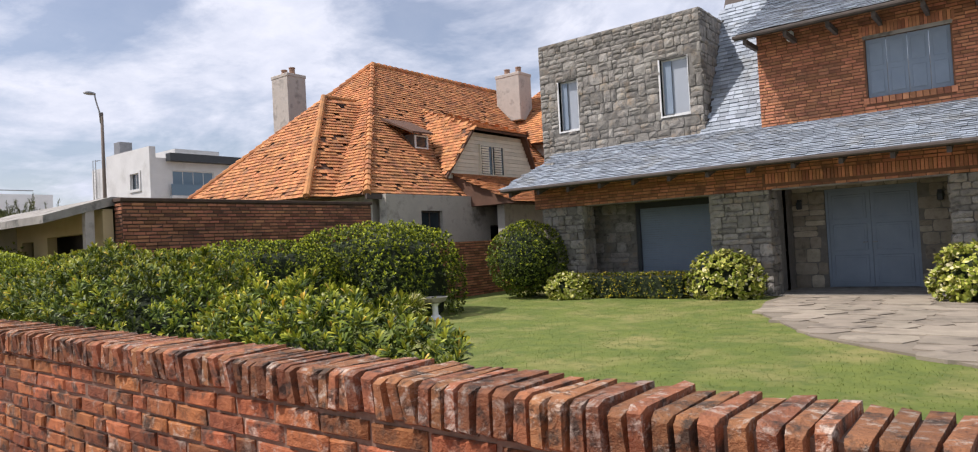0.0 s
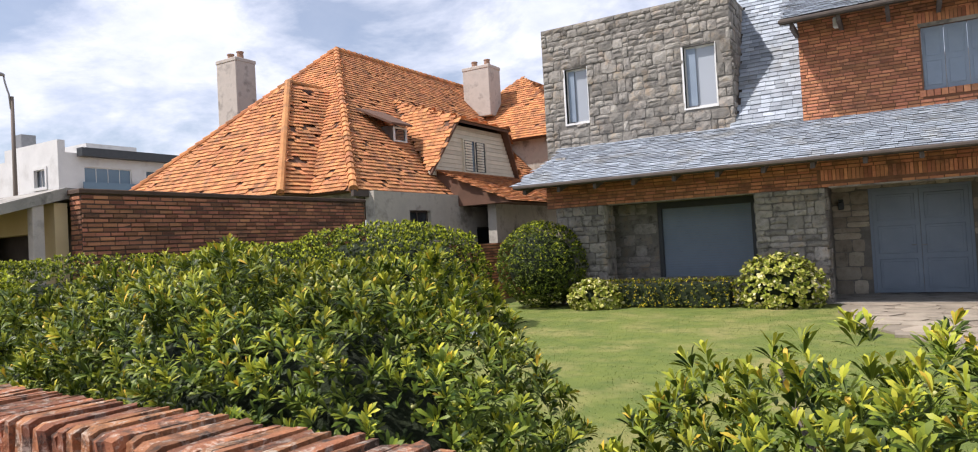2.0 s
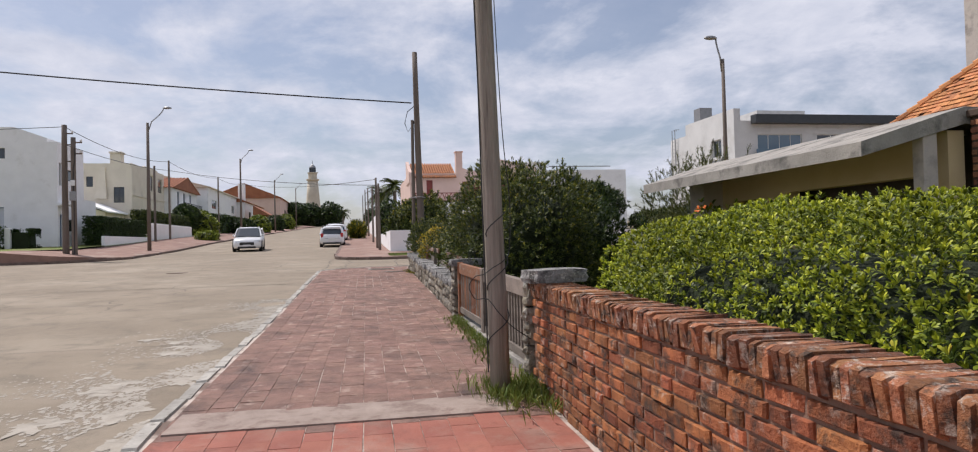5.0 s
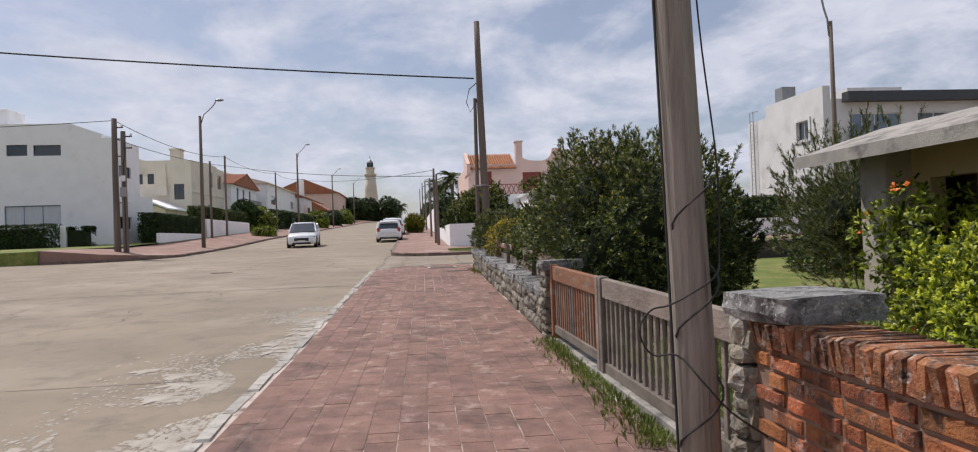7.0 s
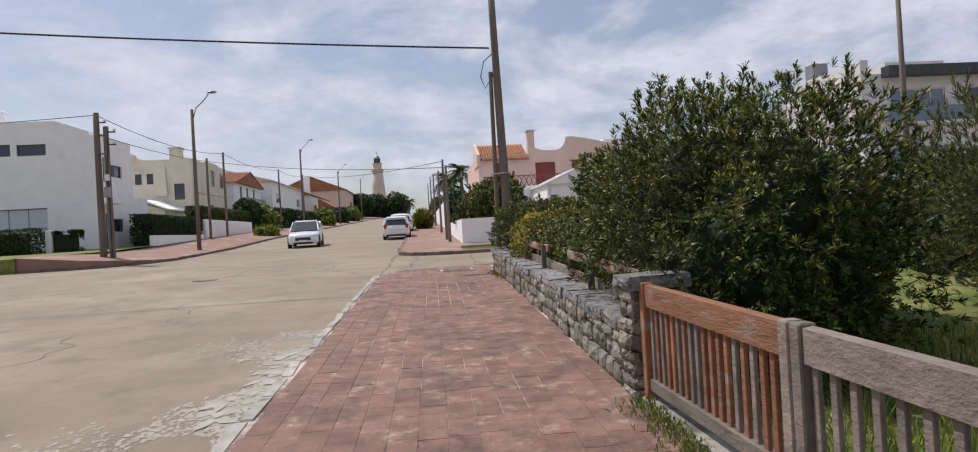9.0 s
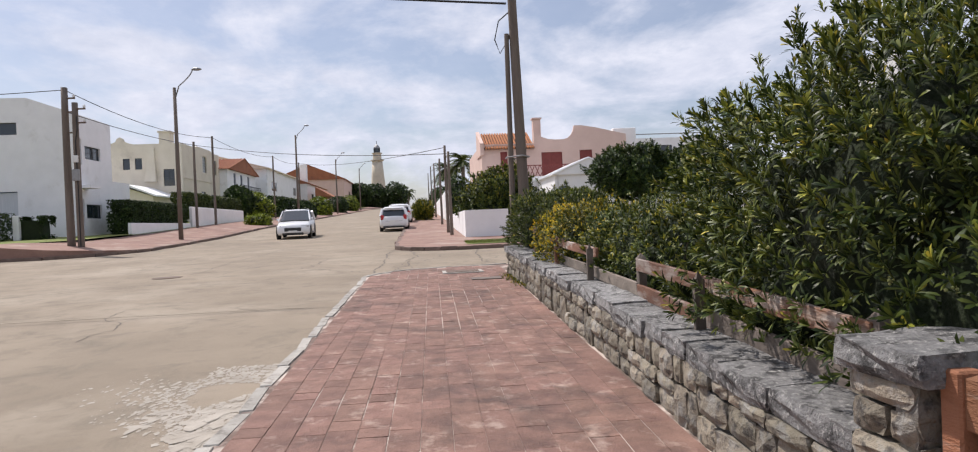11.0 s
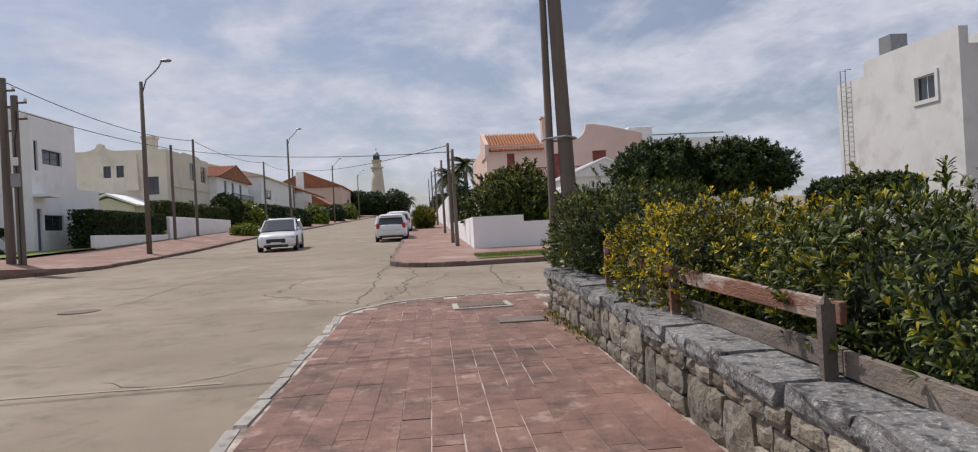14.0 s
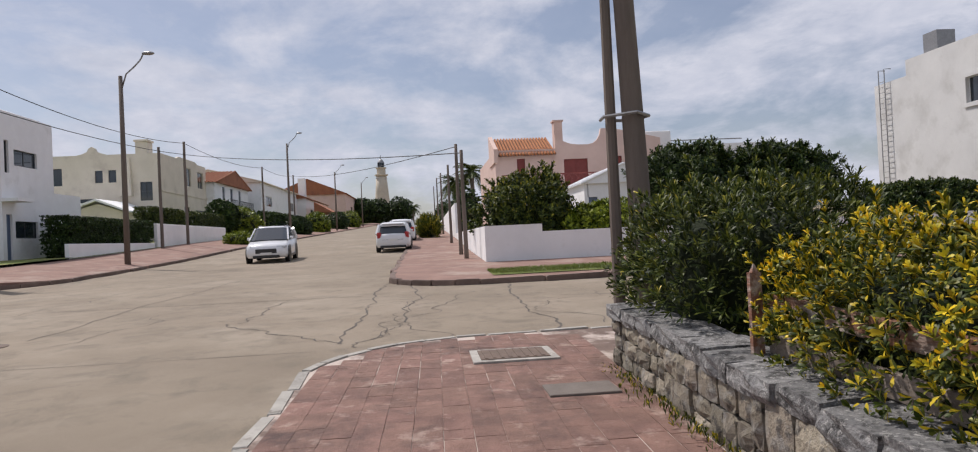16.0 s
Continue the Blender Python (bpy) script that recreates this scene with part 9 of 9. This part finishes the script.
def flakes():
    """Scaled cement along the kerb: many thin irregular patches."""
    rng = random.Random(31)
    vs, fs = [], []
    for k in range(30000):
        x = rng.uniform(-24.5, -9.0)
        thick = 1.7 * max(0.12, noise.noise(Vector((x * 0.35, 3.1, 0))) + 0.45)
        y = kerb_line(x) - 0.12 - abs(rng.gauss(0, 1)) * thick * 0.62
        if noise.noise(Vector((x * 0.9, y * 1.6, 7))) < -0.10:
            continue
        r = 0.004 + 0.024 * rng.random() ** 2.5
        n = rng.choice((5, 6, 7))
        o = len(vs)
        z = ground_height(x) - 0.12 + 0.0016 + rng.uniform(0, 0.0010)
        for j in range(n):
            a = 2 * math.pi * j / n
            q = r * rng.uniform(0.5, 1.2)
            vs.append((x + q * 1.9 * math.cos(a), y + q * math.sin(a), z))
        fs.append(tuple(range(o, o + n)))
    for k in range(260):
        x = rng.uniform(-24.0, -9.5)
        thick = 1.7 * max(0.12, noise.noise(Vector((x * 0.35, 3.1, 0))) + 0.45)
        y = kerb_line(x) - 0.2 - abs(rng.gauss(0, 1)) * thick * 0.5
        if noise.noise(Vector((x * 0.9, y * 1.6, 7))) < 0.0:
            continue
        r = rng.uniform(0.05, 0.20)
        o = len(vs)
        z = ground_height(x) - 0.12 + 0.0008 + k * 0.000002
        for j in range(30):
            a = 2 * math.pi * j / 30
            q = r * (0.75 + 0.9 * noise.noise(Vector((x * 5 + 1.8 * math.cos(a), y * 5 + 1.8 * math.sin(a), k * 1.7))) + rng.uniform(-0.14, 0.14))
            vs.append((x + q * 1.7 * math.cos(a), y + q * math.sin(a), z))
        fs.append(tuple(range(o, o + 30)))
    raw_part("worn_cement", vs, fs, FLAKE, bpy.data.objects["road"])["kind"] = "stuff"


flakes()


def verge_point(rng):
    return (rng.uniform(-44.2, -42.1), rng.uniform(1.8, 12), 0.68)


grass_strip("verge_grass", verge_point, 5000, 0.10, "rough green grass on the corner verge", GRASS, 6)


def dry_point(rng):
    return (rng.uniform(-31.3, -28.3), wall_line(-30) - abs(rng.normal()) * 0.10, ground_height(-30))


grass_strip("dry_litter", dry_point, 260, 0.05, "dry grass and litter at the wall's foot", GOLD_LEAF, 7)
